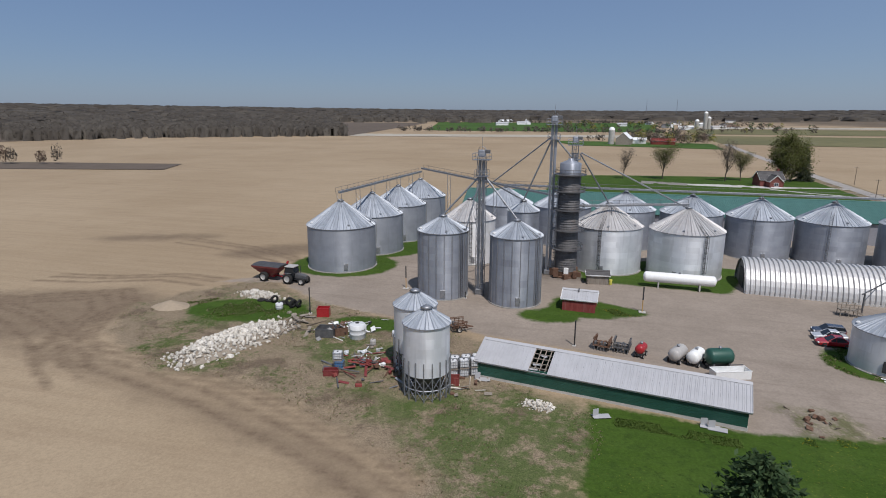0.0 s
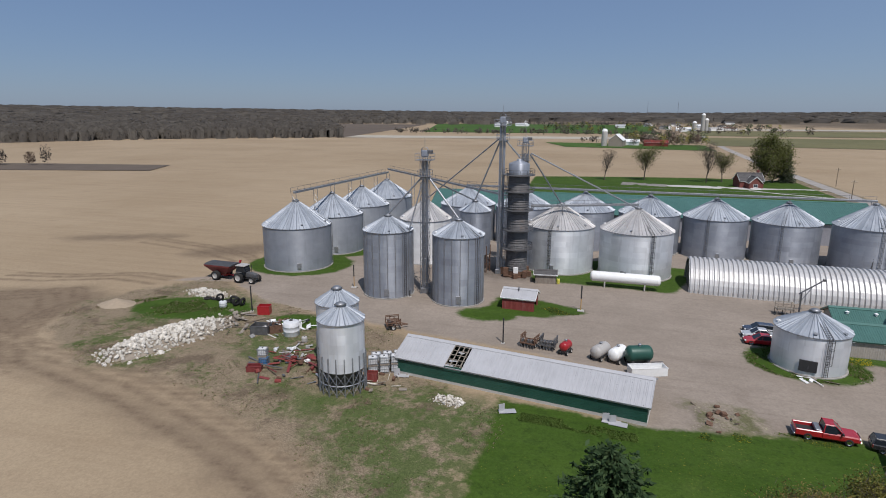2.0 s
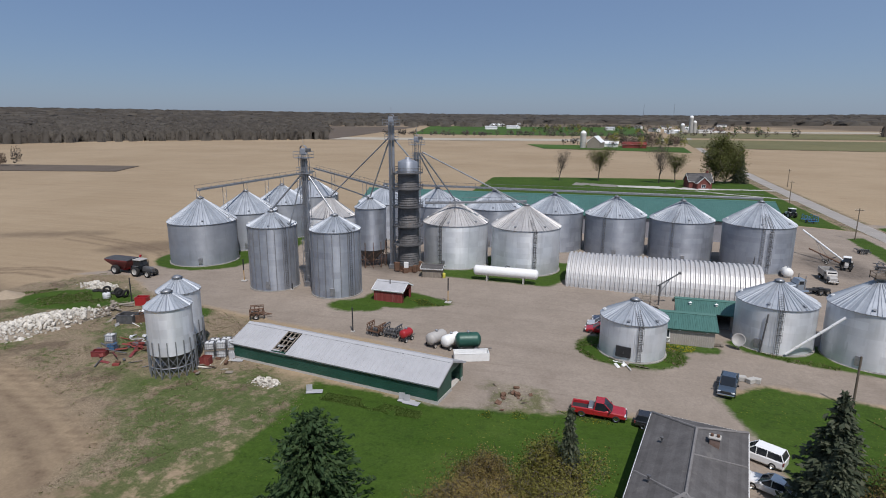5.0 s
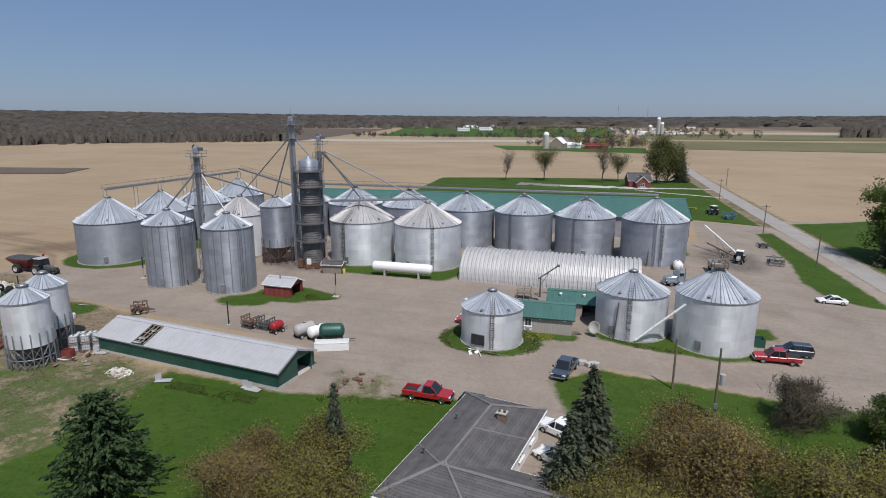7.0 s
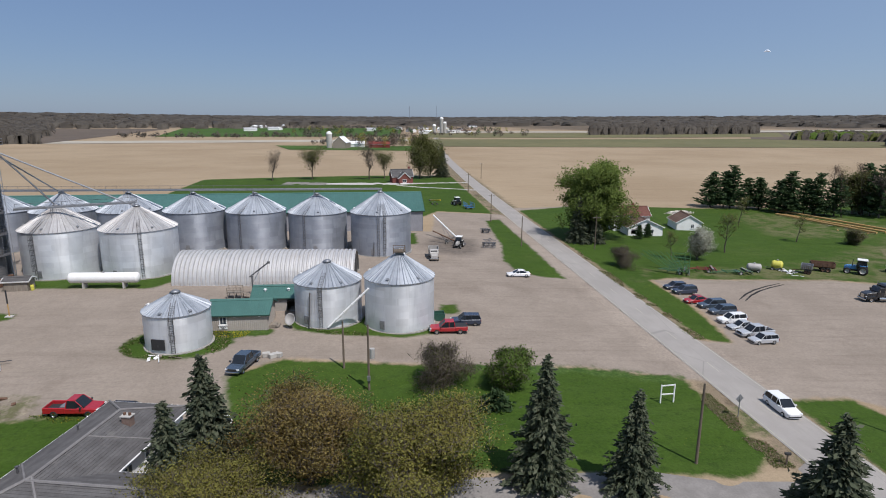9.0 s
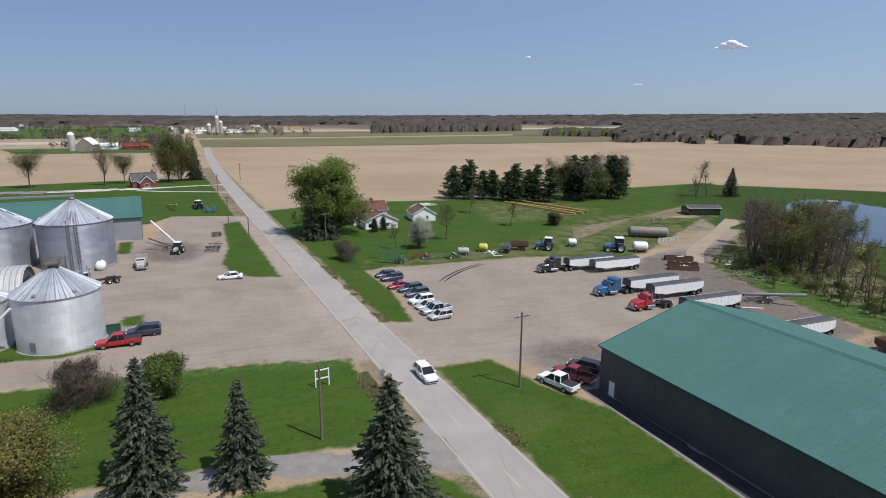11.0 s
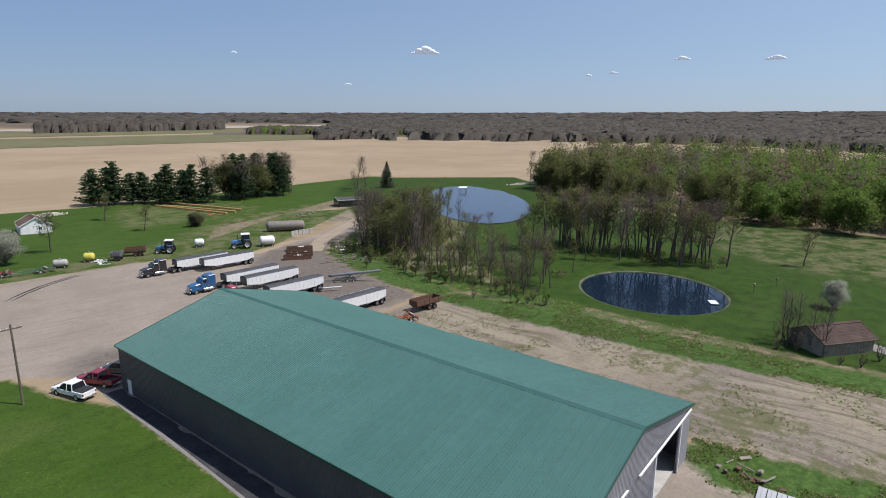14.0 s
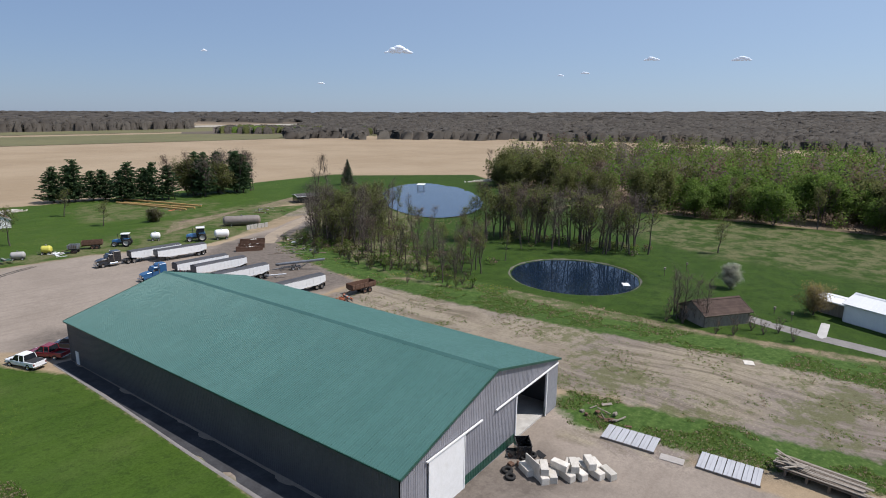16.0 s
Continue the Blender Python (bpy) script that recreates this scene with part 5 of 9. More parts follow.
def hip(parent, x0, x1, y0, y1, ez, rise, ends, mat, at=None):
    """A hip roof over a rectangle, ridge along y; ends: (low end hipped, high end hipped). Courses step up the slopes."""
    hw = (x1 - x0) / 2
    n = 16
    rf = part("roof", Sheet().box(((x0 + x1) / 2, (y0 + y1) / 2, ez - .1), (x1 - x0, y1 - y0, .12)), M["wood_grey"], parent, at=at)
    for i in range(n):
        a, b = i / n, (i + 1) / n
        s = Sheet()
        z0, z1 = ez + rise * a + .03, ez + rise * b
        ya, yb = y0 + (hw * a if ends[0] else 0), y0 + (hw * b if ends[0] else 0)
        yc, yd = y1 - (hw * a if ends[1] else 0), y1 - (hw * b if ends[1] else 0)
        xa, xb, xc, xd = x0 + hw * a, x0 + hw * b, x1 - hw * a, x1 - hw * b
        lo = [(xa, ya, z0), (xc, ya, z0), (xc, yc, z0), (xa, yc, z0)]
        hi = [(xb, yb, z1), (xd, yb, z1), (xd, yd, z1), (xb, yd, z1)]
        un = [(x, y, z - .05) for x, y, z in lo]
        s.add(un + lo + hi, [(j, (j + 1) % 4, 4 + (j + 1) % 4, 4 + j) for j in range(4)] + [(4 + j, 4 + (j + 1) % 4, 8 + (j + 1) % 4, 8 + j) for j in range(4)] + [(8, 9, 10, 11)])
        part("shingle_course", s, mat, rf)
    s = Sheet()
    top = ((x0 + x1) / 2, ez + rise + .05)
    ra, rb = (top[0], y0 + (hw if ends[0] else 0), top[1]), (top[0], y1 - (hw if ends[1] else 0), top[1])
    s.tube(ra, rb, .13, n=6)
    for e, r, yy in ((ends[0], ra, y0), (ends[1], rb, y1)):
        if e:
            s.tube(r, (x0, yy, ez + .05), .12, n=6).tube(r, (x1, yy, ez + .05), .12, n=6)
    part("ridge_cap", s, M["hip_cap"], rf)
    g = Sheet()
    for p, q_ in (((x0, y0), (x1, y0)), ((x1, y0), (x1, y1)), ((x1, y1), (x0, y1)), ((x0, y1), (x0, y0))):
        g.tube((*p, ez - .06), (*q_, ez - .06), .09, n=6)
    part("gutter", g, M["white_paint"], rf)
    return rf


M["hip_cap"] = worn("hip_cap", (.2, .19, .19), (.26, .25, .245), 1, .95)
hip(h, -4.3, 4.4, -9.6, 9.6, 2.9, 1.6, (True, True), M["shingle"])
hip(h, -9.55, -1.6, -13.2, 4.2, 2.88, 1.5, (True, True), M["shingle"], pose(0, 0, 0, 0, 0, 90))
part("valley_flashing", Sheet().tube((.1, .7, 4.5), (4.3, 3.3, 2.98), .07, n=5), M["hip_cap"], h)
for x0, x1, y0, y1 in ((-3.7, 3.8, -9.0, 9.0), (3.8, 12.6, -8.95, -2.2)):
    s = Sheet().box(((x0 + x1) / 2, (y0 + y1) / 2, 1.35), (x1 - x0, y1 - y0, 3.1))
    part("wall", s, M["siding"], h)
for y_ in (-6, -2, 2, 6):
    window_in(h, pose(-3.72, y_, 1.6, 0, 0, -90), 1.4, 1.1)
for y_ in (.2, 3.2, 6.5):
    window_in(h, pose(3.82, y_, 1.6, 0, 0, 90), 1.2, 1.1)
ch = part("chimney", Sheet().box((1.6, 4.0, 4.1), (.85, .65, 1.2), chamfer=.03), M["brick_dark"], h, "squat brick chimney")
part("cap", Sheet().box((1.6, 4.0, 4.73), (1.0, .8, .1)), M["concrete"], ch)
for u in (-.25, .25):
    part("flue", Sheet().tube((1.6 + u, 4.0, 4.75), (1.6 + u, 4.0, 5.0), .13), M["rust"], ch)
for u, v in ((-2.6, 3.0), (-2.8, -3.5)):
    part("roof_vent", Sheet().tube((u, v, 3.2), (u, v, 4.0), .08).lathe([(.16, 4.0), (.16, 4.1), (0, 4.16)], 8, (u, v, 0)), M["steel_dark"], h)

# white farmhouse and its garage
fh = building("farmhouse", "white two-storey farmhouse with a rust-red roof", "house", 144.0, 181, -3, 11.5, 7.5, 5.0, 2.3, "siding", "shingle_red", .4, None, 0)
for u in (-3.6, 0, 3.6):
    for v in (1.4, 3.9):
        window_in(fh, pose(u, -3.75, v), .9, 1.3)
for u in (-1.6, 1.6):
    window_in(fh, pose(5.75, u, 3.6, 0, 0, 90), .9, 1.3)
part("chimney", Sheet().box((1.5, .4, 7.6), (.7, .7, 1.6)), M["brick_red"], fh)
pw = building("porch_wing", "white single-storey wing with a brown roof beside the farmhouse", "house wing", 145.2, 173.4, 86, 8.0, 10.6, 2.7, 2.4, "siding", "shingle_brown", .4, {"W": [(1.0, 2.6, .6, 2.0)]}, 0)
window_in(pw, pose(-4.25, -1.6, 1.4, 0, 0, -90), 1.6, 1.3)
ga = building("garage", "white gabled garage with a brown roof on the lawn", "garage", 164.4, 183.0, 80, 9.5, 8.0, 2.6, 2.3, "siding", "shingle_brown", .35, None, 0)
window_in(ga, pose(-4.75, -1.0, 1.4, 0, 0, -90), .9, 1.2)
part("door", Sheet().box((-4.8, 1.4, 1.0), (.06, .95, 2.0)), M["white_paint"], ga)

# sheds by the ponds, mobile home
hut = building("hut", "black flat-sided hut with a white end wall by the pond", "hut", 268.5, 154, -24, 12, 7, 2.8, .6, "car_black", "shingle", .3, None, 0)
part("end_board", Sheet().box((6.05, 0, 1.5), (.1, 6.6, 2.9)), M["siding"], hut, "white end boarding")
bs = building("pond_shed", "brown shed with a weathered brown roof among brush", "shed", 211.6, -19.0, -38, 9.6, 6.6, 2.4, 1.6, "wood_grey", "shingle_dark", .4, {"E": [(3.4, 5.8, -.4, 2.1)]}, 0, trim="wood_pole")
mh = building("mobile_home", "long white mobile home with a white roof", "mobile home", 223.5, -49, 62, 21, 7.0, 3.0, 1.3, "siding", "white_paint", .3, None, .9, trim="white_paint", ribs=1)
mh.location.z += .5
part("skirting", Sheet().box((0, 0, -.4), (20.8, 6.8, 1.2)), M["concrete"], mh)
for u in (-7.5, -3.5, 1, 6):
    window_in(mh, pose(u, -3.5, 1.7), 1.1, 1.2)
ax = building("lean_to_shed", "small dark shed with a pale flat roof beside the mobile home", "shed", 230.5, -37.5, 62, 6.5, 5, 2.6, .35, "wood_grey", "white_paint", .3, None, .9, ribs=1)
draped("pavement", [(222.0, -35.8), (212.5, -35.6)], [.7, .7], M["slab_pale"], "narrow pale concrete footpath on a lawn", "path", .06)

# brick house up the road, and the far farmstead
bh = building("brick_house", "red brick house with white trim and a dark roof", "house", 74.5, 300, 10, 10.5, 8, 3.3, 3.2, "brick_red", "shingle", .4, None, 0)
bg = building("house_gable", "brick front gable with white trim", "house wing", 75.5, 294.5, 100, 5.5, 5.5, 3.0, 2.6, "brick_red", "shingle", .4, None, 0)
window_in(bg, pose(-2.75, 0, 1.5, 0, 0, -90), 1.8, 1.4)
part("porch", Sheet().box((-3.4, 0, .2), (1.2, 4.5, .4)), M["white_paint"], bg)
part("chimney", Sheet().box((4.0, .5, 6.6), (.9, .9, 2.4)), M["brick_red"], bh)
b1 = building("barn", "grey gambrel barn with a white roof at a far farm", "barn", 20, 640, 80, 22, 14, 6.5, 6, "wood_grey", "white_paint", .4, None, 2.0, ribs=1, group="far farm buildings")
b2 = building("barn", "long low red barn at a far farm", "barn", 59, 656, 0, 24, 9, 4, 2.5, "red_board", "red_board", .4, None, 2.0, ribs=1, group="far farm buildings")
b3 = building("barn", "white-roofed machine shed at a far farm", "barn", 33, 668, 0, 20, 10, 4, 2.5, "siding", "white_paint", .4, None, 2.0, ribs=1, group="far farm buildings")


def silo(x, y, r, hh, label):
    t = thing("silo", label, "silo", x, y, 0, None, "far silos")
    part("stave_wall", Sheet().lathe([q for i in range(int(hh / 1.5)) for q in ((r + .06, i * 1.5), (r, i * 1.5 + .2), (r, i * 1.5 + 1.4))] + [(r, hh)], 20), M["concrete"], t, smooth=True)
    part("dome", Sheet().lathe([(r + .1, hh), (r * .9, hh + r * .45), (r * .5, hh + r * .85), (0, hh + r)], 20), M["white_paint"], t, smooth=True)
    return t


silo(7, 640, 3.0, 15, "pale concrete silo with a white dome")
for i, (x, hh) in enumerate(((163, 15), (178, 29), (185, 20))):
    silo(x, 1182 + i * 6, 3.6, hh, "tall pale concrete silo at a distant dairy")
for i, (x, y, L) in enumerate(((146, 1196, 26), (205, 1216, 34), (232, 1240, 26))):
    building("barn", "distant white-roofed dairy barn", "barn", x, y, (i * 37) % 60, L, 11, 4, 2.4, "siding", ("white_paint", "paint_dust", "shingle_brown")[i], .4, None, 4.0, ribs=1, group="far farm buildings", floor=False)

# ---- vehicles ----
M["tank_yellow"] = worn("tank_yellow", (.62, .58, .08), (.68, .63, .12), 2, .5)
M["rail_tan"] = worn("rail_tan", (.22, .185, .165), (.28, .24, .21), .8, .6, .1, (.16, .11, .09), .5)
_wheels = {}


def wheel(parent, x, y, r, w, rim="chrome", z=None, side=1):
    """A tyre with its rim; the axle runs along local y."""
    key = (r, w, rim)
    if key not in _wheels:
        t = Sheet().lathe([(r * .6, -w / 2), (r * .93, -w / 2), (r, -w / 2 + r * .08), (r, w / 2 - r * .08), (r * .93, w / 2), (r * .6, w / 2)], 18)
        d = Sheet().lathe([(0, -w * .3), (r * .5, -w * .32), (r * .6, -w / 2 - .005), (r * .62, -w * .3), (r * .62, w * .3), (r * .6, w / 2 + .005), (r * .5, w * .32), (0, w * .3)], 14)
        for s in (t, d):
            s.v = [(p[0], p[2], p[1]) for p in s.v]
        _wheels[key] = (t.mesh("tyre", M["rubber"], True), d.mesh("rim", M[rim], False))
    t = part("wheel", _wheels[key][0], None, parent, at=Matrix.Translation((x, y, r if z is None else z)))
    part("rim", _wheels[key][1], None, t)
    return t


def ring(x, hw, z0, z1, top=.9, k=.12):
    return [(x, -hw * .94, z0), (x, -hw, z0 + k), (x, -hw, z1 - k), (x, -hw * top, z1), (x, hw * top, z1), (x, hw, z1 - k), (x, hw, z0 + k), (x, hw * .94, z0)]


def cabin(parent, st, paint, pillars):
    """st: stations (x, half width below, half width above, z low, z high) of the glasshouse; the roof sits on the middle ones."""
    g = Sheet().loft([[(x, -a, z0), (x, -b, z1), (x, b, z1), (x, a, z0)] for x, a, b, z0, z1 in st])
    part("glasshouse", g, M["glass_dark"], parent)
    mid = [q for q in st if q[4] > st[0][4] + .2]
    r = Sheet().loft([[(x, -b - .015, z1 - .03), (x, -b * .9, z1 + .05), (x, b * .9, z1 + .05), (x, b + .015, z1 - .03)] for x, a, b, z0, z1 in mid])
    part("roof", r, M[paint], parent)
    p = Sheet()
    for x0, x1, w in pillars:
        for sd in (-1, 1):
            lo = min(st, key=lambda q: abs(q[0] - x0))
            hi = min(mid, key=lambda q: abs(q[0] - x1))
            p.tube((x0, sd * (lo[1] + .005), lo[3]), (x1, sd * (hi[2] + .01), hi[4]), w, n=4)
    part("pillars", p, M[paint], parent)


def lamps(parent, L, hw, zf, zr):
    for sd in (-1, 1):
        part("headlight", Sheet().box((L / 2 - .1, sd * hw * .74, zf), (.2, .42, .2), chamfer=.05), M["plastic_white"], parent)
        part("tail_light", Sheet().box((-L / 2 + .06, sd * hw * .86, zr), (.14, .22, .36), chamfer=.03), M["red_dark"], parent)


def car(kind, paint, label, x, y, rz, L=4.6, H=1.45, W=1.8):
    """kind: sedan, hatch or suv."""
    t = thing("car" if kind != "suv" else "suv", label, "car", x, y, rz, None, "parked cars")
    hw, belt = W / 2, H * .62
    nose = belt - .12
    if kind == "sedan":
        body = [(-L / 2, .6, belt - .16), (-L / 2 + .12, .95, belt - .02), (-L * .2, 1, belt), (L * .2, 1, belt - .02), (L / 2 - .3, .95, nose - .04), (L / 2, .68, nose - .2)]
        st = [(-L * .36, hw * .86, hw * .7, belt - .05, belt), (-L * .2, hw * .92, hw * .72, belt - .05, H - .04), (L * .04, hw * .94, hw * .74, belt - .05, H), (L * .24, hw * .9, hw * .7, belt - .05, belt)]
        pil = [(-L * .36, -L * .2, .05), (0, 0, .035), (L * .24, L * .04, .045)]
    else:
        body = [(-L / 2, .8, belt - .05), (-L / 2 + .1, .96, belt), (-L * .2, 1, belt), (L * .18, 1, belt), (L / 2 - .3, .95, nose), (L / 2, .72, nose - .16)]
        st = [(-L * .49, hw * .88, hw * .76, belt - .05, belt + .1), (-L * .43, hw * .9, hw * .76, belt - .05, H - .05), (L * .06, hw * .94, hw * .77, belt - .05, H), (L * .24, hw * .9, hw * .72, belt - .05, belt)]
        pil = [(-L * .49, -L * .43, .06), (-L * .18, -L * .18, .035), (.02 * L, .02 * L, .035), (L * .24, L * .06, .045)]
    part("body", Sheet().loft([ring(bx, hw * f, .26, bz) for bx, f, bz in body]), M[paint], t, smooth=False)
    cabin(t, st, paint, pil)
    for sd in (-1, 1):
        for u in (-L * .3, L * .31):
            wheel(t, u, sd * (hw - .1), .33, .22)
        part("mirror", Sheet().box((L * .17, sd * (hw + .1), belt + .08), (.16, .2, .13), chamfer=.03), M[paint], t)
    part("bumper", Sheet().box((L / 2 - .03, 0, .42), (.14, W * .82, .22), chamfer=.05), M["dark"], t)
    part("number_plate", Sheet().box((-L / 2 - .01, 0, .68), (.02, .42, .13)), M["paint_dust"], t)
    lamps(t, L, hw, nose - .16, belt - .2)
    return t


def pickup(paint, label, x, y, rz, L=5.75, cab=1.0, cover=None, load=None):
    """cab: 1 regular, 1.4 extended, 1.8 crew."""
    t = thing("pickup_truck", label, "pickup truck", x, y, rz, None, "pickup trucks")
    hw, belt, H = .98, 1.12, 1.88
    c1, c0 = L / 2 - 1.55, L / 2 - 1.55 - .75 - cab
    part("body", Sheet().loft([ring(bx, hw * f, .42, bz) for bx, f, bz in ((c0 - .05, 1, belt), (c1 - .4, 1, belt), (c1 + .2, 1, belt - .04), (L / 2 - .25, .97, belt - .1), (L / 2, .82, belt - .2))]), M[paint], t)
    b0 = -L / 2
    bed = part("bed", Sheet().box(((c0 + b0) / 2, 0, .72), (c0 - b0 - .1, 1.6, .1)).box(((c0 + b0) / 2, 0, .55), (c0 - b0, 1.2, .3)), M["dark"], t)
    for sd in (-1, 1):
        part("bed_side", Sheet().box(((c0 + b0) / 2 - .03, sd * (hw - .1), .8), (c0 - b0 - .06, .2, .66), chamfer=.05), M[paint], bed)
    part("tailgate", Sheet().box((b0 + .04, 0, .82), (.09, 1.8, .6), chamfer=.03), M[paint], bed)
    part("bulkhead", Sheet().box((c0 - .1, 0, .85), (.06, 1.7, .6)), M[paint], bed)
    if cab == 1.0:
        part("toolbox", Sheet().box((c0 - .4, 0, 1.12), (.5, 1.7, .3), chamfer=.04), M["steel"], bed, "silver toolbox")
    if cover:
        part("bed_cover", Sheet().box(((c0 + b0) / 2, 0, 1.15), (c0 - b0 - .1, 1.72, .06), chamfer=.02), M[cover], bed)
    st = [(c0 + .0, .92, .74, belt - .05, belt + .1), (c0 + .12, .93, .76, belt - .05, H), (c1 - .75, .94, .78, belt - .05, H), (c1 + .12, .92, .74, belt - .05, belt)]
    cabin(t, st, paint, [(c0, c0 + .12, .06), (c1 + .12, c1 - .75, .05)] + ([(c0 + cab * .55 + .1, c0 + cab * .55 + .1, .05)] if cab > 1.2 else []))
    for sd in (-1, 1):
        for u in (-L / 2 + 1.15, L / 2 - 1.0):
            wheel(t, u, sd * (hw - .1), .39, .26)
        part("mirror", Sheet().box((c1 - .1, sd * (hw + .13), belt + .12), (.14, .24, .24), chamfer=.03), M["dark"], t)
        part("door_handle", Sheet().box((c0 + .5, sd * (hw + .01), belt - .18), (.18, .03, .05)), M["dark"], t)
    part("grille", Sheet().box((L / 2 + .0, 0, .82), (.06, 1.1, .32), chamfer=.02), M["dark"], t)
    part("bumper", Sheet().box((L / 2 + .03, 0, .52), (.16, 1.86, .22), chamfer=.05), M["chrome"], t)
    part("rear_bumper", Sheet().box((-L / 2 - .06, 0, .48), (.16, 1.76, .18), chamfer=.04), M["chrome"], t)
    part("number_plate", Sheet().box((-L / 2 - .15, 0, .5), (.02, .34, .13)), M["paint_dust"], t)
    lamps(t, L, hw, .86, .86)
    return t


pickup("car_red", "red regular-cab pickup truck with a silver toolbox, by the lawn", 33.6, 63.5, -4)
pickup("car_slate", "slate-blue crew-cab pickup truck parked on gravel", 48.5, 74.8, -105, 5.9, 1.7)
pickup("car_red", "red extended-cab pickup with a black bed cover beside a bin", 76.2, 86.5, 179, 5.7, 1.45, "dark")
car("suv", "car_navy", "dark navy suv parked behind a red pickup", 79.3, 90.0, 178, 4.8, 1.75, 1.9)
car("sedan", "car_red", "red sedan parked beside a small bin", 33.4, 89.4, 180, 4.6)
car("sedan", "car_silver", "silver sedan parked beside a red one", 33.6, 91.9, 180, 4.5)
car("hatch", "car_navy", "dark hatchback beside a silver sedan", 34.2, 94.3, 180, 4.3)
car("sedan", "car_white", "white sedan at the edge of the gravel lot", 94.5, 119.3, 178, 4.9)
car("suv", "car_white", "white suv parked beside the house", 48.6, 59.6, 150, 4.7, 1.65, 1.88)
car("sedan", "car_white", "white sedan with a dark roof beside the house", 48.6, 54.4, 150, 4.6)
car("hatch", "car_black", "black car parked behind the house", 39.6, 62.6, -10, 4.5)
car("suv", "car_white", "white suv driving on the country road", 112.9, 61.4, -91, 4.7, 1.65, 1.88)
pickup("car_white", "white pickup truck with a dark bed cover beside the barn", 128.2, 53.4, 106, 5.7, 1.6, "dark")
pickup("car_wine", "dark red pickup truck parked in the barn's shade", 131.6, 54.6, 116, 5.7, 1.4)
car("suv", "car_black", "black car parked behind the barn corner", 135.0, 56.6, 120, 4.6, 1.6)
for kind, paint, lab, x, y, L in (("hatch", "car_navy", "dark blue hatchback in the staff row", 125.6, 112.6, 4.4), ("suv", "car_navy", "navy suv in the staff row", 126.0, 109.4, 4.8), ("sedan", "car_red", "red sedan in the staff row", 125.2, 103.4, 4.6),
                                  ("suv", "car_slate", "slate suv in the staff row", 126.6, 100.5, 5.0), ("suv", "car_slate", "grey-blue suv with a pale roof in the staff row", 126.6, 97.0, 4.8), ("suv", "car_white", "white suv in the staff row", 125.6, 92.4, 4.8),
                                  ("sedan", "car_silver", "pale silver sedan in the staff row", 125.4, 89.2, 4.7), ("hatch", "car_silver", "silver hatchback at the end of the staff row", 125.2, 83.2, 4.3)):
    car(kind, paint, lab, x, y, 184, L, {"suv": 1.72, "hatch": 1.52, "sedan": 1.46}[kind])
pickup("car_silver", "silver crew-cab pickup truck in the staff row", 125.8, 86.2, 185, 5.8, 1.7)


def lorry(paint, label, x, y, rz, sleeper=True):
    t = thing("semi_truck", label, "truck", x, y, rz, None, "semi trucks")
    part("hood", Sheet().loft([ring(1.3, 1.0, 1.0, 2.05), ring(2.4, .95, .95, 1.95), ring(3.2, .85, .8, 1.75), ring(3.45, .75, .8, 1.6)]), M[paint], t)
    for sd in (-1, 1):
        part("fender", Sheet().loft([ring(x_, .26, .75 + dz, 1.25 + dz * .6) for x_, dz in ((1.4, -.1), (1.9, .12), (2.5, .14), (3.3, -.12))]), M[paint], t, at=Matrix.Translation((0, sd * .98, 0)))
        part("fuel_tank", Sheet().tube((-.9, sd * 1.0, .75), (.9, sd * 1.0, .75), .33, n=12), M["chrome"], t)
        part("exhaust_stack", Sheet().tube((-.1, sd * 1.12, 1.2), (-.1, sd * 1.12, 3.7), .09, n=8), M["chrome"], t)
        part("mirror", Sheet().box((1.15, sd * 1.35, 2.3), (.12, .18, .5)), M["chrome"], t)
        part("headlight", Sheet().box((3.35, sd * .82, 1.15), (.2, .36, .24), chamfer=.05), M["plastic_white"], t)
    c = part("cab", Sheet().loft([ring(-.3, 1.1, .95, 3.0), ring(.9, 1.1, .95, 3.0), ring(1.35, 1.06, .95, 2.2)]), M[paint], t)
    part("windscreen", Sheet().add([(1.37, -.92, 2.1), (1.37, .92, 2.1), (.98, .88, 2.85), (.98, -.88, 2.85), (1.33, -.92, 2.08), (1.33, .92, 2.08), (.94, .88, 2.83), (.94, -.88, 2.83)], [(0, 1, 2, 3), (4, 7, 6, 5), (0, 4, 5, 1), (2, 6, 7, 3), (1, 5, 6, 2), (0, 3, 7, 4)]), M["glass_dark"], c)
    for sd in (-1, 1):
        part("side_window", Sheet().box((.55, sd * 1.1, 2.4), (.8, .04, .6)), M["glass_dark"], c)
    if sleeper:
        part("sleeper", Sheet().loft([ring(-1.75, 1.12, .95, 3.5), ring(-.4, 1.12, .95, 3.5), ring(.1, 1.05, 2.2, 3.25)]), M[paint], t)
    part("grille", Sheet().box((3.47, 0, 1.2), (.06, .9, .8), chamfer=.02), M["chrome"], t)
    part("bumper", Sheet().box((3.6, 0, .6), (.22, 2.3, .36), chamfer=.08), M["chrome"], t)
    part("chassis", Sheet().box((-1.2, 0, .85), (8.6, .85, .26)).box((-3.9, 0, 1.1), (1.2, .95, .14)), M["dark"], t)
    for sd in (-1, 1):
        wheel(t, 2.4, sd * 1.0, .51, .3)
        for u in (-3.3, -4.6):
            wheel(t, u, sd * .92, .51, .56)
    return t


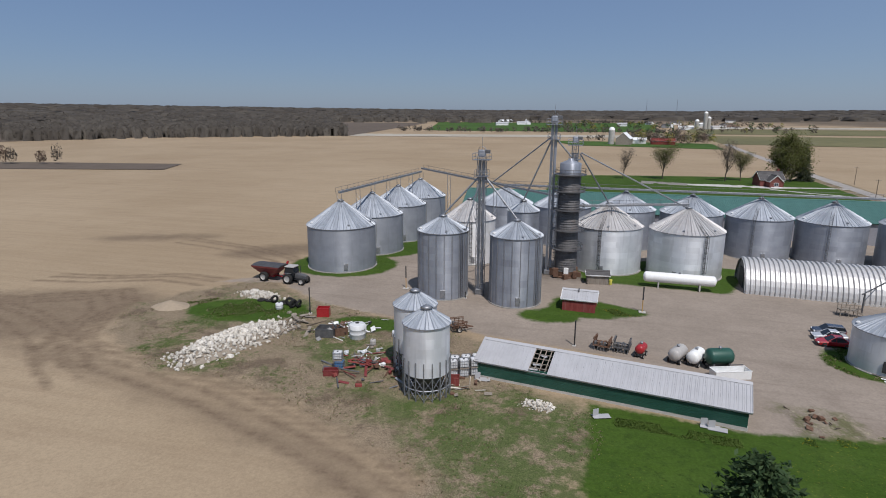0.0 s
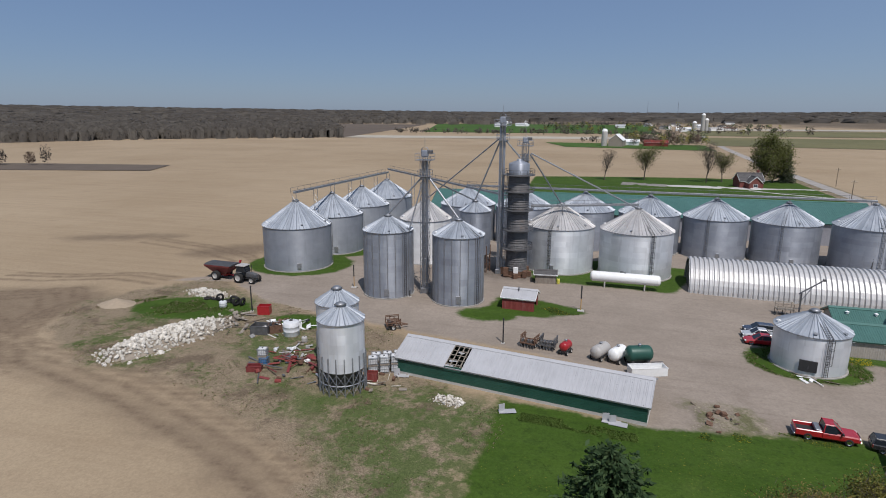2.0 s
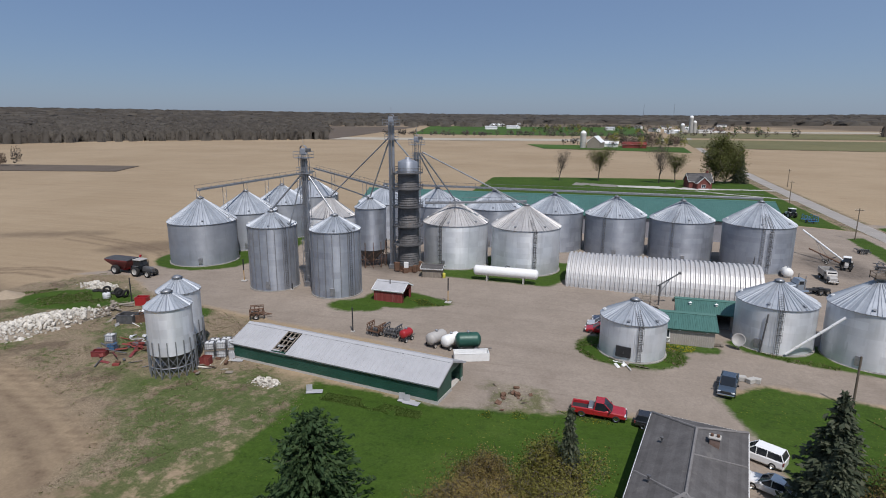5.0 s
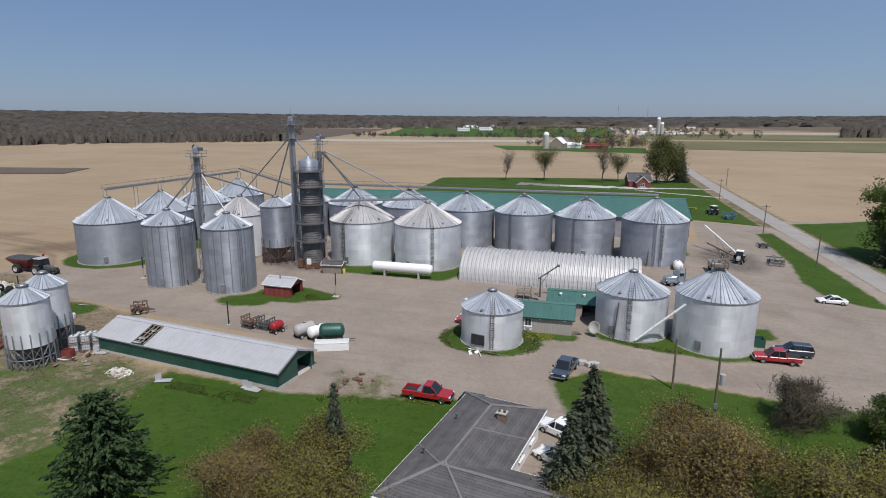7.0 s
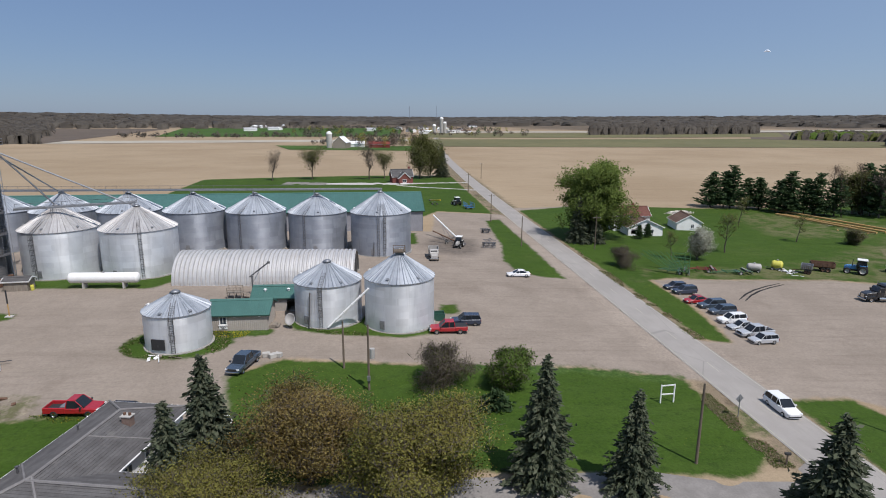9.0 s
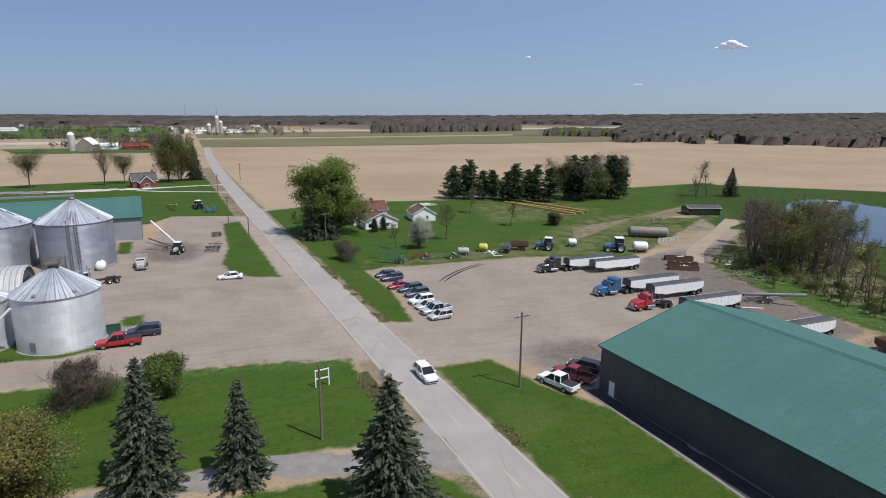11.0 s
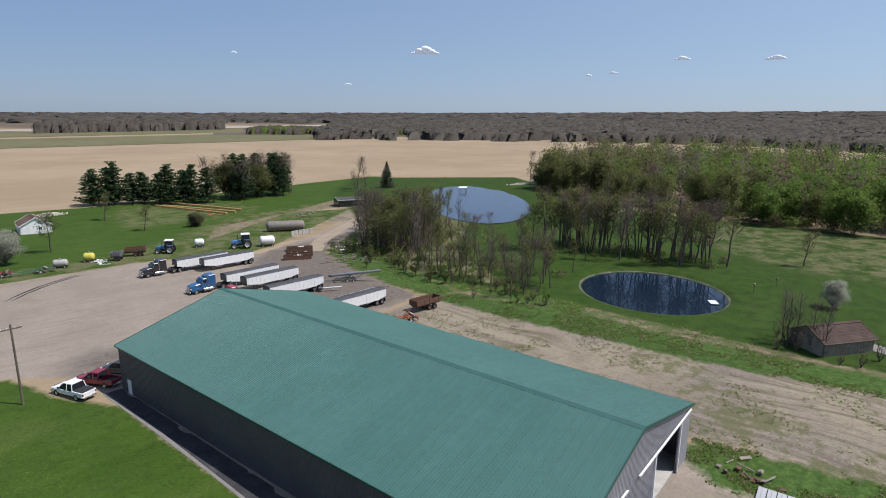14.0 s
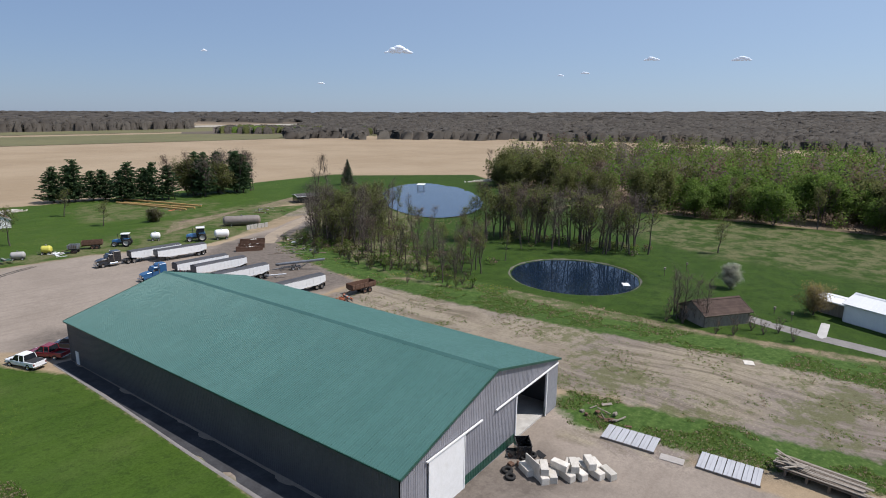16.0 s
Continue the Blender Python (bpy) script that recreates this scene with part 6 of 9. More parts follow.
def hopper_trailer(label, x, y, rz, L=12.4):
    t = thing("grain_trailer", label, "trailer", x, y, rz, None, "grain trailers")
    hw = 1.28
    for sd in (-1, 1):
        s = Sheet().prism([(-L / 2, 1.55), (-L / 2 + 1.9, 1.1), (L / 2 - 2.6, 1.1), (L / 2, 1.55), (L / 2, 2.85), (-L / 2, 2.85)], sd * hw - .04, sd * hw + .04, "y")
        sw = part("side_wall", s, M["white_paint"], t, "white ribbed side")
        n = 14
        rb = Sheet().box((0, 0, 0), (.06, .03, 1.3)).mesh("side_rib", M["white_paint"])
        for i in range(n):
            part("side_rib", rb, None, sw, at=Matrix.Translation((-L / 2 + L * (i + .5) / n, sd * (hw + .06), 2.2)))
    for u in (-L / 2, L / 2):
        part("end_wall", Sheet().box((u, 0, 2.2), (.08, hw * 2, 1.3)), M["steel_dark"], t)
    s = Sheet()
    prof = [(-hw - .05, 2.82), (-hw * .6, 3.04), (0, 3.12), (hw * .6, 3.04), (hw + .05, 2.82), (hw, 2.78), (-hw, 2.78)]
    part("tarpaulin", s.prism(prof, -L / 2, L / 2, "x"), M["tarp"], t, "black rolled tarpaulin")
    for c in (-L * .2, L * .18):
        part("hopper", Sheet().loft([[(c - .5, -.45, .55), (c + .5, -.45, .55), (c + .5, .45, .55), (c - .5, .45, .55)], [(c - 2.2, -hw + .1, 1.5), (c + 2.2, -hw + .1, 1.5), (c + 2.2, hw - .1, 1.5), (c - 2.2, hw - .1, 1.5)]]), M["white_paint"], t)
    part("chassis", Sheet().box((-L * .38, 0, .98), (L * .24, 1.0, .24)).box((L * .42, 0, 1.25), (L * .15, 1.0, .2)), M["dark"], t)
    for sd in (-1, 1):
        for u in (-L / 2 + .9, -L / 2 + 2.15):
            wheel(t, u, sd * .95, .51, .5)
        part("landing_leg", Sheet().box((L * .3, sd * .7, .62), (.14, .14, 1.24)).box((L * .3, sd * .7, .04), (.3, .3, .08)), M["steel_dark"], t)
        part("mud_flap", Sheet().box((-L / 2 + .15, sd * .95, .75), (.04, .6, .7)), M["rubber"], t)
    return t


M["tarp"] = worn("tarp", (.05, .05, .055), (.085, .085, .09), 1.5, .7, 0, (.15, .145, .14), .3)
# the lorries face the road, their tails point east
for paint, lab, x, y in (("car_black", "black sleeper-cab semi truck in the gravel lot", 163.6, 104.2), ("cab_blue", "blue sleeper-cab semi truck in the gravel lot", 163.8, 84.4)):
    lorry(paint, lab, x, y, 176)
    hopper_trailer("white hopper grain trailer coupled to a semi truck", x + 10.2, y - .7, 176)
lorry("car_red", "red day-cab semi truck behind the barn", 164.0, 74.4, 176, False)
hopper_trailer("white hopper grain trailer with black tarp, parked alone", 178.3, 99.6, 175)
hopper_trailer("white hopper grain trailer amid a row of trailers", 175.4, 78.6, 176)
hopper_trailer("white hopper grain trailer with black tarp, behind the barn roof", 174.2, 69.0, 175)
hopper_trailer("white hopper grain trailer with black tarp, close to the barn", 175.8, 52.6, 175)


def tractor(paint, label, x, y, rz, s=1.0, cab=True):
    t = thing("tractor", label, "tractor", x, y, rz, None, "tractors")
    part("hood", Sheet().loft([ring(.2 * s, .42 * s, .95 * s, 1.75 * s), ring(1.9 * s, .4 * s, .9 * s, 1.6 * s), ring(2.3 * s, .34 * s, .85 * s, 1.4 * s)]), M[paint], t)
    part("chassis", Sheet().box((.4 * s, 0, .8 * s), (3.4 * s, .6 * s, .5 * s), chamfer=.06), M["dark"], t)
    if cab:
        part("cab", Sheet().loft([[(u * s, -w * s, z * s), (u * s, w * s, z * s), (v * s, w * s, z * s), (v * s, -w * s, z * s)] for z, w, u, v in ((1.2, .75, -1.2, .3), (1.9, .82, -1.3, .4), (2.75, .74, -1.2, .2))]), M["glass_dark"], t)
        part("roof", Sheet().box((-.5 * s, 0, 2.85 * s), (1.75 * s, 1.7 * s, .2 * s), chamfer=.07), M["paint_dust" if paint == "steel_dark" else "white_paint"], t)
    part("exhaust", Sheet().tube((1.0 * s, .3 * s, 1.6 * s), (1.0 * s, .3 * s, 2.9 * s), .06 * s), M["dark"], t)
    for sd in (-1, 1):
        wheel(t, -.75 * s, sd * 1.0 * s, .88 * s, .52 * s, "yellow" if paint == "tractor_green" else "paint_dust")
        wheel(t, 1.75 * s, sd * .85 * s, .6 * s, .4 * s, "yellow" if paint == "tractor_green" else "paint_dust")
        part("fender", Sheet().box((-.75 * s, sd * .85 * s, 1.8 * s), (1.3 * s, .5 * s, .08 * s), chamfer=.03), M[paint], t)
    return t


def grain_cart(x, y, rz):
    t = thing("grain_cart", "dark red grain cart with a black cover behind a tractor", "grain cart", x, y, rz)
    def rect(a, b, w, z):
        return [(a, -w, z), (b, -w, z), (b, w, z), (a, w, z)]
    part("tub", Sheet().loft([rect(-.9, .9, .6, .75), rect(-1.6, 2.0, 1.3, 1.6), rect(-2.9, 3.0, 1.75, 2.6), rect(-3.0, 3.1, 1.78, 2.9)]), M["red_dark"], t)
    part("cover", Sheet().prism([(-1.8, 2.88), (-1.0, 3.08), (0, 3.14), (1.0, 3.08), (1.8, 2.88), (1.75, 2.84), (-1.75, 2.84)], -3.0, 3.1, "x"), M["tarp"], t)
    part("tongue", Sheet().tube((1.0, 0, .9), (4.3, 0, .55), .12, n=6).box((0, 0, .8), (2.4, 1.2, .3)), M["red_paint"], t)
    part("unload_auger", Sheet().tube((2.4, 1.2, .7), (2.9, 1.9, 3.4), .22, n=10), M["red_paint"], t)
    for sd in (-1, 1):
        wheel(t, -.2, sd * 1.75, .92, .75, "paint_dust")
    return t


grain_cart(-61.2, 96.6, -4)
tractor("steel_dark", "dusty dark tractor hitched to a red grain cart", -55.2, 95.4, -4, 1.15)


def tank_on(x, y, rz, r, L, paint, label, z=1.2, wheels=True, name="nurse_tank"):
    """A domed tank on a frame, with or without wheels."""
    t = thing(name, label, "tank", x, y, rz)
    prof = [(0, -L / 2)] + [(r * math.sin(a), -L / 2 + r * .6 * (1 - math.cos(a))) for a in (.35, .7, 1.05, 1.4, math.pi / 2)] + [(r * math.sin(a), L / 2 - r * .6 * (1 - math.cos(a))) for a in (math.pi / 2, 1.4, 1.05, .7, .35)] + [(0, L / 2)]
    s = Sheet().lathe(prof, 24)
    s.v = [(p[2], p[0], p[1] + z) for p in s.v]
    part("shell", s, M[paint], t, smooth=True)
    part("hatch", Sheet().lathe([(.18, z + r - .04), (.18, z + r + .18), (.24, z + r + .2), (.1, z + r + .3), (0, z + r + .3)], 12), M["steel"], t)
    for u in (-L * .28, L * .28):
        part("saddle", Sheet().prism([(-r * .8, 0 if not wheels else .45), (r * .8, 0 if not wheels else .45), (r * .75, z - r * .45), (0, z - r * .9), (-r * .75, z - r * .45)], u - .12, u + .12, "x"), M["concrete" if not wheels else "steel_dark"], t)
    if wheels:
        part("frame", Sheet().box((0, 0, .5), (L * .9, .12, .12)).box((L * .7, 0, .45), (L * .45, .1, .1)), M["steel_dark"], t)
        for sd in (-1, 1):
            for u in (-L * .3, L * .3):
                wheel(t, u, sd * r * .85, .34, .2, "paint_dust")
    return t


tank_on(15.1, 111.8, -2, .98, 12.8, "white_tank", "long white gas storage tank on concrete saddles", 1.95, False, "gas_tank")
tank_on(6.6, 77.5, 70, .62, 2.2, "red_paint", "small red fuel tank on wheels")
tank_on(11.2, 77.3, 62, .85, 3.4, "paint_dust", "dusty white nurse tank on a wagon")
tank_on(13.4, 77.0, 62, .85, 3.2, "white_tank", "white nurse tank on a wagon")
tank_on(16.0, 76.2, 20, 1.05, 3.6, "green_metal", "green round tank with a red end on a white trailer", 1.75)
tank_on(70.2, 135.0, 90, 1.0, 2.8, "white_tank", "short white poly tank standing on gravel", 1.05, False, "poly_tank")
tank_on(216.5, 128.0, -35, 1.6, 12.0, "rail_tan", "long tan cylindrical tank beside a block wall", 1.7, False, "steel_tank")

# ---- trees and brush ----
def leafy(name, a, b, c, rough=.75, through_light=.5, mottle=.3):
    """Leaves or twigs: every island takes its own shade."""
    k = Nodes(name, rough)
    k.b.inputs["Specular IOR Level"].default_value = 0.15
    r = k.n("ShaderNodeNewGeometry").outputs["Random Per Island"]
    col = k.ramp(r, [(0, a), (.5, b), (1, c)])
    col = k.mix(k.math("MULTIPLY", k.step(k.noise(.35, 3, .6), .35, .7), mottle), col, tuple(v * .7 for v in a))
    k.colour(col)
    if through_light:
        tl = k.n("ShaderNodeBsdfTranslucent", Color=col)
        ms = k.n("ShaderNodeMixShader", Fac=through_light, i1=k.b.outputs[0], i2=tl.outputs[0])
        k.link(ms.outputs[0], k.t.nodes["Material Output"].inputs[0])
    return k.m


M["spruce_needle"] = leafy("spruce_needle", (.06, .075, .048), (.09, .108, .066), (.14, .15, .10), through_light=.35)
M["pine_needle"] = leafy("pine_needle", (.036, .066, .028), (.055, .094, .038), (.082, .125, .052), through_light=.35)
M["bud_leaf"] = leafy("bud_leaf", (.22, .155, .055), (.30, .23, .08), (.36, .30, .115))
M["bud_green"] = leafy("bud_green", (.19, .165, .045), (.25, .235, .06), (.31, .305, .085))
M["olive_leaf"] = leafy("olive_leaf", (.095, .105, .036), (.125, .14, .045), (.165, .18, .062))
M["fresh_leaf"] = leafy("fresh_leaf", (.085, .145, .026), (.12, .195, .036), (.16, .245, .052))
M["oak_leaf"] = leafy("oak_leaf", (.10, .145, .035), (.145, .20, .045), (.19, .25, .065))
M["blossom"] = leafy("blossom", (.16, .19, .08), (.45, .46, .38), (.66, .66, .62))
M["twig"] = leafy("twig", (.115, .096, .078), (.155, .13, .107), (.21, .18, .15))
M["twig_red"] = leafy("twig_red", (.125, .085, .065), (.165, .115, .088), (.205, .15, .115))
M["bark"] = worn("bark", (.10, .083, .07), (.155, .13, .11), 3, .95, 0, (.05, .04, .035), .5, .2, .4, (1, 1, .2))
TR = np.random.RandomState(11)


def quad_cloud(centres, size, rng, long=1.0, droop=0.0, out=None):
    """One small folded leaf or needle fan at each centre, turned at random, or pointing along out."""
    n = len(centres)
    d = rng.normal(size=(n, 3)) if out is None else out + rng.normal(size=(n, 3)) * .25
    d[:, 2] -= droop
    d /= np.linalg.norm(d, axis=1)[:, None] + 1e-9
    u = rng.normal(size=(n, 3))
    u -= (u * d).sum(1)[:, None] * d
    u /= np.linalg.norm(u, axis=1)[:, None] + 1e-9
    w = np.cross(d, u)
    s = size * rng.uniform(.6, 1.4, n)[:, None]
    a, b = centres - d * s * .5 * long, centres + d * s * .5 * long
    mid = centres + w * s * .12
    V = np.stack([a, mid + u * s * .42, b, mid - u * s * .42], 1).reshape(-1, 3)
    return V


def quad_mesh(name, V, material, soft=None, second=None):
    """Quads as one mesh; soft: a shading direction for each quad, as a leafy surface has; second: more quads in another material."""
    n1 = len(V) // 4
    if second:
        V = np.concatenate([V, second[0]])
    if soft is not None:
        q = V.reshape(-1, 4, 3)
        if len(soft) < len(q):
            soft = np.concatenate([soft, np.tile((0.0, 0.0, 1.0), (len(q) - len(soft), 1))])
        soft = soft / (np.linalg.norm(soft, axis=1)[:, None] + 1e-9)
        turned = (np.cross(q[:, 1] - q[:, 0], q[:, 2] - q[:, 0]) * soft).sum(1) < 0
        q = np.where(turned[:, None, None], q[:, ::-1], q)
        V = q.reshape(-1, 3)
    me = bpy.data.meshes.new(name)
    n = len(V) // 4
    me.vertices.add(len(V))
    me.vertices.foreach_set("co", V.astype(np.float32).ravel())
    me.loops.add(n * 4)
    me.loops.foreach_set("vertex_index", np.arange(n * 4))
    me.polygons.add(n)
    me.polygons.foreach_set("loop_start", np.arange(0, n * 4, 4))
    me.materials.append(material)
    if second:
        me.materials.append(second[1])
        me.polygons.foreach_set("material_index", (np.arange(n) >= n1).astype(np.int32))
    me.update(calc_edges=True)
    if soft is not None:
        me.polygons.foreach_set("use_smooth", np.ones(n, bool))
        me.normals_split_custom_set_from_vertices(np.repeat(soft, 4, 0).astype(np.float32).tolist())
    return me


def limbs(rng, h, r0, levels=3, fork=4, open_=.75, clear=.25, rise=.35):
    """Trunk and boughs as tapered pieces, and the tips of the last ones."""
    segs, tips = [], []

    def go(p, d, L, r, lv):
        n = 4 if lv == 0 else 3
        for i in range(n):
            nd = (d + Vector(rng.normal(0, .10 + .07 * lv, 3)) + Vector((0, 0, .05 * lv))).normalized()
            q = p + nd * (L / n)
            r2 = r * (1 - .55 * (i + 1) / n) if lv else r * (1 - .45 * (i + 1) / n)
            segs.append((p, q, r * (1 - (.55 if lv else .45) * i / n), r2))
            frac = (i + 1) / n
            if lv < levels and (lv > 0 or frac > clear):
                for _ in range(fork if lv else fork + 1):
                    if lv and rng.rand() < .25:
                        continue
                    a = rng.uniform(0, 2 * math.pi)
                    side = Vector((math.cos(a), math.sin(a), 0))
                    bd = (nd * (1 - open_) + side * open_ + Vector((0, 0, rise))).normalized()
                    go(q.lerp(p, rng.rand()), bd, L * rng.uniform(.42, .62) * (1.25 - .4 * frac if lv == 0 else 1), r2 * .55, lv + 1)
            p, d = q, nd
        tips.append((p, d, lv))

    go(Vector((0, 0, -.2)), Vector((0, 0, 1)), h * .82, r0, 0)
    return segs, tips


def wood_mesh(segs, material, least=0.0):
    s = Sheet()
    for p, q, a, b in segs:
        if a > least:
            s.tube(p, q, a, max(b, .008), n=6 if a > .12 else (4 if a > .04 else 3), caps=False)
    return s.mesh("trunk", material, True, False)


def broadleaf(seed, h, r0, leaf, per, spread, size, levels=3, fork=4, open_=.75, clear=.25, twigs=0, bark="bark", twig_mat="twig", rise=.35, width=1.0, thin=.045):
    """Meshes (wood, leaves, twigs) for one kind of tree."""
    rng = np.random.RandomState(seed)
    segs, tips = limbs(rng, h, r0, levels, fork, open_, clear, rise)
    T = np.array([t[0] for t in tips if t[2] >= 1])
    T[:, :2] *= width
    segs = [(Vector((p.x * width, p.y * width, p.z)), Vector((q.x * width, q.y * width, q.z)), a, b) for p, q, a, b in segs]
    out = [wood_mesh(segs, M[bark], .012)]
    if per:
        c = np.repeat(T, per, 0) + np.clip(rng.normal(size=(len(T) * per, 3)), -1.5, 1.5) * spread
        soft = (c - (0, 0, h * .45)) / (h * .4) + (0, 0, .7) + rng.normal(size=c.shape) * .8
        leaves = quad_cloud(c, size, rng)
    tw = None
    if twigs:
        D = np.array([t[1] for t in tips if t[2] >= 1])
        c2 = np.repeat(T, twigs, 0) + rng.normal(size=(len(T) * twigs, 3)) * spread * .7
        tw = quad_cloud(c2, thin, rng, .9 / thin, -.2, np.repeat(D, twigs, 0) * .5 + rng.normal(size=(len(c2), 3)) * .4)
        s2 = (c2 - (0, 0, h * .45)) / (h * .4) + (0, 0, .7) + rng.normal(size=c2.shape) * .45
    if per:
        out.append(quad_mesh("crown", leaves, M[leaf], np.concatenate([soft, s2]) if twigs else soft, (tw, M[twig_mat]) if twigs else None))
    else:
        out.append(quad_mesh("crown", tw, M[twig_mat], s2))
    return out


def slim(seed, h, r0, leaves, boughs=16, reach=.2, size=.24, low=.35, leaf="olive_leaf", stems=1):
    """A slim upright woodland tree: straight thin stems, short rising boughs, sparse young leaves at their ends."""
    rng = np.random.RandomState(seed)
    segs, ends = [], []
    for k_ in range(stems):
        lean = Vector((rng.normal(0, .06), rng.normal(0, .06), 1)) if stems == 1 else Vector((rng.normal(0, .22), rng.normal(0, .22), 1))
        hh = h * (1 if k_ == 0 else rng.uniform(.55, .9))
        pts = [Vector((lean.x * hh * f + rng.normal(0, .1) * (f > 0), lean.y * hh * f + rng.normal(0, .1) * (f > 0), hh * f - .2)) for f in (0, .2, .4, .6, .8, 1)]
        for j in range(5):
            segs.append((pts[j], pts[j + 1], r0 * (1 - .17 * j), r0 * (1 - .17 * (j + 1))))
        for b in range(boughs // stems + 1):
            f = low + (1 - low) * rng.rand() ** .8
            j = min(4, int(f * 5))
            p = pts[j].lerp(pts[j + 1], f * 5 - j)
            a = rng.uniform(0, 6.28)
            L = hh * reach * (1.25 - .75 * f) * rng.uniform(.6, 1.3)
            d = Vector((math.cos(a), math.sin(a), rng.uniform(.7, 1.5))).normalized()
            m = p + d * L * .55
            q = m + (d + Vector((0, 0, .5))).normalized() * L * .6
            segs += [(p, m, r0 * .34 * (1.1 - .6 * f), r0 * .22), (m, q, r0 * .22, r0 * .08)]
            for _ in range(3):
                e = m.lerp(q, rng.rand()) + Vector(rng.normal(0, .3, 3)) * L * .5 + Vector((0, 0, .2 * L))
                segs.append((m.lerp(q, .3 * rng.rand()), e, r0 * .12, r0 * .06))
                ends.append(e)
            ends += [q, m.lerp(q, .5)]
    E = np.array(ends)
    wood = wood_mesh(segs, M["bark"])
    if not leaves:
        return [wood, None]
    c = E[rng.randint(0, len(E), leaves)] + np.clip(rng.normal(size=(leaves, 3)), -1.6, 1.6) * h * .035
    soft = (c - (0, 0, h * .55)) / (h * .3) + (0, 0, .6) + rng.normal(size=c.shape) * .7
    return [wood, quad_mesh("crown", quad_cloud(c, size, rng), M[leaf], soft)]


def tree(meshes, name, label, x, y, s=1.0, rz=0.0, group="trees", z=None):
    t = thing(name, label, "tree" if "bush" not in name and "shrub" not in name else "bush", x, y, rz, z, group)
    t.scale = (s, s, s)
    part("trunk", meshes[0], None, t)
    if meshes[1]:
        part("crown", meshes[1], None, t)
    return t


def conifer(seed, h, r, needle, whorls=26, arms=9, fans=16, droop=.35, size=.55, clear=.04, shape=1.0, gaps=.12):
    rng = np.random.RandomState(seed)
    segs = [(Vector((0, 0, -.2 + h * i / 8)), Vector((0, 0, -.2 + h * (i + 1) / 8)), r * .055 * (1 - i / 8.5), r * .055 * (1 - (i + 1) / 8.5)) for i in range(8)]
    C, D = [], []
    for i in range(whorls):
        f = clear + (1 - clear) * i / whorls
        L = r * (1 - f) ** shape * rng.uniform(.8, 1.12) + .12
        for j in range(arms):
            if rng.rand() < gaps:
                continue
            a = 2 * math.pi * (j + rng.uniform(-.35, .35)) / arms + i * 1.3
            l = L * rng.uniform(.5, 1.18)
            z0 = h * f + rng.uniform(-.2, .2)
            n = max(3, int(fans * l / r))
            u = (np.arange(n) + .6) / n
            px, py = np.cos(a) * l * u, np.sin(a) * l * u
            pz = z0 - droop * l * u ** 1.5 + .12 * l * u
            C.append(np.stack([px, py, pz], 1) + rng.normal(size=(n, 3)) * (.06 + .14 * size))
            D.append(np.stack([np.full(n, np.cos(a)), np.full(n, np.sin(a)), np.full(n, -droop)], 1) + rng.normal(size=(n, 3)) * .5)
            if i % 2 == 0:
                segs.append((Vector((0, 0, z0)), Vector((px[-1] * .8, py[-1] * .8, pz[-1])), .05 * (1 - f) + .012, .01))
    C, D = np.concatenate(C), np.concatenate(D)
    return [wood_mesh(segs, M["bark"]), quad_mesh("crown", quad_cloud(C, size, rng, 2.0, .2, D), M[needle])]


SPR = [conifer(3, 12, 2.7, "spruce_needle", 48, 12, 54, .4, .21), conifer(8, 12, 2.5, "spruce_needle", 46, 12, 54, .45, .21, gaps=.18)]
for i, (x, y, hh, lab) in enumerate(((51.3, 50.4, 11.8, "tall dark spruce beside the house"), (49.8, 45.6, 10.2, "smaller dark spruce beside the house"), (80.6, 48.3, 12.3, "tall spruce beside the driveway"), (88.4, 46.9, 9.8, "slender spruce beside the driveway"),
                                     (99.2, 37.4, 12.3, "tall spruce near the road"), (31.4, 43.2, 11.2, "thin spruce among budding brush"))):
    s_ = tree(SPR[i % 2], "spruce_tree", lab, x, y, hh / 12, i * 67, "spruces round the house")
    s_.scale = (.8, .8, hh / 12) if i == 5 else (hh / 12 * (1.62, 1.55, 1.4, 1.45, 1.75)[i], hh / 12 * (1.62, 1.55, 1.4, 1.45, 1.75)[i], hh / 12)
PINE = conifer(21, 9.2, 4.7, "pine_needle", 24, 17, 64, .02, .26, .04, .46, .2)
tree(PINE, "pine_tree", "broad dark green pine on the lawn", 12.0, 39.6, 1.0, 10)
BUD = [broadleaf(31, 9.6, .3, "bud_leaf", 23, .57, .155, 3, 5, .72, .12, 5, rise=.45, width=1.15), broadleaf(32, 8.8, .28, "bud_green", 23, .57, .155, 3, 5, .75, .1, 4, rise=.4, width=1.25)]
for m_, x, y, s_, lab in ((0, 60.1, 49.4, .78, "budding tree with bronze young leaves beside the house"), (1, 68.9, 46.4, .88, "budding tree with olive young leaves on the lawn"), (1, 29.6, 41.0, .70, "low budding tree with olive young leaves"), (0, 25.4, 40.2, .60, "low budding tree with bronze young leaves"),
                          (1, 54.2, 42.2, .7, "budding tree behind the house")):
    tree(BUD[m_], "budding_tree", lab, x, y, s_, x * 7 % 360, "budding trees").scale = (s_ * 1.3, s_ * 1.3, s_)
SLIM = [slim(141, 11, .16, 420, 22, .22), slim(142, 12.5, .17, 620, 34, .2, .14, .22, "twig"), slim(143, 10, .15, 800, 24, .26), slim(144, 11.5, .16, 620, 34, .2, .14, .22, "twig"), slim(145, 9.5, .13, 600, 24, .24, .24, .22, stems=3), slim(146, 12, .15, 620, 30, .2, .14, .25, "twig_red")]
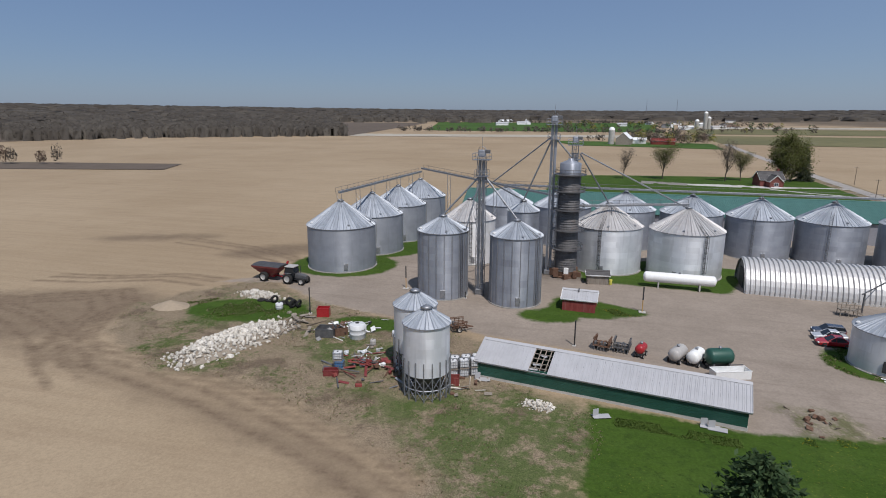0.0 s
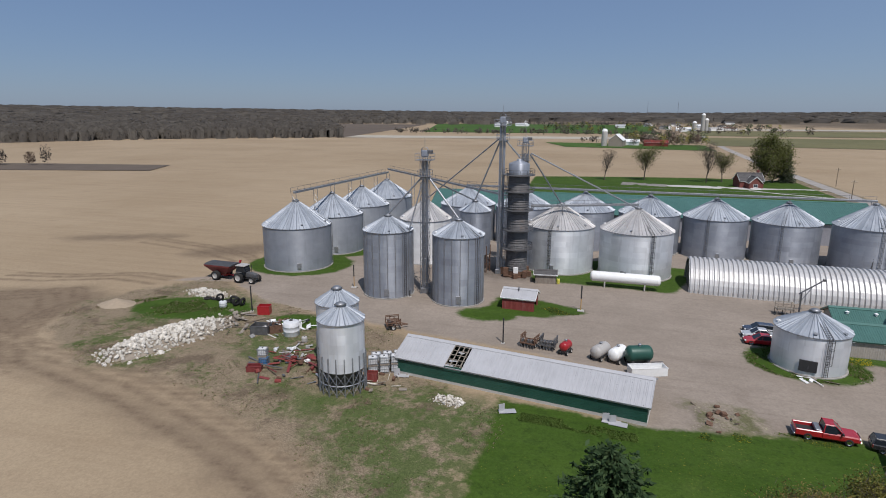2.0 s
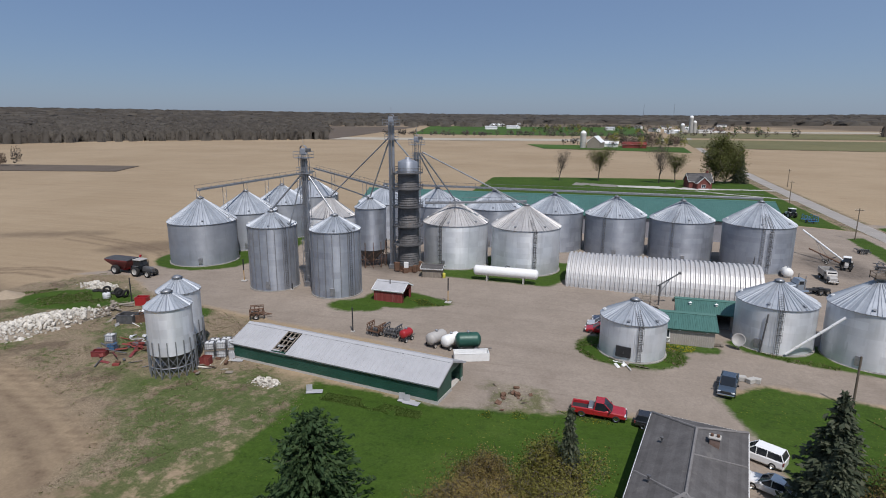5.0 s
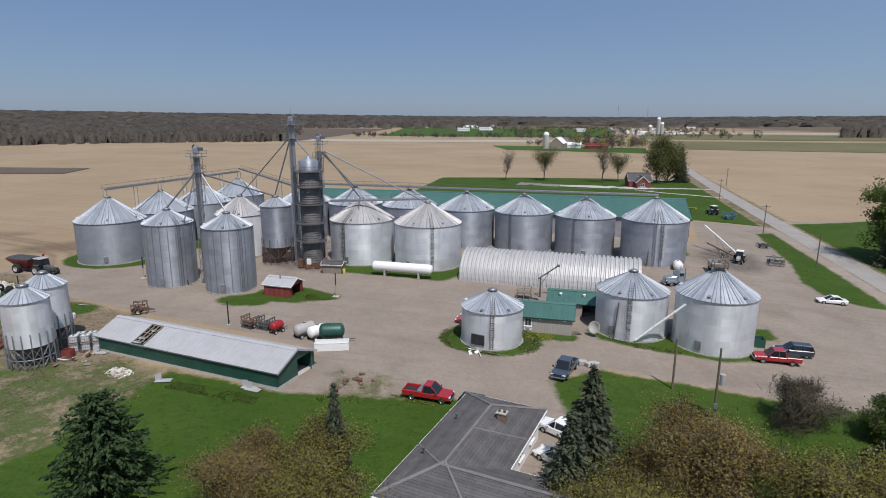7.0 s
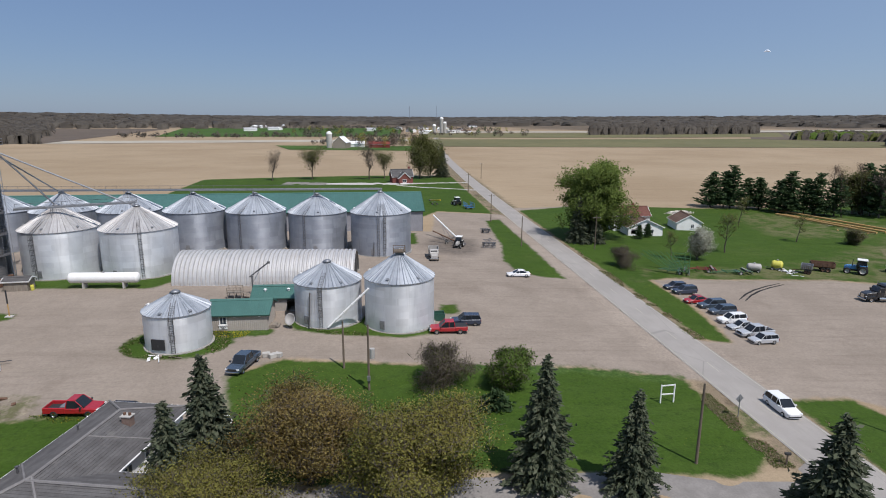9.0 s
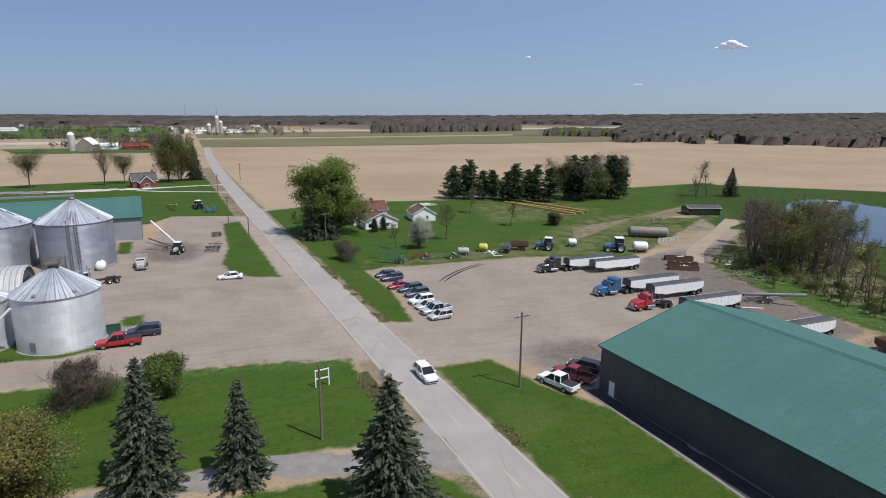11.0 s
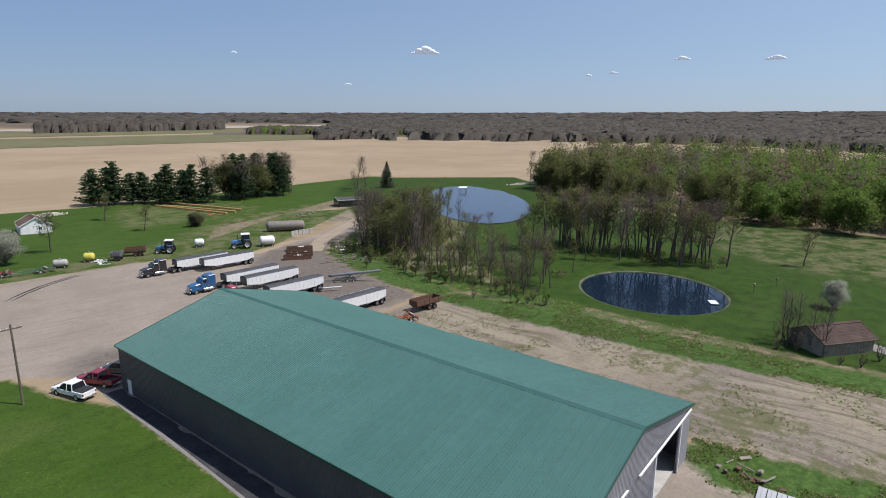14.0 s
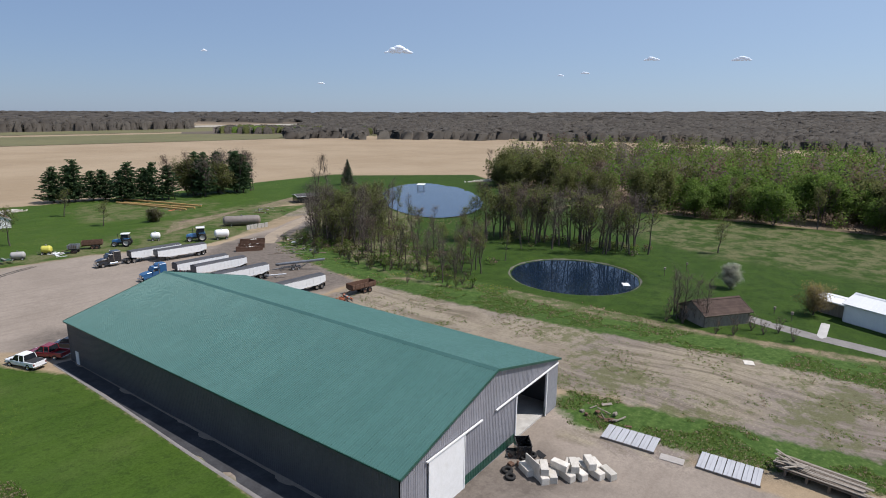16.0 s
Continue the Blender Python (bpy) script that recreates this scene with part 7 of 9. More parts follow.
THICKET = [slim(151, 4.2, .06, 260, 22, .3, .22, .08, "olive_leaf", 5), slim(152, 4.0, .06, 330, 20, .32, .24, .05, "fresh_leaf", 5), slim(153, 3.8, .06, 60, 30, .34, .18, .05, "twig_red", 6)]
BARE = [broadleaf(41, 11, .17, "olive_leaf", 5, .6, .26, 3, 3, .6, .25, 1, rise=.55, thin=.1), broadleaf(42, 12, .17, "", 0, .5, .2, 3, 3, .5, .35, 2, rise=.7, thin=.1), broadleaf(43, 10, .16, "olive_leaf", 10, .65, .3, 3, 3, .65, .15, 1, rise=.5, thin=.1)]
SHRUB = [broadleaf(51, 4.6, .1, "olive_leaf", 9, .35, .14, 3, 4, .85, .02, 3, rise=.3, width=1.2), broadleaf(52, 4.6, .1, "fresh_leaf", 9, .4, .2, 3, 5, .8, .04, 3, rise=.35, width=1.1), broadleaf(53, 4.2, .07, "olive_leaf", 3, .4, .12, 3, 4, .9, .02, 4, rise=.25, width=1.3)]
tree(SHRUB[2], "bare_bush", "grey leafless bush on the lawn", 73.6, 68.0, 1.12, 20)
tree(SHRUB[1], "leafing_bush", "pale green leafing bush on the lawn", 81.2, 67.0, .95, 80)
tree(conifer(61, 2.2, 2.0, "pine_needle", 10, 11, 12, .05, .4, 0, .5), "juniper_bush", "low dark juniper on the lawn", 79.0, 62.4, 1.0, 0)
OAK = broadleaf(71, 17, .5, "oak_leaf", 24, .62, .4, 3, 5, .8, .12, 1, rise=.3, width=1.25)
tree(OAK, "shade_tree", "large spreading shade tree with young green leaves by the road", 125.6, 165.5, 1.08, 30)
for x, y, hh in ((119.8, 157.2, 13.0), (124.6, 158.4, 10.5)):
    tree(SPR[1], "spruce_tree", "grey-green spruce under a shade tree by the road", x, y, hh / 12, x, "roadside spruces").scale = (1.5, 1.5, hh / 12)
tree(SHRUB[2], "bare_bush", "rounded bare bush by the road", 122.4, 130.4, 1.05, 50)
BLOS = broadleaf(81, 8.4, .22, "blossom", 6, .55, .24, 3, 5, .7, .15, 1, rise=.5)
tree(BLOS, "blossom_tree", "white flowering tree on the farmhouse lawn", 144.8, 139.0, .82, 0)
tree(BLOS, "blossom_tree", "small white flowering tree near the pond", 235.5, -17.5, .55, 90)
for x, y, s_, m_ in ((157.0, 147.0, .9, 2), (187, 189, .8, 2), (187, 160, .68, 2), (138.6, 140, .6, 2), (272, -8, .75, 2)):
    tree(SLIM[2], "young_tree", "young tree with thin spring leaves on the lawn", x, y, s_ * 1.05, x * 3 % 360, "young lawn trees").scale.xy = (s_ * 1.6, s_ * 1.6)
tree(broadleaf(111, 5.4, .14, "bud_leaf", 9, .5, .2, 2, 5, .75, .15, 3, rise=.35, width=1.1), "bronze_tree", "small rounded tree with bronze leaves by the lane", 226.5, -33.5, 1.0, 40)
tree(SHRUB[0], "bare_bush", "low twiggy bush on the lawn", 202, 155.6, .95, 10)
for x, y in ((141.0, 165.0), (144.6, 167.2)):
    tree(PINE, "yew_bush", "dark rounded evergreen before the farmhouse", x, y, .46, x, "house evergreens").scale.xy = (.34, .34)
PINEW = [conifer(91, 15, 5.0, "pine_needle", 22, 10, 34, -.1, .45, .08, .45, .25), conifer(92, 15, 4.6, "pine_needle", 20, 10, 34, -.08, .45, .1, .4, .34)]
for i in range(10):
    f = i / 9
    tree(PINEW[i % 2], "pine_tree", "dark green pine in a windbreak row", 200 + 34 * f + TR.uniform(-1.6, 1.6), 231 - 24 * f + TR.uniform(-3, 3), TR.uniform(.8, 1.2), i * 50, "windbreak pines").scale.xy = (1.3, 1.3)
for i in range(24):
    x, y = 233 + TR.rand() * 44, 198 + TR.rand() * 14
    if i % 3 == 0:
        tree(PINEW[1], "pine_tree", "tall dark pine in a mixed clump", x, y, 1.1 + .3 * TR.rand(), i * 40, "clump pines")
    else:
        tree(BARE[i % 3] if i % 2 else SLIM[5], "bare_tree", "leafless tree in a mixed clump", x, y, (1.05 if i % 2 else 1.4) + .3 * TR.rand(), i * 40, "clump trees").scale.xy = (1.5, 1.5)
for x, y, m_, s_ in ((306, 190, 0, 1.4), (311, 188, 1, 1.3), (300, 184, 1, .9), (316, 182, 0, .9)):
    tree(SLIM[(5, 3)[m_]], "bare_tree", "tall leafless tree by the long pond", x, y, s_ * .95, x, "pond trees").scale.xy = (s_ * 1.4, s_ * 1.4)
tree(SPR[0], "spruce_tree", "lone dark spruce by the long pond", 322, 184, 1.1, 0).scale.xy = (1.7, 1.7)
tree(SLIM[5], "bare_tree", "tall leafless tree at the wood's corner", 392, 140, 1.4, 0, "pond trees")
# brick house trees
for x, y, m_, s_ in ((10, 302, 0, 1.0), (29, 308, 1, 1.3), (58, 310, 0, 1.3), (66, 316, 1, 1.15)):
    tree(BARE[(1, 0)[m_]], "bare_tree", "leafless tree near the brick house", x, y, s_, x * 5, "brick house trees").scale.xy = (s_ * 1.3, s_ * 1.3)
for x, y, s_ in ((85, 320, 1.9), (91, 326, 1.7)):
    tree(BARE[2], "budding_tree", "tall budding tree beside the brick house", x, y, s_, x * 40, "tall budding trees")
tree(SPR[1], "spruce_tree", "broad dark spruce beside the brick house", 98, 332, 1.55, 0).scale = (2.1, 2.1, 1.55)
# grove between the lot and the ponds
for i in range(226):
    f = TR.rand()
    if 64 <= i < 108:
        continue
    if i < 140:
        if i < 64:
            g_ = TR.rand()
            x, y = (211 + 39 * f) * (1 - g_) + (212 + 26 * f) * g_, (66 + 20 * f) * (1 - g_) + (91 + 20 * f) * g_
            m_, s_ = (2, 0, 2, 0, 1)[i % 5], TR.uniform(.75, 1.1)
        else:
            x, y = TR.uniform(206, 248), 32 + 40 * f
            m_, s_ = (1, 0)[i % 2], TR.uniform(.5, .8)
    elif i < 210:
        x, y = 257 + TR.normal(0, 5), 6 + 50 * f
        m_, s_ = (1, 0, 1)[i % 3], TR.uniform(.85, 1.15)
    else:
        x, y = 206 + TR.normal(0, 2.5), 30 + 34 * f
        m_, s_ = (2, 0)[i % 2], TR.uniform(.4, .75)
    tree(SLIM[(0, 1, 4, 3, 2, 2)[i % 6] if i < 64 else (1, 3, 0, 2, 5)[i % 5]], "bare_tree", "slim leafless tree in the grove by the ponds" if i >= 64 else "slim tree with thin olive leaves in the grove", x, y, s_ * 1.25, TR.uniform(0, 360), "grove trees").scale.xy = (s_ * 1.5, s_ * 1.5)
for i in range(56):
    f = i / 55
    x, y = 203 + TR.normal(0, 2.5) + 22 * max(0, f - .6), 28 + 68 * f + TR.normal(0, 2)
    tree(THICKET[i % 3], "shrub", "twiggy spring shrub along the grove's edge", x, y, TR.uniform(.5, 1.0), i * 77, "grove shrubs")
for x, y, s_ in ((200.5, -12.5, .8), (203, -17, .9), (199.5, -21, .8), (205, -13, .9), (204, -27.5, .7), (206.5, -29.5, .8), (203.5, -32, .7), (201.5, -15, 1.0), (203.5, -14, 1.1), (202, -18.5, .9), (205, -25.5, .9), (200.5, -23.5, .9), (207, -11.5, .9)):
    tree(THICKET[2], "bare_bush", "tangled bare brush round a brown shed", x + 4.5, y, s_ * 1.15, x * 31, "shed brush")
for x, y in ((208.5, -14.5), (207.6, -16.5), (209.5, -12.6), (206.6, -18.5), (207.8, -13.5)):
    tree(SLIM[1], "bare_tree", "slim bare tree beside a brown shed", x, y, .72, y * 31, "shed trees")

for i in range(46):
    x, y = TR.uniform(222, 282), TR.uniform(70, 112)
    tree(SLIM[i % 4], "bare_tree", "slim leafless tree in the grove by the ponds", x, y, TR.uniform(.8, 1.2), i * 31, "grove trees") if x < 262 and y > 88 and abs(y - 92 - (x - 250) * .35) < 14 else None
# the wood: nearest trees singly, the rest as one mass
FRESH = [broadleaf(101, 11, .2, "fresh_leaf", 6, .75, .5, 3, 3, .7, .1, 1, rise=.4, width=1.15), broadleaf(102, 11, .2, "olive_leaf", 5, .75, .48, 3, 3, .68, .1, 1, rise=.45, width=1.1)]
EDGE = [(398, 140), (366, 118), (350, 84), (330, 30), (327, 0), (330, -46), (318, -90)]
KINDS = [(SLIM[5], "leafless grey-brown tree at the wood's edge"), (FRESH[1], "tree with olive young leaves at the wood's edge"), (FRESH[0], "tree with bright green young leaves at the wood's edge"), (SLIM[2], "thin budding tree at the wood's edge")]
for i in range(150):
    u = TR.rand() * (len(EDGE) - 1)
    j = int(u)
    a, b = Vector(EDGE[j]), Vector(EDGE[j + 1])
    p = a.lerp(b, u - j)
    deep = TR.rand() ** 1.3 * 40
    ms, lab = KINDS[(0, 1, 3, 3)[i % 4] if p.y > 45 else (2, 0, 1, 3, 2, 0)[i % 6]]
    tree(ms, "woodland_tree", lab, p.x + deep, p.y + TR.normal(0, 3), TR.uniform(.85, 1.4), TR.uniform(0, 360), "trees at the wood's edge")


def crown_lumps(P, Z, H, wid, lift, segs, rings, rng):
    """One uneven, closed crown for each tree, as corners and faces of a single mesh."""
    n = len(P)
    el = np.linspace(0, 1.25, rings)
    an = np.arange(segs) * 2 * math.pi / segs
    r = rng.uniform(.62, 1.12, (n, rings, segs))
    turn = rng.uniform(0, 6.28, (n, 1, 1))
    W = wid * rng.uniform(.75, 1.15, (n, 1, 1))
    ring = np.stack([P[:, 0, None, None] + np.cos(an + turn) * np.cos(el)[:, None] * W * r, P[:, 1, None, None] + np.sin(an + turn) * np.cos(el)[:, None] * W * r,
                     Z[:, None, None] + H[:, None, None] * (lift + .42 * np.sin(el)[:, None] * rng.uniform(.8, 1.12, (n, rings, segs)))], -1).reshape(n, -1, 3)
    ring[:, :segs, 2] = Z[:, None] - .5
    cap = np.stack([P[:, 0], P[:, 1], Z + H * (lift + .45)], -1)[:, None]
    V = np.concatenate([ring, cap], 1)
    m = rings * segs + 1
    f = [(j * segs + i, j * segs + (i + 1) % segs, (j + 1) * segs + (i + 1) % segs, (j + 1) * segs + i) for j in range(rings - 1) for i in range(segs)]
    quads = (np.array(f)[None] + np.arange(n)[:, None, None] * m).reshape(-1, 4)
    tops = (np.array([((rings - 1) * segs + i, (rings - 1) * segs + (i + 1) % segs, m - 1) for i in range(segs)])[None] + np.arange(n)[:, None, None] * m).reshape(-1, 3)
    return V.reshape(-1, 3), quads, tops


def mass(name, label, spots, mats, hgt, wid, per, size, lift=.55, lumps=None):
    """Many trees as one mass of small leaf and twig planes, round uneven crowns where lumps gives their sides and rings; mats: (material, share)."""
    rng = np.random.RandomState(len(spots) + int(hgt * 10))
    spots = np.array(spots)
    z = gz_np(spots[:, 0], spots[:, 1])
    pick = rng.rand(len(spots))
    acc = 0.0
    for mat, share in mats:
        sel = (pick >= acc) & (pick < acc + share)
        acc += share
        if not sel.any():
            continue
        p, zz = spots[sel], z[sel]
        hh = hgt * (rng.uniform(.86, 1.08, len(p)) if lumps else rng.uniform(.62, 1.2, len(p)))
        n = len(p) * per
        c = rng.normal(size=(n, 3))
        c /= np.linalg.norm(c, axis=1)[:, None]
        c *= rng.rand(n)[:, None] ** (.12 if lumps else .4)
        H = np.repeat(hh, per)
        C = np.stack([np.repeat(p[:, 0], per) + c[:, 0] * wid, np.repeat(p[:, 1], per) + c[:, 1] * wid, np.repeat(zz, per) + H * (lift + .45 * c[:, 2])], 1)
        V = quad_cloud(C, size, rng, 1.1)
        soft = c + (0, 0, .75) + rng.normal(size=c.shape) * (.25 if size < 1 else .08)
        ob = tagged(new(name, quad_mesh(name, V, M[mat], soft)), label, "woodland", kind="stuff")
        if lumps:
            LV, LQ, LT = crown_lumps(p, zz, hh, wid * .86, lift, lumps[0], lumps[1], rng)
            me = bpy.data.meshes.new("canopy")
            me.from_pydata(LV.tolist(), [], LQ.tolist() + LT.tolist())
            me.materials.append(M[mat])
            me.polygons.foreach_set("use_smooth", np.ones(len(me.polygons), bool))
            up = (LV.reshape(len(p), -1, 3) - np.stack([p[:, 0], p[:, 1], zz + hh * .3], 1)[:, None]).reshape(-1, 3) / wid * .35 + (0, 0, 1) + rng.normal(size=LV.shape) * .42
            me.normals_split_custom_set_from_vertices((up / np.linalg.norm(up, axis=1)[:, None]).tolist())
            tagged(part("canopy", me, None, ob), kind="stuff")


spots = []
while len(spots) < 1050:
    x, y = TR.uniform(345, 560), TR.uniform(-150, 150)
    if x > np.interp(y, [-150, -90, -46, 0, 30, 84, 118, 140, 150], [318, 332, 342, 338, 342, 362, 378, 411, 430]) and x < 540 - .5 * max(0, y - 60):
        spots.append((x, y))
north = [p for p in spots if p[1] > 55]
south = [p for p in spots if p[1] <= 55]
mass("woodland", "dense spring wood of bare grey-brown trees behind the ponds", north, [("twig", .34), ("twig_red", .12), ("olive_leaf", .36), ("fresh_leaf", .18)], 22, 4.4, 190, .86, .56)
mass("woodland", "dense spring wood with bright green young leaves", south, [("twig", .2), ("twig_red", .10), ("fresh_leaf", .45), ("olive_leaf", .25)], 20, 4.4, 190, .86, .56)
brush = [(207 + 42 * f + TR.normal(0, 2), 66 + 18 * f + 24 * TR.rand()) for f in TR.rand(220)] + [(TR.uniform(204, 224), TR.uniform(34, 66)) for _ in range(60)] + [(257 + TR.normal(0, 4), 8 + 46 * f) for f in TR.rand(60)]
mass("underbrush", "low green and brown brush under the grove", [p for p in brush if p[0] > 204], [("olive_leaf", .45), ("fresh_leaf", .25), ("twig_red", .15), ("twig", .15)], 2.2, 1.5, 60, .34, .45)
rim = [(EDGE[j][0] + (EDGE[j + 1][0] - EDGE[j][0]) * f + TR.uniform(-1, 22), EDGE[j][1] + (EDGE[j + 1][1] - EDGE[j][1]) * f) for j in range(6) for f in TR.rand(44)]
mass("underbrush", "green and brown brush along the wood's edge", rim, [("olive_leaf", .4), ("fresh_leaf", .35), ("twig_red", .15), ("twig", .1)], 6, 2.2, 90, .45, .4)

# ---- the distance ----
def band(a, b, depth, n):
    """Random spots behind the line a-b, up to depth metres further from the yard."""
    a, b = Vector(a), Vector(b)
    out = (((a + b) / 2) - Vector((60, 0))).normalized()
    res = []
    for _ in range(n):
        p = a.lerp(b, TR.rand()) + out * depth * TR.rand()
        res.append((p.x, p.y))
    return res


def spread(r0, r1, a0, a1, n):
    res = []
    for _ in range(n):
        r, a = math.sqrt(TR.uniform(r0 * r0, r1 * r1)), radians(TR.uniform(a0, a1))
        res.append((60 + r * math.cos(a), r * math.sin(a)))
    return res


# fields beyond the ploughed one
field([(-330, 728), (110, 830), (118, 905), (-340, 800)], M["pale_field"], "pale stubble strip beyond the tilled field", .3)
field([(-290, 960), (90, 1010), (110, 1600), (-420, 1500)], M["meadow"], "distant bright green hay meadow", .4)
field([(122, 690), (900, 620), (1100, 900), (130, 900)], M["olive_field"], "olive-brown stubble field along the road", .3)
field([(130, 960), (1100, 960), (1300, 1150), (140, 1200)], M["olive_field"], "dull olive pasture in the distance", .4)
field([(135, 1230), (1500, 1180), (1500, 1300), (150, 1320)], M["pale_field"], "pale distant stubble strip", .6)
field([(-30, 606), (108, 590), (112, 690), (-60, 700)], M["meadow"], "green farmyard pasture round far barns", .3)
field([(-900, 560), (-332, 735), (-420, 1400), (-1300, 1100)], M["dead_field"], "brown leaf-littered woodland floor", .3)
field([(-1300, 300), (-600, 468), (-520, 640), (-1400, 900)], M["dead_field"], "brown leaf-littered woodland floor", .3)
field([(-470, 215), (-235, 272), (-250, 306), (-480, 268)], M["dead_field"], "brown weedy strip in the tilled field", .25)
field([(640, 885), (1030, 495), (1500, 800), (900, 1300)], M["dead_field"], "brown woodland floor beyond a field", .4)
field([(1010, 480), (990, 380), (810, -140), (1500, 100)], M["dead_field"], "brown distant woodland floor", .4)
WOODMIX = [("twig_far", 1.01)]
M["twig_far"] = leafy("twig_far", (.112, .098, .084), (.142, .126, .108), (.172, .155, .132), mottle=0.15)
mass("far_woodland", "wide leafless brown wood beyond the tilled field", band((-900, 300), (-600, 470), 260, 420) + band((-600, 470), (-506, 604), 260, 420) + band((-506, 604), (-333, 726), 260, 560), WOODMIX, 15, 7, 60, 1.1, .5, (7, 4))
mass("far_woodland", "wide leafless brown wood running to the horizon", spread(1000, 1900, 118, 160, 1500) + spread(1500, 2500, 100, 120, 350), WOODMIX, 14, 17, 24, 2.2, .5, (7, 4))
mass("far_woodland", "hazy distant woods along the horizon", spread(1900, 4300, -12, 165, 5200), WOODMIX, 14, 46, 8, 4.2, .5, (6, 3))
mass("far_woodland", "unbroken hazy woods east of the fields", spread(860, 1950, -14, 47, 3000), WOODMIX, 15, 15, 18, 2.0, .5, (7, 4))
mass("far_hedge", "thin bare hedge trees between far fields", band((-330, 905), (110, 940), 25, 110) + band((-20, 700), (110, 704), 8, 12) + band((-300, 1480), (120, 1560), 60, 120), WOODMIX, 9, 3.5, 34, 1.6)
mass("far_woodland", "square bare woodlot across the fields", band((445, 1090), (800, 1112), 240, 460), WOODMIX, 20, 9, 50, 1.4, .5, (7, 4))
mass("far_woodland", "long wood with fresh green edges beyond the field", band((690, 860), (860, 665), 160, 330), [("twig_far", .6), ("olive_leaf", .25), ("fresh_leaf", .15)], 13, 9, 46, 1.4, .5, (7, 4))
mass("far_woodland", "long bare wood beyond the eastern field", band((860, 665), (1030, 490), 260, 420) + band((1030, 490), (1000, 380), 300, 300) + band((1000, 300), (760, -120), 300, 420), WOODMIX, 14, 9, 44, 1.3, .5, (7, 4))
mass("far_woodland", "scattered farmstead trees by the far barns", [(TR.uniform(28, 112), TR.uniform(640, 760)) for _ in range(60)], [("twig", .4), ("twig_red", .25), ("bud_green", .25), ("pine_needle", .1)], 14, 4.5, 90, 1.2)
mass("far_woodland", "scattered trees of a distant village", [(TR.uniform(-120, 330), TR.uniform(1000, 1500)) for _ in range(150)], [("twig", .5), ("bud_green", .3), ("pine_needle", .2)], 12, 5, 36, 1.9)
mass("far_hedge", "small bare trees on a weedy strip in the field", [(-404, 262), (-372, 266), (-366, 270), (-352, 274), (-348, 276), (-330, 280), (-322, 284)], [("twig", .7), ("twig_red", .3)], 11, 3.2, 240, .8)
# distant village roofs
for i in range(15):
    x, y = TR.uniform(-260, 330), TR.uniform(1150, 1750)
    building("distant_house", "tiny pale distant house among fields", "house", x, y, TR.uniform(0, 180), TR.uniform(12, 30), 10, 4.5, 3, "siding", ("white_paint", "shingle", "grey_roof")[i % 3], .4, None, 6.0, ribs=1, group="distant village houses", floor=False)
for x, y in ((330, 3100), (190, 3100)):
    t = thing("radio_mast", "thin distant radio mast on the horizon", "mast", x, y, 0, None, "radio masts")
    part("mast", Sheet().tube((0, 0, 0), (0, 0, 75), .9, .5, n=4), M["steel"], t)
# small clouds low over the east
k = Nodes("cloud_vapour", 1.0)
k.b.inputs["Base Color"].default_value = (.72, .76, .82, 1)
# weak emission brightens the shaded undersides in place of scattered light
k.b.inputs["Emission Color"].default_value, k.b.inputs["Emission Strength"].default_value = (.75, .82, .92, 1), .22
M["cloud"] = k.m
for az, el, w, hh in ((39.8, 6.0, 66, 24), (57.0, 5.5, 11, 5), (24.6, 3.9, 12, 6), (22.4, 4.1, 17, 7), (16.7, 5.2, 32, 12), (9.5, 5.0, 38, 14), (47, 3.0, 18, 4)):
    c = Vector((90, -20, 33)) + Vector((math.cos(radians(az)) * math.cos(radians(el)), math.sin(radians(az)) * math.cos(radians(el)), math.sin(radians(el)))) * 4300
    s = Sheet()
    for i in range(40):
        u = TR.uniform(-.5, .5)
        r = hh * (.30 - .42 * abs(u)) * TR.uniform(.4, 1.1) + .8
        q = len(s.v)
        s.lathe([(r * math.sin(a), -r * math.cos(a) * .75) for a in (0.01, .5, 1, 1.57, 2.1, 2.6, 3.13)], 12)
        ox, oz = u * w, abs(r) * .5 - hh * .2 + TR.uniform(0, .4) * hh * (1 - 2 * abs(u))
        s.v[q:] = [(p[0] * 1.5 + ox, p[1], p[2] + oz) for p in s.v[q:]]
    ob = part("cloud", s, M["cloud"], smooth=True)
    ob.matrix_basis = Matrix.Translation(c) @ Matrix.Rotation(radians(az + 90), 4, "Z") @ Matrix.Scale(2.9, 4)
    tagged(ob, "small white fair-weather cloud low in the sky", "cloud", kind="structure")

# ---- yard clutter ----
CR = np.random.RandomState(23)


def lump(seed, r=1.0, n=7):
    """An angular stone."""
    rng = np.random.RandomState(seed)
    bm = bmesh.new()
    bmesh.ops.create_icosphere(bm, subdivisions=1, radius=r)
    for v in bm.verts:
        v.co *= rng.uniform(.65, 1.15)
        v.co.z *= .75
    me = bpy.data.meshes.new("stone")
    bm.to_mesh(me)
    bm.free()
    return me


M["heap_soil"] = worn("heap_soil", (.26, .22, .17), (.36, .31, .25), 1.5, .95, 0, (.15, .12, .09), .5, bump=.3)
STONE = [lump(i) for i in range(6)]
for me in STONE:
    me.materials.append(M["stone_white"])


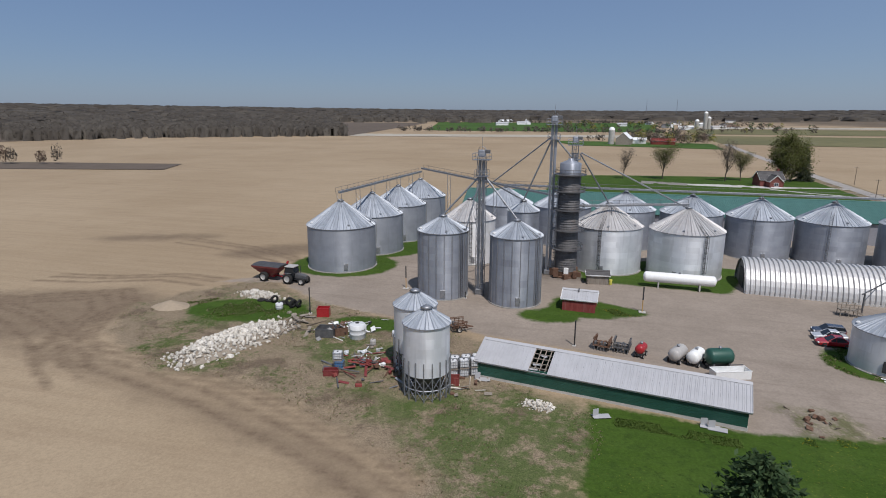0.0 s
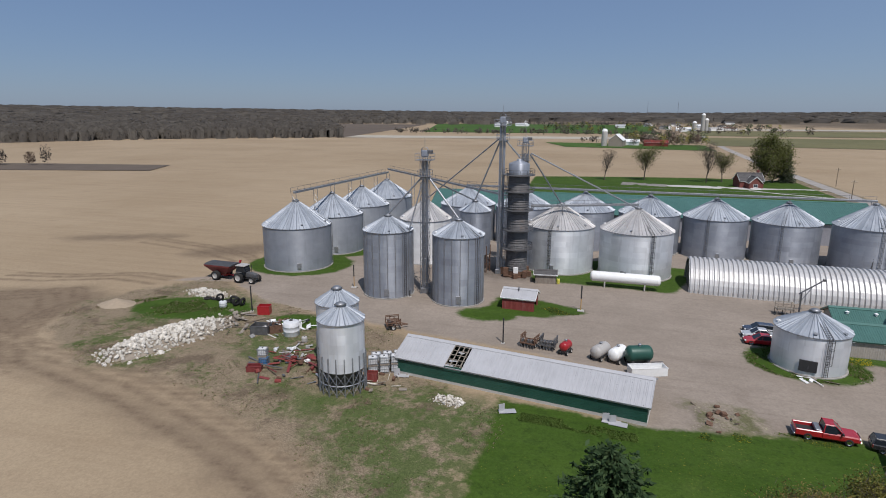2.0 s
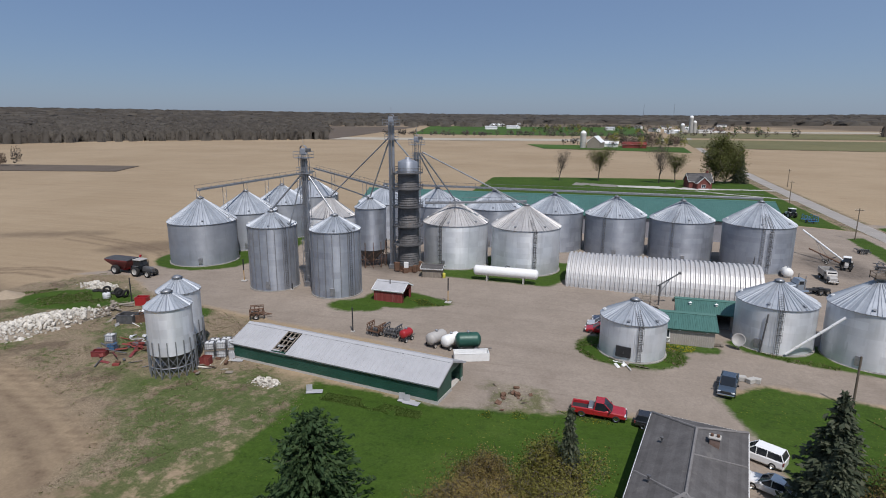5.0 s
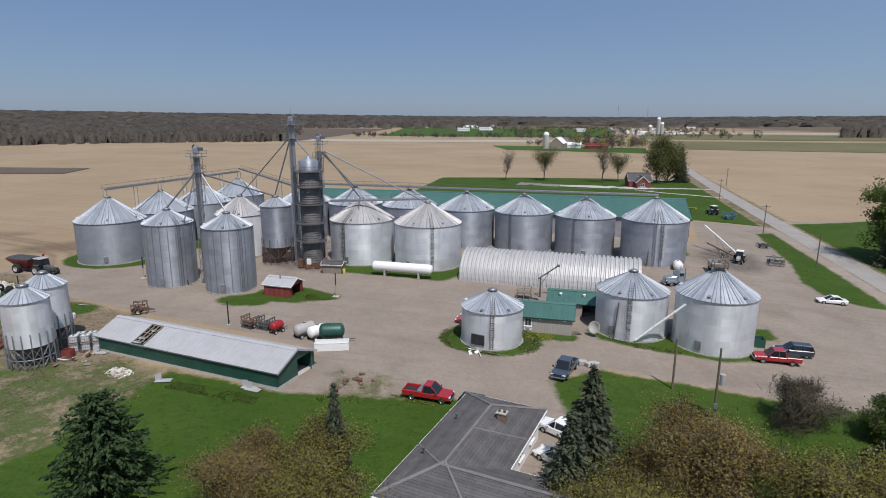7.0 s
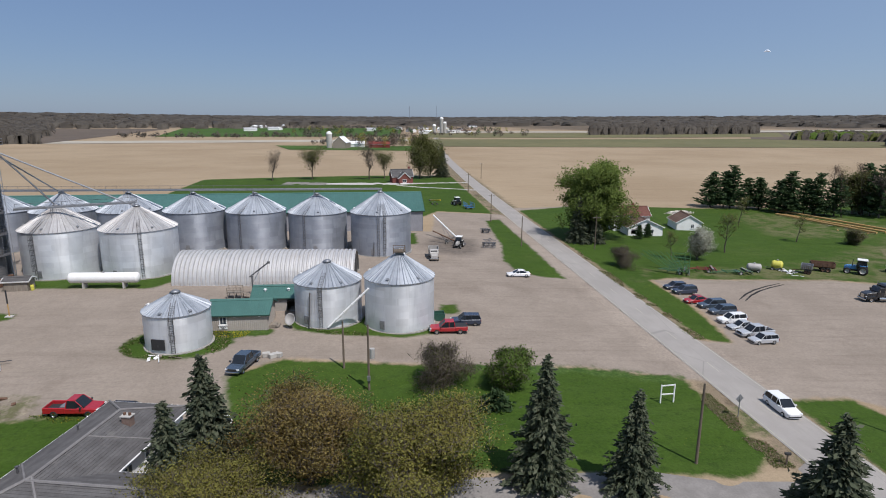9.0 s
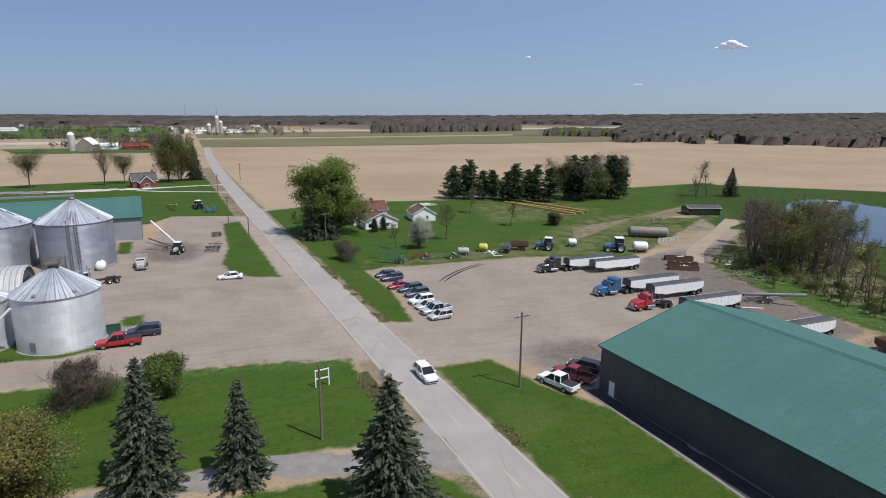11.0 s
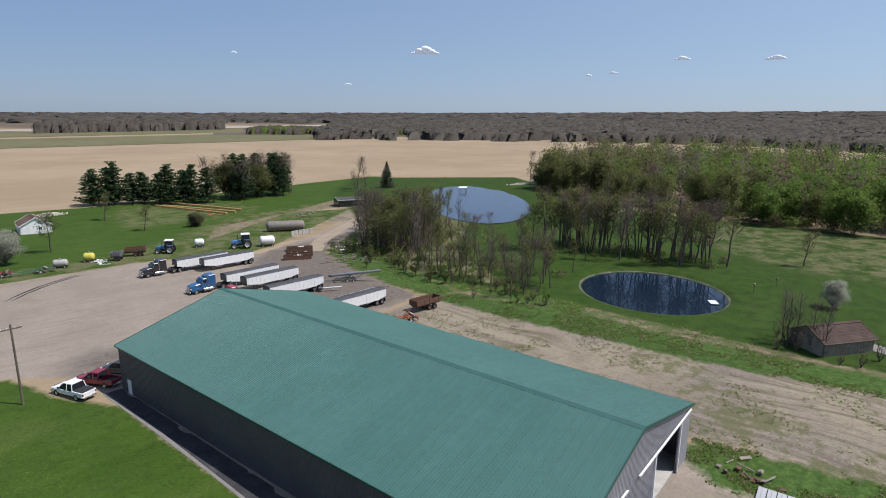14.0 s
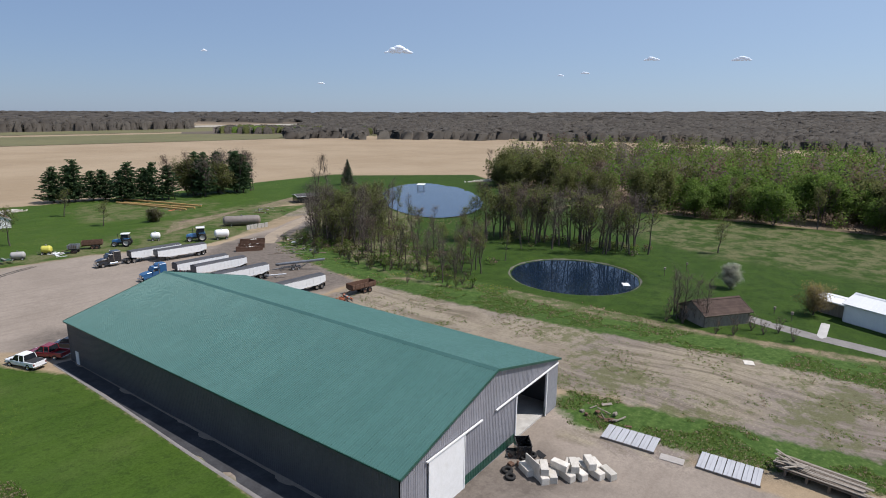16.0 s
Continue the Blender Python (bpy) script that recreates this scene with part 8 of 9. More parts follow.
def stone_pile(label, a, b, wide, high, n, size, mat=None):
    """A long heap of broken stones between two points."""
    mx, my = (a[0] + b[0]) / 2, (a[1] + b[1]) / 2
    t = thing("stone_pile", label, "stone pile", mx, my)
    d = Vector((b[0] - a[0], b[1] - a[1]))
    L = d.length
    d.normalize()
    core = Sheet()
    for i in range(9):
        for j in range(7):
            u, v = i / 8 - .5, j / 6 - .5
            hz = high * .75 * max(0, 1 - (2 * u) ** 2) ** .7 * max(0, 1 - (2 * v) ** 2)
            core.v.append((d.x * u * L - d.y * v * wide, d.y * u * L + d.x * v * wide, hz - .15))
    core.f = [(i * 7 + j, (i + 1) * 7 + j, (i + 1) * 7 + j + 1, i * 7 + j + 1) for i in range(8) for j in range(6)]
    part("heap_core", core, M["heap_soil"], t, smooth=True)
    V = []
    fill = Sheet()
    for i in range(n * 3):
        u, v = np.clip(CR.normal(0, .25), -.52, .52), np.clip(CR.normal(0, .26), -.55, .55)
        hz = high * .75 * max(0, 1 - (2 * u) ** 2) ** .7 * max(0, 1 - (2 * v) ** 2)
        s = size * CR.uniform(.35, .9)
        m = Matrix.Translation((d.x * u * L - d.y * v * wide, d.y * u * L + d.x * v * wide, hz - .1)) @ Euler(CR.uniform(0, 6, 3)).to_matrix().to_4x4()
        fill.box((0, 0, 0), (s * 1.4, s, s * .9), chamfer=s * .22, m=m)
    tagged(part("rubble", fill.mesh("rubble", M["stone_white"], fix=False), None, t), kind="stuff")
    for i in range(n):
        u, v = np.clip(CR.normal(0, .24), -.55, .55), np.clip(CR.normal(0, .25), -.58, .58)
        hz = high * .75 * max(0, 1 - (2 * u) ** 2) ** .7 * max(0, 1 - (2 * v) ** 2)
        s = size * CR.uniform(.5, 1.35)
        m = Matrix.Translation((d.x * u * L - d.y * v * wide, d.y * u * L + d.x * v * wide, hz + s * .2)) @ Euler(CR.uniform(0, 6, 3)).to_matrix().to_4x4() @ Matrix.Diagonal((s, s * CR.uniform(.6, 1), s * .8, 1))
        part("stone", STONE[i % 6], None, t, at=m)
    return t


stone_pile("long heap of broken pale field stone in dead grass", (-52, 58.5), (-45.5, 75.5), 7.0, 2.0, 290, .42)
stone_pile("small heap of white rubble at the field's edge", (-61.5, 87.5), (-52.5, 85.5), 3.6, .9, 120, .28)
stone_pile("scatter of broken pale stone beside weeds", (-7, 60.6), (-3.4, 59.4), 2.2, .5, 50, .22)
stone_pile("rubble among grass beyond the farmhouse", (172, 212), (184, 214), 3, .8, 60, .5)
stone_pile("rubble bank beside the long pond", (372, 142), (398, 128), 3, .8, 60, .6)
s = Sheet()
for i in range(10):
    for j in range(12):
        r, a = i / 9, 2 * math.pi * j / 12
        s.v.append((3.6 * r * math.cos(a), 2.6 * r * math.sin(a), 1.15 * (1 - r) ** .8 * (1 - .25 * r) + .06 * math.sin(5 * a + 3 * r) - .1))
s.f = [(i * 12 + j, i * 12 + (j + 1) % 12, (i + 1) * 12 + (j + 1) % 12, (i + 1) * 12 + j) for i in range(9) for j in range(12)]
solo("sand_mound", s, worn("sand", (.36, .29, .21), (.42, .34, .25), 2, .95, 0, (.28, .22, .15), .4, bump=.3), "small smooth heap of tan sand in dead grass", "sand heap", -68.3, 77.4, smooth=True)


def tyre(x, y, r=.55, flat=True, rz=0.0, w=.3):
    s = Sheet().lathe([(r * .55, -w / 2), (r * .9, -w / 2), (r, -w * .3), (r, w * .3), (r * .9, w / 2), (r * .55, w / 2), (r * .5, 0), (r * .55, -w / 2)], 18)
    ob = solo("old_tyre", s, M["rubber"], "worn black tyre lying on the ground", "tyre", x, y, group="old tyres", smooth=True)
    ob.matrix_basis = pose(x, y, gz(x, y) + (w / 2 if flat else r), 0 if flat else 80, CR.uniform(-6, 6), rz)


for x, y, r in ((-50.9, 84.0, .8), (-49.2, 83.0, .8), (-48.2, 82.2, .8), (-47.3, 82.6, .75), (-52.6, 83.8, .7), (-54, 84.4, .7), (-55.4, 84.2, .7), (147.2, -12.6, .6), (146.4, -13.4, .55), (150.2, -13.0, .5), (151.2, -13.3, .55), (149.0, -14.4, .5)):
    tyre(x, y, r, CR.rand() > .3, CR.uniform(0, 360))


def poly_drum(x, y, r, h, mat, label, lid=True):
    t = thing("drum", label, "drum", x, y, CR.uniform(0, 360), None, "drums and tanks")
    part("shell", Sheet().lathe([(0, 0), (r * .97, 0), (r, .06), (r, h * .33), (r * 1.03, h * .35), (r, h * .37), (r, h * .66), (r * 1.03, h * .68), (r, h * .7), (r, h - .06), (r * .9, h), (r * .3, h + r * .12), (0, h + r * .12)], 20), M[mat], t, smooth=True)
    if lid:
        part("lid", Sheet().lathe([(r * .25, h + r * .1), (r * .25, h + r * .2), (0, h + r * .22)], 12), M["dark"], t)
    return t


poly_drum(-32.7, 73.2, 1.15, 2.1, "plastic_white", "white cylindrical poly tank among scrap")
poly_drum(-50.2, 81.3, .62, 1.0, "plastic_white", "white plastic bucket tank beside tyres")
poly_drum(-27.6, 75.0, .45, .9, "plastic_white", "white plastic drum in weeds")
poly_drum(-29.5, 71.2, .4, .8, "paint_dust", "dusty drum in weeds")


def tote(x, y, z, rz, lab="caged white liquid tote with a grey pallet", blue=False):
    t = thing("liquid_tote", lab, "liquid tote", x, y, rz, z, "liquid totes")
    part("pallet", Sheet().box((0, 0, .07), (1.2, 1.0, .14)), M["wood_grey"], t)
    part("bottle", Sheet().box((0, 0, .65), (1.1, .92, .98), chamfer=.12), M["plastic_blue" if blue else "plastic_white"], t)
    s = Sheet()
    for i in range(5):
        for sd in (-1, 1):
            s.box((-.58 + i * .29, sd * .49, .64), (.03, .03, 1.0)).box((sd * .59, -.48 + i * .24, .64), (.03, .03, 1.0))
    for zz in (.3, .65, 1.0, 1.14):
        for sd in (-1, 1):
            s.box((0, sd * .49, zz), (1.2, .03, .03)).box((sd * .59, 0, zz), (.03, 1.0, .03))
    part("cage", s, M["steel"], t)
    part("cap", Sheet().lathe([(.12, 1.12), (.12, 1.2), (0, 1.2)], 10), M["dark"], t)


for i in range(3):
    for j in range(2):
        zz = gz(-15.6, 65)
        tote(-16.2 + i * 1.25, 64.3 + i * .7 + j * 1.15, zz, 24)
        tote(-16.2 + i * 1.25, 64.3 + i * .7 + j * 1.15, zz + 1.17, 24)
tote(-30.7, 62.8, None, 10, "blue-and-white caged liquid tote in dead grass", True)
tote(-30.9, 62.9, gz(-30.7, 62.8) + 1.17, 14, "white caged tote stacked on another")


def crate(x, y, rz, size, mat, label, name="scrap_box", z=None):
    t = thing(name, label, "box", x, y, rz, z, "scrap boxes")
    a, b, c = size
    part("floor_board", Sheet().box((0, 0, .06), (a, b, .1)), M[mat], t)
    for sd in (-1, 1):
        part("side_panel", Sheet().box((0, sd * b / 2, c / 2), (a, .07, c), chamfer=.015), M[mat], t)
        part("end_panel", Sheet().box((sd * a / 2, 0, c / 2), (.07, b, c), chamfer=.015), M[mat], t)
    part("rim", Sheet().box((0, b / 2, c), (a + .1, .12, .08)).box((0, -b / 2, c), (a + .1, .12, .08)), M[mat], t)
    return t


crate(-41.6, 80.2, 15, (1.9, 1.3, 1.4), "red_paint", "bright red steel box beside scrap")
crate(-37.4, 72.6, 8, (2.6, 1.8, 1.3), "steel_dark", "dark open steel box in a scrap heap")
crate(-35.6, 73.6, 40, (1.8, 1.4, 1.2), "rust", "rusty open box in a scrap heap")
crate(-33.6, 75.4, -15, (2.0, 1.4, 1.0), "white_paint", "dented white appliance box in a scrap heap")
crate(-31.0, 61.0, 20, (1.8, 1.0, .7), "red_dark", "red steel crate in dead grass")
crate(-15.6, 62.6, 10, (1.2, 1.0, 1.0), "red_board", "red wooden crate by stacked totes")
crate(151.0, -12.3, 38, (2.1, 1.5, 1.5), "car_black", "black waste skip beside the barn door", "waste_skip")
for x, y, z, rz in ((201.0, 101.4, None, -36), (197.0, 96.4, None, -38), (194.2, 93.6, None, -34)):
    crate(x, y, rz, (6.8, 1.6, 1.1), "rust", "long rusty steel bin heaped with pale rubble")
    stone_pile("pale rubble heaped in a rusty bin", (x - 2.2, y + 1.7), (x + 2.2, y - 1.7), 1.3, 1.2, 12, .4)
M["scrap_mixed"] = worn("scrap_mixed", (.3, .29, .28), (.5, .49, .47), 3, .7, .2, (.12, .07, .05), .6, .7)


def scrap(x, y, n, spread_, hgt, mats, label, long=1.2):
    t = thing("scrap_heap", label, "scrap heap", x, y, CR.uniform(0, 360), None, "scrap heaps")
    for i in range(n):
        u, v = CR.normal(0, spread_, 2)
        z = CR.rand() * hgt * max(.1, 1 - math.hypot(u, v) / (2.4 * spread_))
        m = Matrix.Translation((u, v, z + .08)) @ Euler((CR.uniform(-.4, .4), CR.uniform(-.45, .45) / max(1, long * 1.3), CR.uniform(0, 6))).to_matrix().to_4x4()
        k_ = i % 3
        s = Sheet()
        if k_ == 0:
            s.box((0, 0, 0), (long * CR.uniform(.5, 1.4), CR.uniform(.15, .7), .05), chamfer=.01)
        elif k_ == 1:
            s.tube((-long * .7, 0, 0), (long * .7, 0, .05), CR.uniform(.04, .1), n=6)
        else:
            s.box((0, 0, 0), (CR.uniform(.3, .8), CR.uniform(.3, .7), CR.uniform(.15, .5)), chamfer=.05)
        part(("scrap_sheet", "scrap_pipe", "scrap_block")[k_], s, M[mats[i % len(mats)]], t, at=m)
    return t


scrap(-36, 74.6, 42, 1.9, 1.3, ["scrap_mixed", "white_paint", "dark", "rust", "steel"], "heap of mixed scrap metal and white sheeting")
scrap(-33.4, 76.4, 22, 1.3, 1.0, ["white_paint", "scrap_mixed", "dark"], "heap of crumpled white sheeting and scrap")
scrap(-28.6, 67.2, 24, 1.8, .7, ["white_paint", "scrap_mixed", "plastic_white", "wood_grey"], "pale scrap lying in dead grass")
scrap(-27.8, 63.6, 46, 2.1, .9, ["red_dark", "rust", "red_board", "steel_dark"], "tangle of red and rusty farm machinery parts", 2.0)
scrap(-24.6, 65.6, 20, 1.4, .7, ["red_dark", "rust", "white_paint"], "red and white machinery parts in the grass", 1.6)
scrap(-44.2, 75.6, 34, 2.0, .7, ["wood_grey", "wood_pole", "wood_grey"], "heap of weathered logs and brush", 2.6)
scrap(-14.4, 68.6, 18, 1.2, .6, ["wood_grey", "white_paint", "scrap_mixed"], "boards and scrap beside the shed's end", 1.6)
scrap(-13.4, 62.0, 18, 1.6, .4, ["wood_grey", "stone_white", "rust"], "low scatter of boards and rubble in weeds")
scrap(23.6, 65.0, 16, 1.4, .2, ["rust", "wood_pole", "rust"], "low brown heap of scrap on bare ground", .5)
scrap(-20.5, 61.8, 10, 1.0, .4, ["steel", "dark"], "scrap under the hopper bins")
bs = thing("board_stack", "weathered stack of long boards on bearers by bare ground", "board stack", 164.2, -38.4, 82)
for u in (-2.8, -.9, 1.0, 2.9):
    part("bearer", Sheet().box((u, 0, .35), (.22, 2.6, .7)), M["wood_pole"], bs)
for lay in range(3):
    for i in range(9):
        v = -1.25 + i * .31 + CR.uniform(-.05, .05)
        m = Matrix.Translation((CR.uniform(-.5, .5), v, .76 + lay * .13)) @ Euler((CR.uniform(-.08, .08), CR.uniform(-.012, .012), CR.uniform(-.035, .035))).to_matrix().to_4x4()
        part("board", Sheet().box((0, 0, 0), (7.4 + CR.uniform(-.8, .6), .26, .06)), M["wood_grey" if (i + lay) % 3 else "wood_pole"], bs, at=m)
for i in range(5):
    m = Matrix.Translation((2.6 + CR.uniform(-.6, .6), CR.uniform(-1, 1), 1.35)) @ Euler((0, CR.uniform(-.35, .1), CR.uniform(-.9, .9))).to_matrix().to_4x4()
    part("board", Sheet().box((0, 0, 0), (2.6, .24, .06)), M["wood_grey"], bs, at=m)
scrap(149.4, -12.9, 14, 1.2, .4, ["dark", "rubber", "rust"], "dark scrap beside the barn wall")
scrap(163.8, -16.8, 16, 1.5, .5, ["rust", "wood_grey"], "reddish soil and boards by the barn's corner")
scrap(203.4, 84, 26, 3.0, .5, ["wood_pole", "wood_grey", "steel_dark"], "dead branches and poles along the grove", 4.0)
scrap(212, 95, 20, 2.4, .6, ["white_paint", "rust", "wood_pole"], "pale and rusty scrap at the grove's corner", 2.0)
scrap(240, 150, 24, 4.0, .5, ["wood_grey", "rust", "scrap_mixed"], "scattered lumber on rough ground", 2.4)
scrap(222, 139, 18, 3.0, .5, ["wood_pole", "rust"], "dark scrap in rough grass", 2.0)


def implement(x, y, rz, L, W, mat, label, rows=6, high=1.4, fold=False, wheels=True):
    """A towed farm implement: frame, tool bars with tines, drawbar, wheels."""
    t = thing("farm_implement", label, "farm implement", x, y, rz, None, "farm implements")
    f = Sheet()
    for sd in (-1, 0, 1):
        f.box((0, sd * W * .32, .75), (L * .7, .14, .14))
    for u in (-.35, 0, .35):
        f.box((L * u, 0, .75), (.16, W, .16))
    part("frame", f, M[mat], t)
    part("drawbar", Sheet().tube((L * .35, -W * .2, .7), (L * .75, 0, .5), .08, n=6).tube((L * .35, W * .2, .7), (L * .75, 0, .5), .08, n=6), M[mat], t)
    for i in range(rows):
        v = -W / 2 + W * (i + .5) / rows
        ru = part("row_unit", Sheet().box((-L * .2, v, 1.0), (.5, W / rows * .6, .5), chamfer=.06), M["steel_dark" if i % 3 else mat], t)
        for u0, u1 in ((-.3, -.38), (.05, -.02)):
            part("tine", Sheet().tube((L * u0, v, .75), (L * u1, v, .15), .06, n=5), M["steel_dark"], ru)
    if fold:
        for sd in (-1, 1):
            s = Sheet()
            for k_ in range(4 if high < 2 else 9):
                s.tube((-L * .35 + k_ * L * (.22 if high < 2 else .088), sd * W * .5, .8), (-L * .35 + k_ * L * .22, sd * W * .42, high + 1.2), .07, n=5)
            for zz in (1.2, 1.8, high + 1.1) if high < 2 else (1.0, 1.7, 2.4, 3.1, high + 1.1):
                s.tube((-L * .36, sd * W * .47, zz), (L * .34, sd * W * .47, zz), .07, n=5)
            part("folded_wing", s, M[mat], t)
    if wheels:
        for sd in (-1, 1):
            wheel(t, -L * .05, sd * W * .36, .45, .3, "paint_dust")
    return t


implement(-19.2, 79.8, 30, 3.0, 2.2, "rust", "old rusty implement with tall levers beside the gravel", 3, .5, True)
implement(1.6, 78.6, 75, 2.6, 2.2, "rust", "dull rusty implement behind the long shed", 5, .5, True)
implement(4.2, 78.6, 80, 2.6, 2.2, "steel_dark", "dark folded implement behind the long shed", 5, .6, True)
implement(93.6, 150.0, 78, 9.5, 3.6, "steel_dark", "long black planter parked on gravel", 16, 2.1)
implement(95.6, 168.0, 96, 5, 2.4, "steel_dark", "small dark implement by the grass", 5, 1.0)
implement(97.0, 214.0, 100, 7.0, 3.0, "tractor_blue", "dark implement behind a tractor by the road", 6, 1.2, True)
implement(133.4, 126.0, 150, 6.0, 4.6, "tractor_green", "folded dark green cultivator on the grass", 8, 3.0, True)
implement(140.8, 127.4, 160, 5.4, 3.4, "red_board", "low red disc implement on the grass", 12)
implement(146.8, 125.0, 178, 8.6, 2.6, "tractor_green", "long low green implement on the grass", 12)
implement(187.6, 68.6, 150, 6.0, 2.0, "steel_dark", "dark auger hopper on the lot's edge", 4)
implement(177.0, 41.0, 160, 4.6, 2.6, "orange", "orange-red implement behind the barn", 5)
tractor("car_white", "white and blue tractor with an implement by the road", 93.5, 222, 110, 1.1)
tractor("tractor_blue", "blue tractor hitched to a white tank", 193.0, 115.6, 150, 1.35)
tractor("paint_dust", "small dusty tractor by an auger", 85.2, 147.4, 250, .95)
tank_on(198.8, 112.8, 150, 1.2, 4.2, "white_tank", "white slurry tank behind a blue tractor", 1.7)
tank_on(185.6, 125.2, 150, .95, 2.6, "white_tank", "white tank wagon on the grass edge", 1.4)
tank_on(152.2, 127.0, 150, .85, 3.2, "paint_dust", "grey tank on a low trailer", 1.15)
tank_on(159.0, 128.6, 140, .95, 2.6, "tank_yellow", "yellow poly tank on a low trailer", 1.3)
tractor("tractor_blue", "blue sprayer tractor at the lot's edge", 176.2, 124.4, 140, 1.2)


def wagon(x, y, rz, L, mat, label, rubble=False):
    t = thing("farm_wagon", label, "wagon", x, y, rz, None, "farm wagons")
    part("box_body", Sheet().loft([[(-L / 2, -.7, .9), (L / 2, -.7, .9), (L / 2, .7, .9), (-L / 2, .7, .9)], [(-L / 2 - .15, -1.15, 1.3), (L / 2 + .15, -1.15, 1.3), (L / 2 + .15, 1.15, 1.3), (-L / 2 - .15, 1.15, 1.3)]]), M[mat], t)
    for sd in (-1, 1):
        part("side_wall", Sheet().box((0, sd * 1.15, 1.75), (L + .3, .08, .95), chamfer=.02), M[mat], t)
        part("end_wall", Sheet().box((sd * (L / 2 + .15), 0, 1.75), (.08, 2.3, .95), chamfer=.02), M[mat], t)
        for u in (-L * .02, -L * .24):
            wheel(t, u, sd * 1.0, .55, .4, "rust")
        for i in range(5):
            part("stake", Sheet().box((-L / 2 + L * (i + .5) / 5, sd * 1.22, 1.75), (.09, .07, 1.0)), M["rust"], t)
    part("tongue", Sheet().tube((L / 2, 0, .8), (L / 2 + 1.9, 0, .5), .09, n=6), M["rust"], t)
    return t


wagon(184.4, 43.0, 170, 5.6, "rust", "rusty brown tandem spreader wagon on bare ground")
wagon(169.4, 127.2, 150, 4.6, "rust", "dark rusty wagon at the grass edge")
wagon(164.0, 125.2, 140, 2.0, "steel", "small grey trailer beside pale scrap")
scrap(160.6, 126.0, 14, 1.4, .4, ["white_paint", "paint_dust"], "white sheets lying by a yellow tank", 1.8)


def auger(p, q, r, mat, label, wheels=True):
    p, q = Vector(p), Vector(q)
    t = tagged(new("grain_auger"), label, "grain auger", "augers")
    part("tube", Sheet().tube(p, q, r, n=10), M[mat], t)
    c = p.lerp(q, .45)
    g0 = gz(c.x, c.y)
    d = (q - p).normalized()
    sd = Vector((-d.y, d.x, 0)).normalized()
    s = Sheet()
    for k_ in (-1, 1):
        foot = Vector((c.x, c.y, g0 + .35)) + sd * .9 * k_
        s.tube(foot, p.lerp(q, .25), .05, n=5).tube(foot, p.lerp(q, .72), .05, n=5)
    part("undercarriage", s, M["steel_dark"], t)
    if wheels:
        for k_ in (-1, 1):
            w = Vector((c.x, c.y, 0)) + sd * .9 * k_
            wheel(t, w.x, w.y, .34, .2, "paint_dust", z=g0 + .34)
    part("hopper", Sheet().box((p.x, p.y, p.z), (1.0, 1.0, .5), rz=30, chamfer=.1), M["steel_dark"], t)
    return t


auger((86.6, 149.0, .6), (79.8, 161.0, 6.2), .2, "white_paint", "white grain auger raised over the yard")
auger((85.6, 151.0, .5), (79.0, 152.6, 3.4), .16, "rust", "short rusty auger beside a tractor")
auger((84.0, 228.0, 1.0), (86.6, 214, 3.0), .2, "yellow", "yellow auger resting beside the long shed")
auger((186.0, 71.4, -1.6), (193.0, 63.0, -.4), .3, "steel", "grey auger tube lying on the lot's edge")
auger((179.0, 66.6, -2.0), (182.4, 64.0, -1.9), .14, "plastic_white", "white pipe lying on gravel", False)
for i, (a, b) in enumerate((((220, 221), (230.5, 174.0)), ((214.5, 209), (222.0, 170.5)), ((216.5, 207), (226.5, 172)))):
    d = Vector((b[0] - a[0], b[1] - a[1], 0))
    s = Sheet().tube((0, 0, .5), (d.x, d.y, .5), .32, n=8)
    solo("timber_pole", s, M["amber_wood"], "long amber timber pole lying in rough grass", "timber pole", a[0], a[1], group="long timber poles")
scrap(222, 182, 24, 5.0, .5, ["orange", "wood_grey", "amber_wood"], "orange and grey lumber beside long poles", 3.0)


# lorries by the end bin
def box_truck(x, y, rz, paint, label, box_mat):
    t = thing("grain_truck", label, "truck", x, y, rz, None, "farm trucks")
    part("hood", Sheet().loft([ring(1.6, .8, .8, 1.6), ring(2.7, .75, .75, 1.5), ring(3.0, .68, .75, 1.3)]), M[paint], t)
    cb = part("cab", Sheet().loft([ring(.3, 1.0, .7, 2.35), ring(1.3, 1.0, .7, 2.35), ring(1.75, .95, .7, 1.7)]), M[paint], t)
    part("windscreen", Sheet().box((1.55, 0, 1.98), (.06, 1.5, .5), m=Matrix.Identity(4)), M["glass_dark"], cb)
    for sd in (-1, 1):
        part("side_window", Sheet().box((.85, sd * 1.0, 1.95), (.7, .04, .45)), M["glass_dark"], cb)
        part("headlight", Sheet().box((2.95, sd * .6, 1.0), (.14, .24, .22), chamfer=.03), M["plastic_white"], t)
        wheel(t, 2.2, sd * .9, .45, .26)
        for u in (-1.8, -2.9):
            wheel(t, u, sd * .85, .45, .5)
        part("box_side", Sheet().box((-1.7, sd * 1.15, 1.7), (3.8, .08, 1.2), chamfer=.02), M[box_mat], t)
    for u in (-3.6, .2):
        part("box_end", Sheet().box((u, 0, 1.7), (.08, 2.3, 1.2)), M[box_mat], t)
    part("chassis", Sheet().box((-.6, 0, .7), (6.6, .8, .3)).box((-1.7, 0, 1.1), (3.8, 2.2, .1)), M["dark"], t)
    part("bumper", Sheet().box((3.1, 0, .6), (.16, 1.9, .3), chamfer=.05), M["chrome"], t)
    return t


lorry("cab_grey", "grey-blue conventional truck cab facing the bins", 69.2, 122.4, 195, False)
box_truck(77.8, 134.6, 268, "paint_dust", "tan grain truck with a dusty box", "paint_dust")
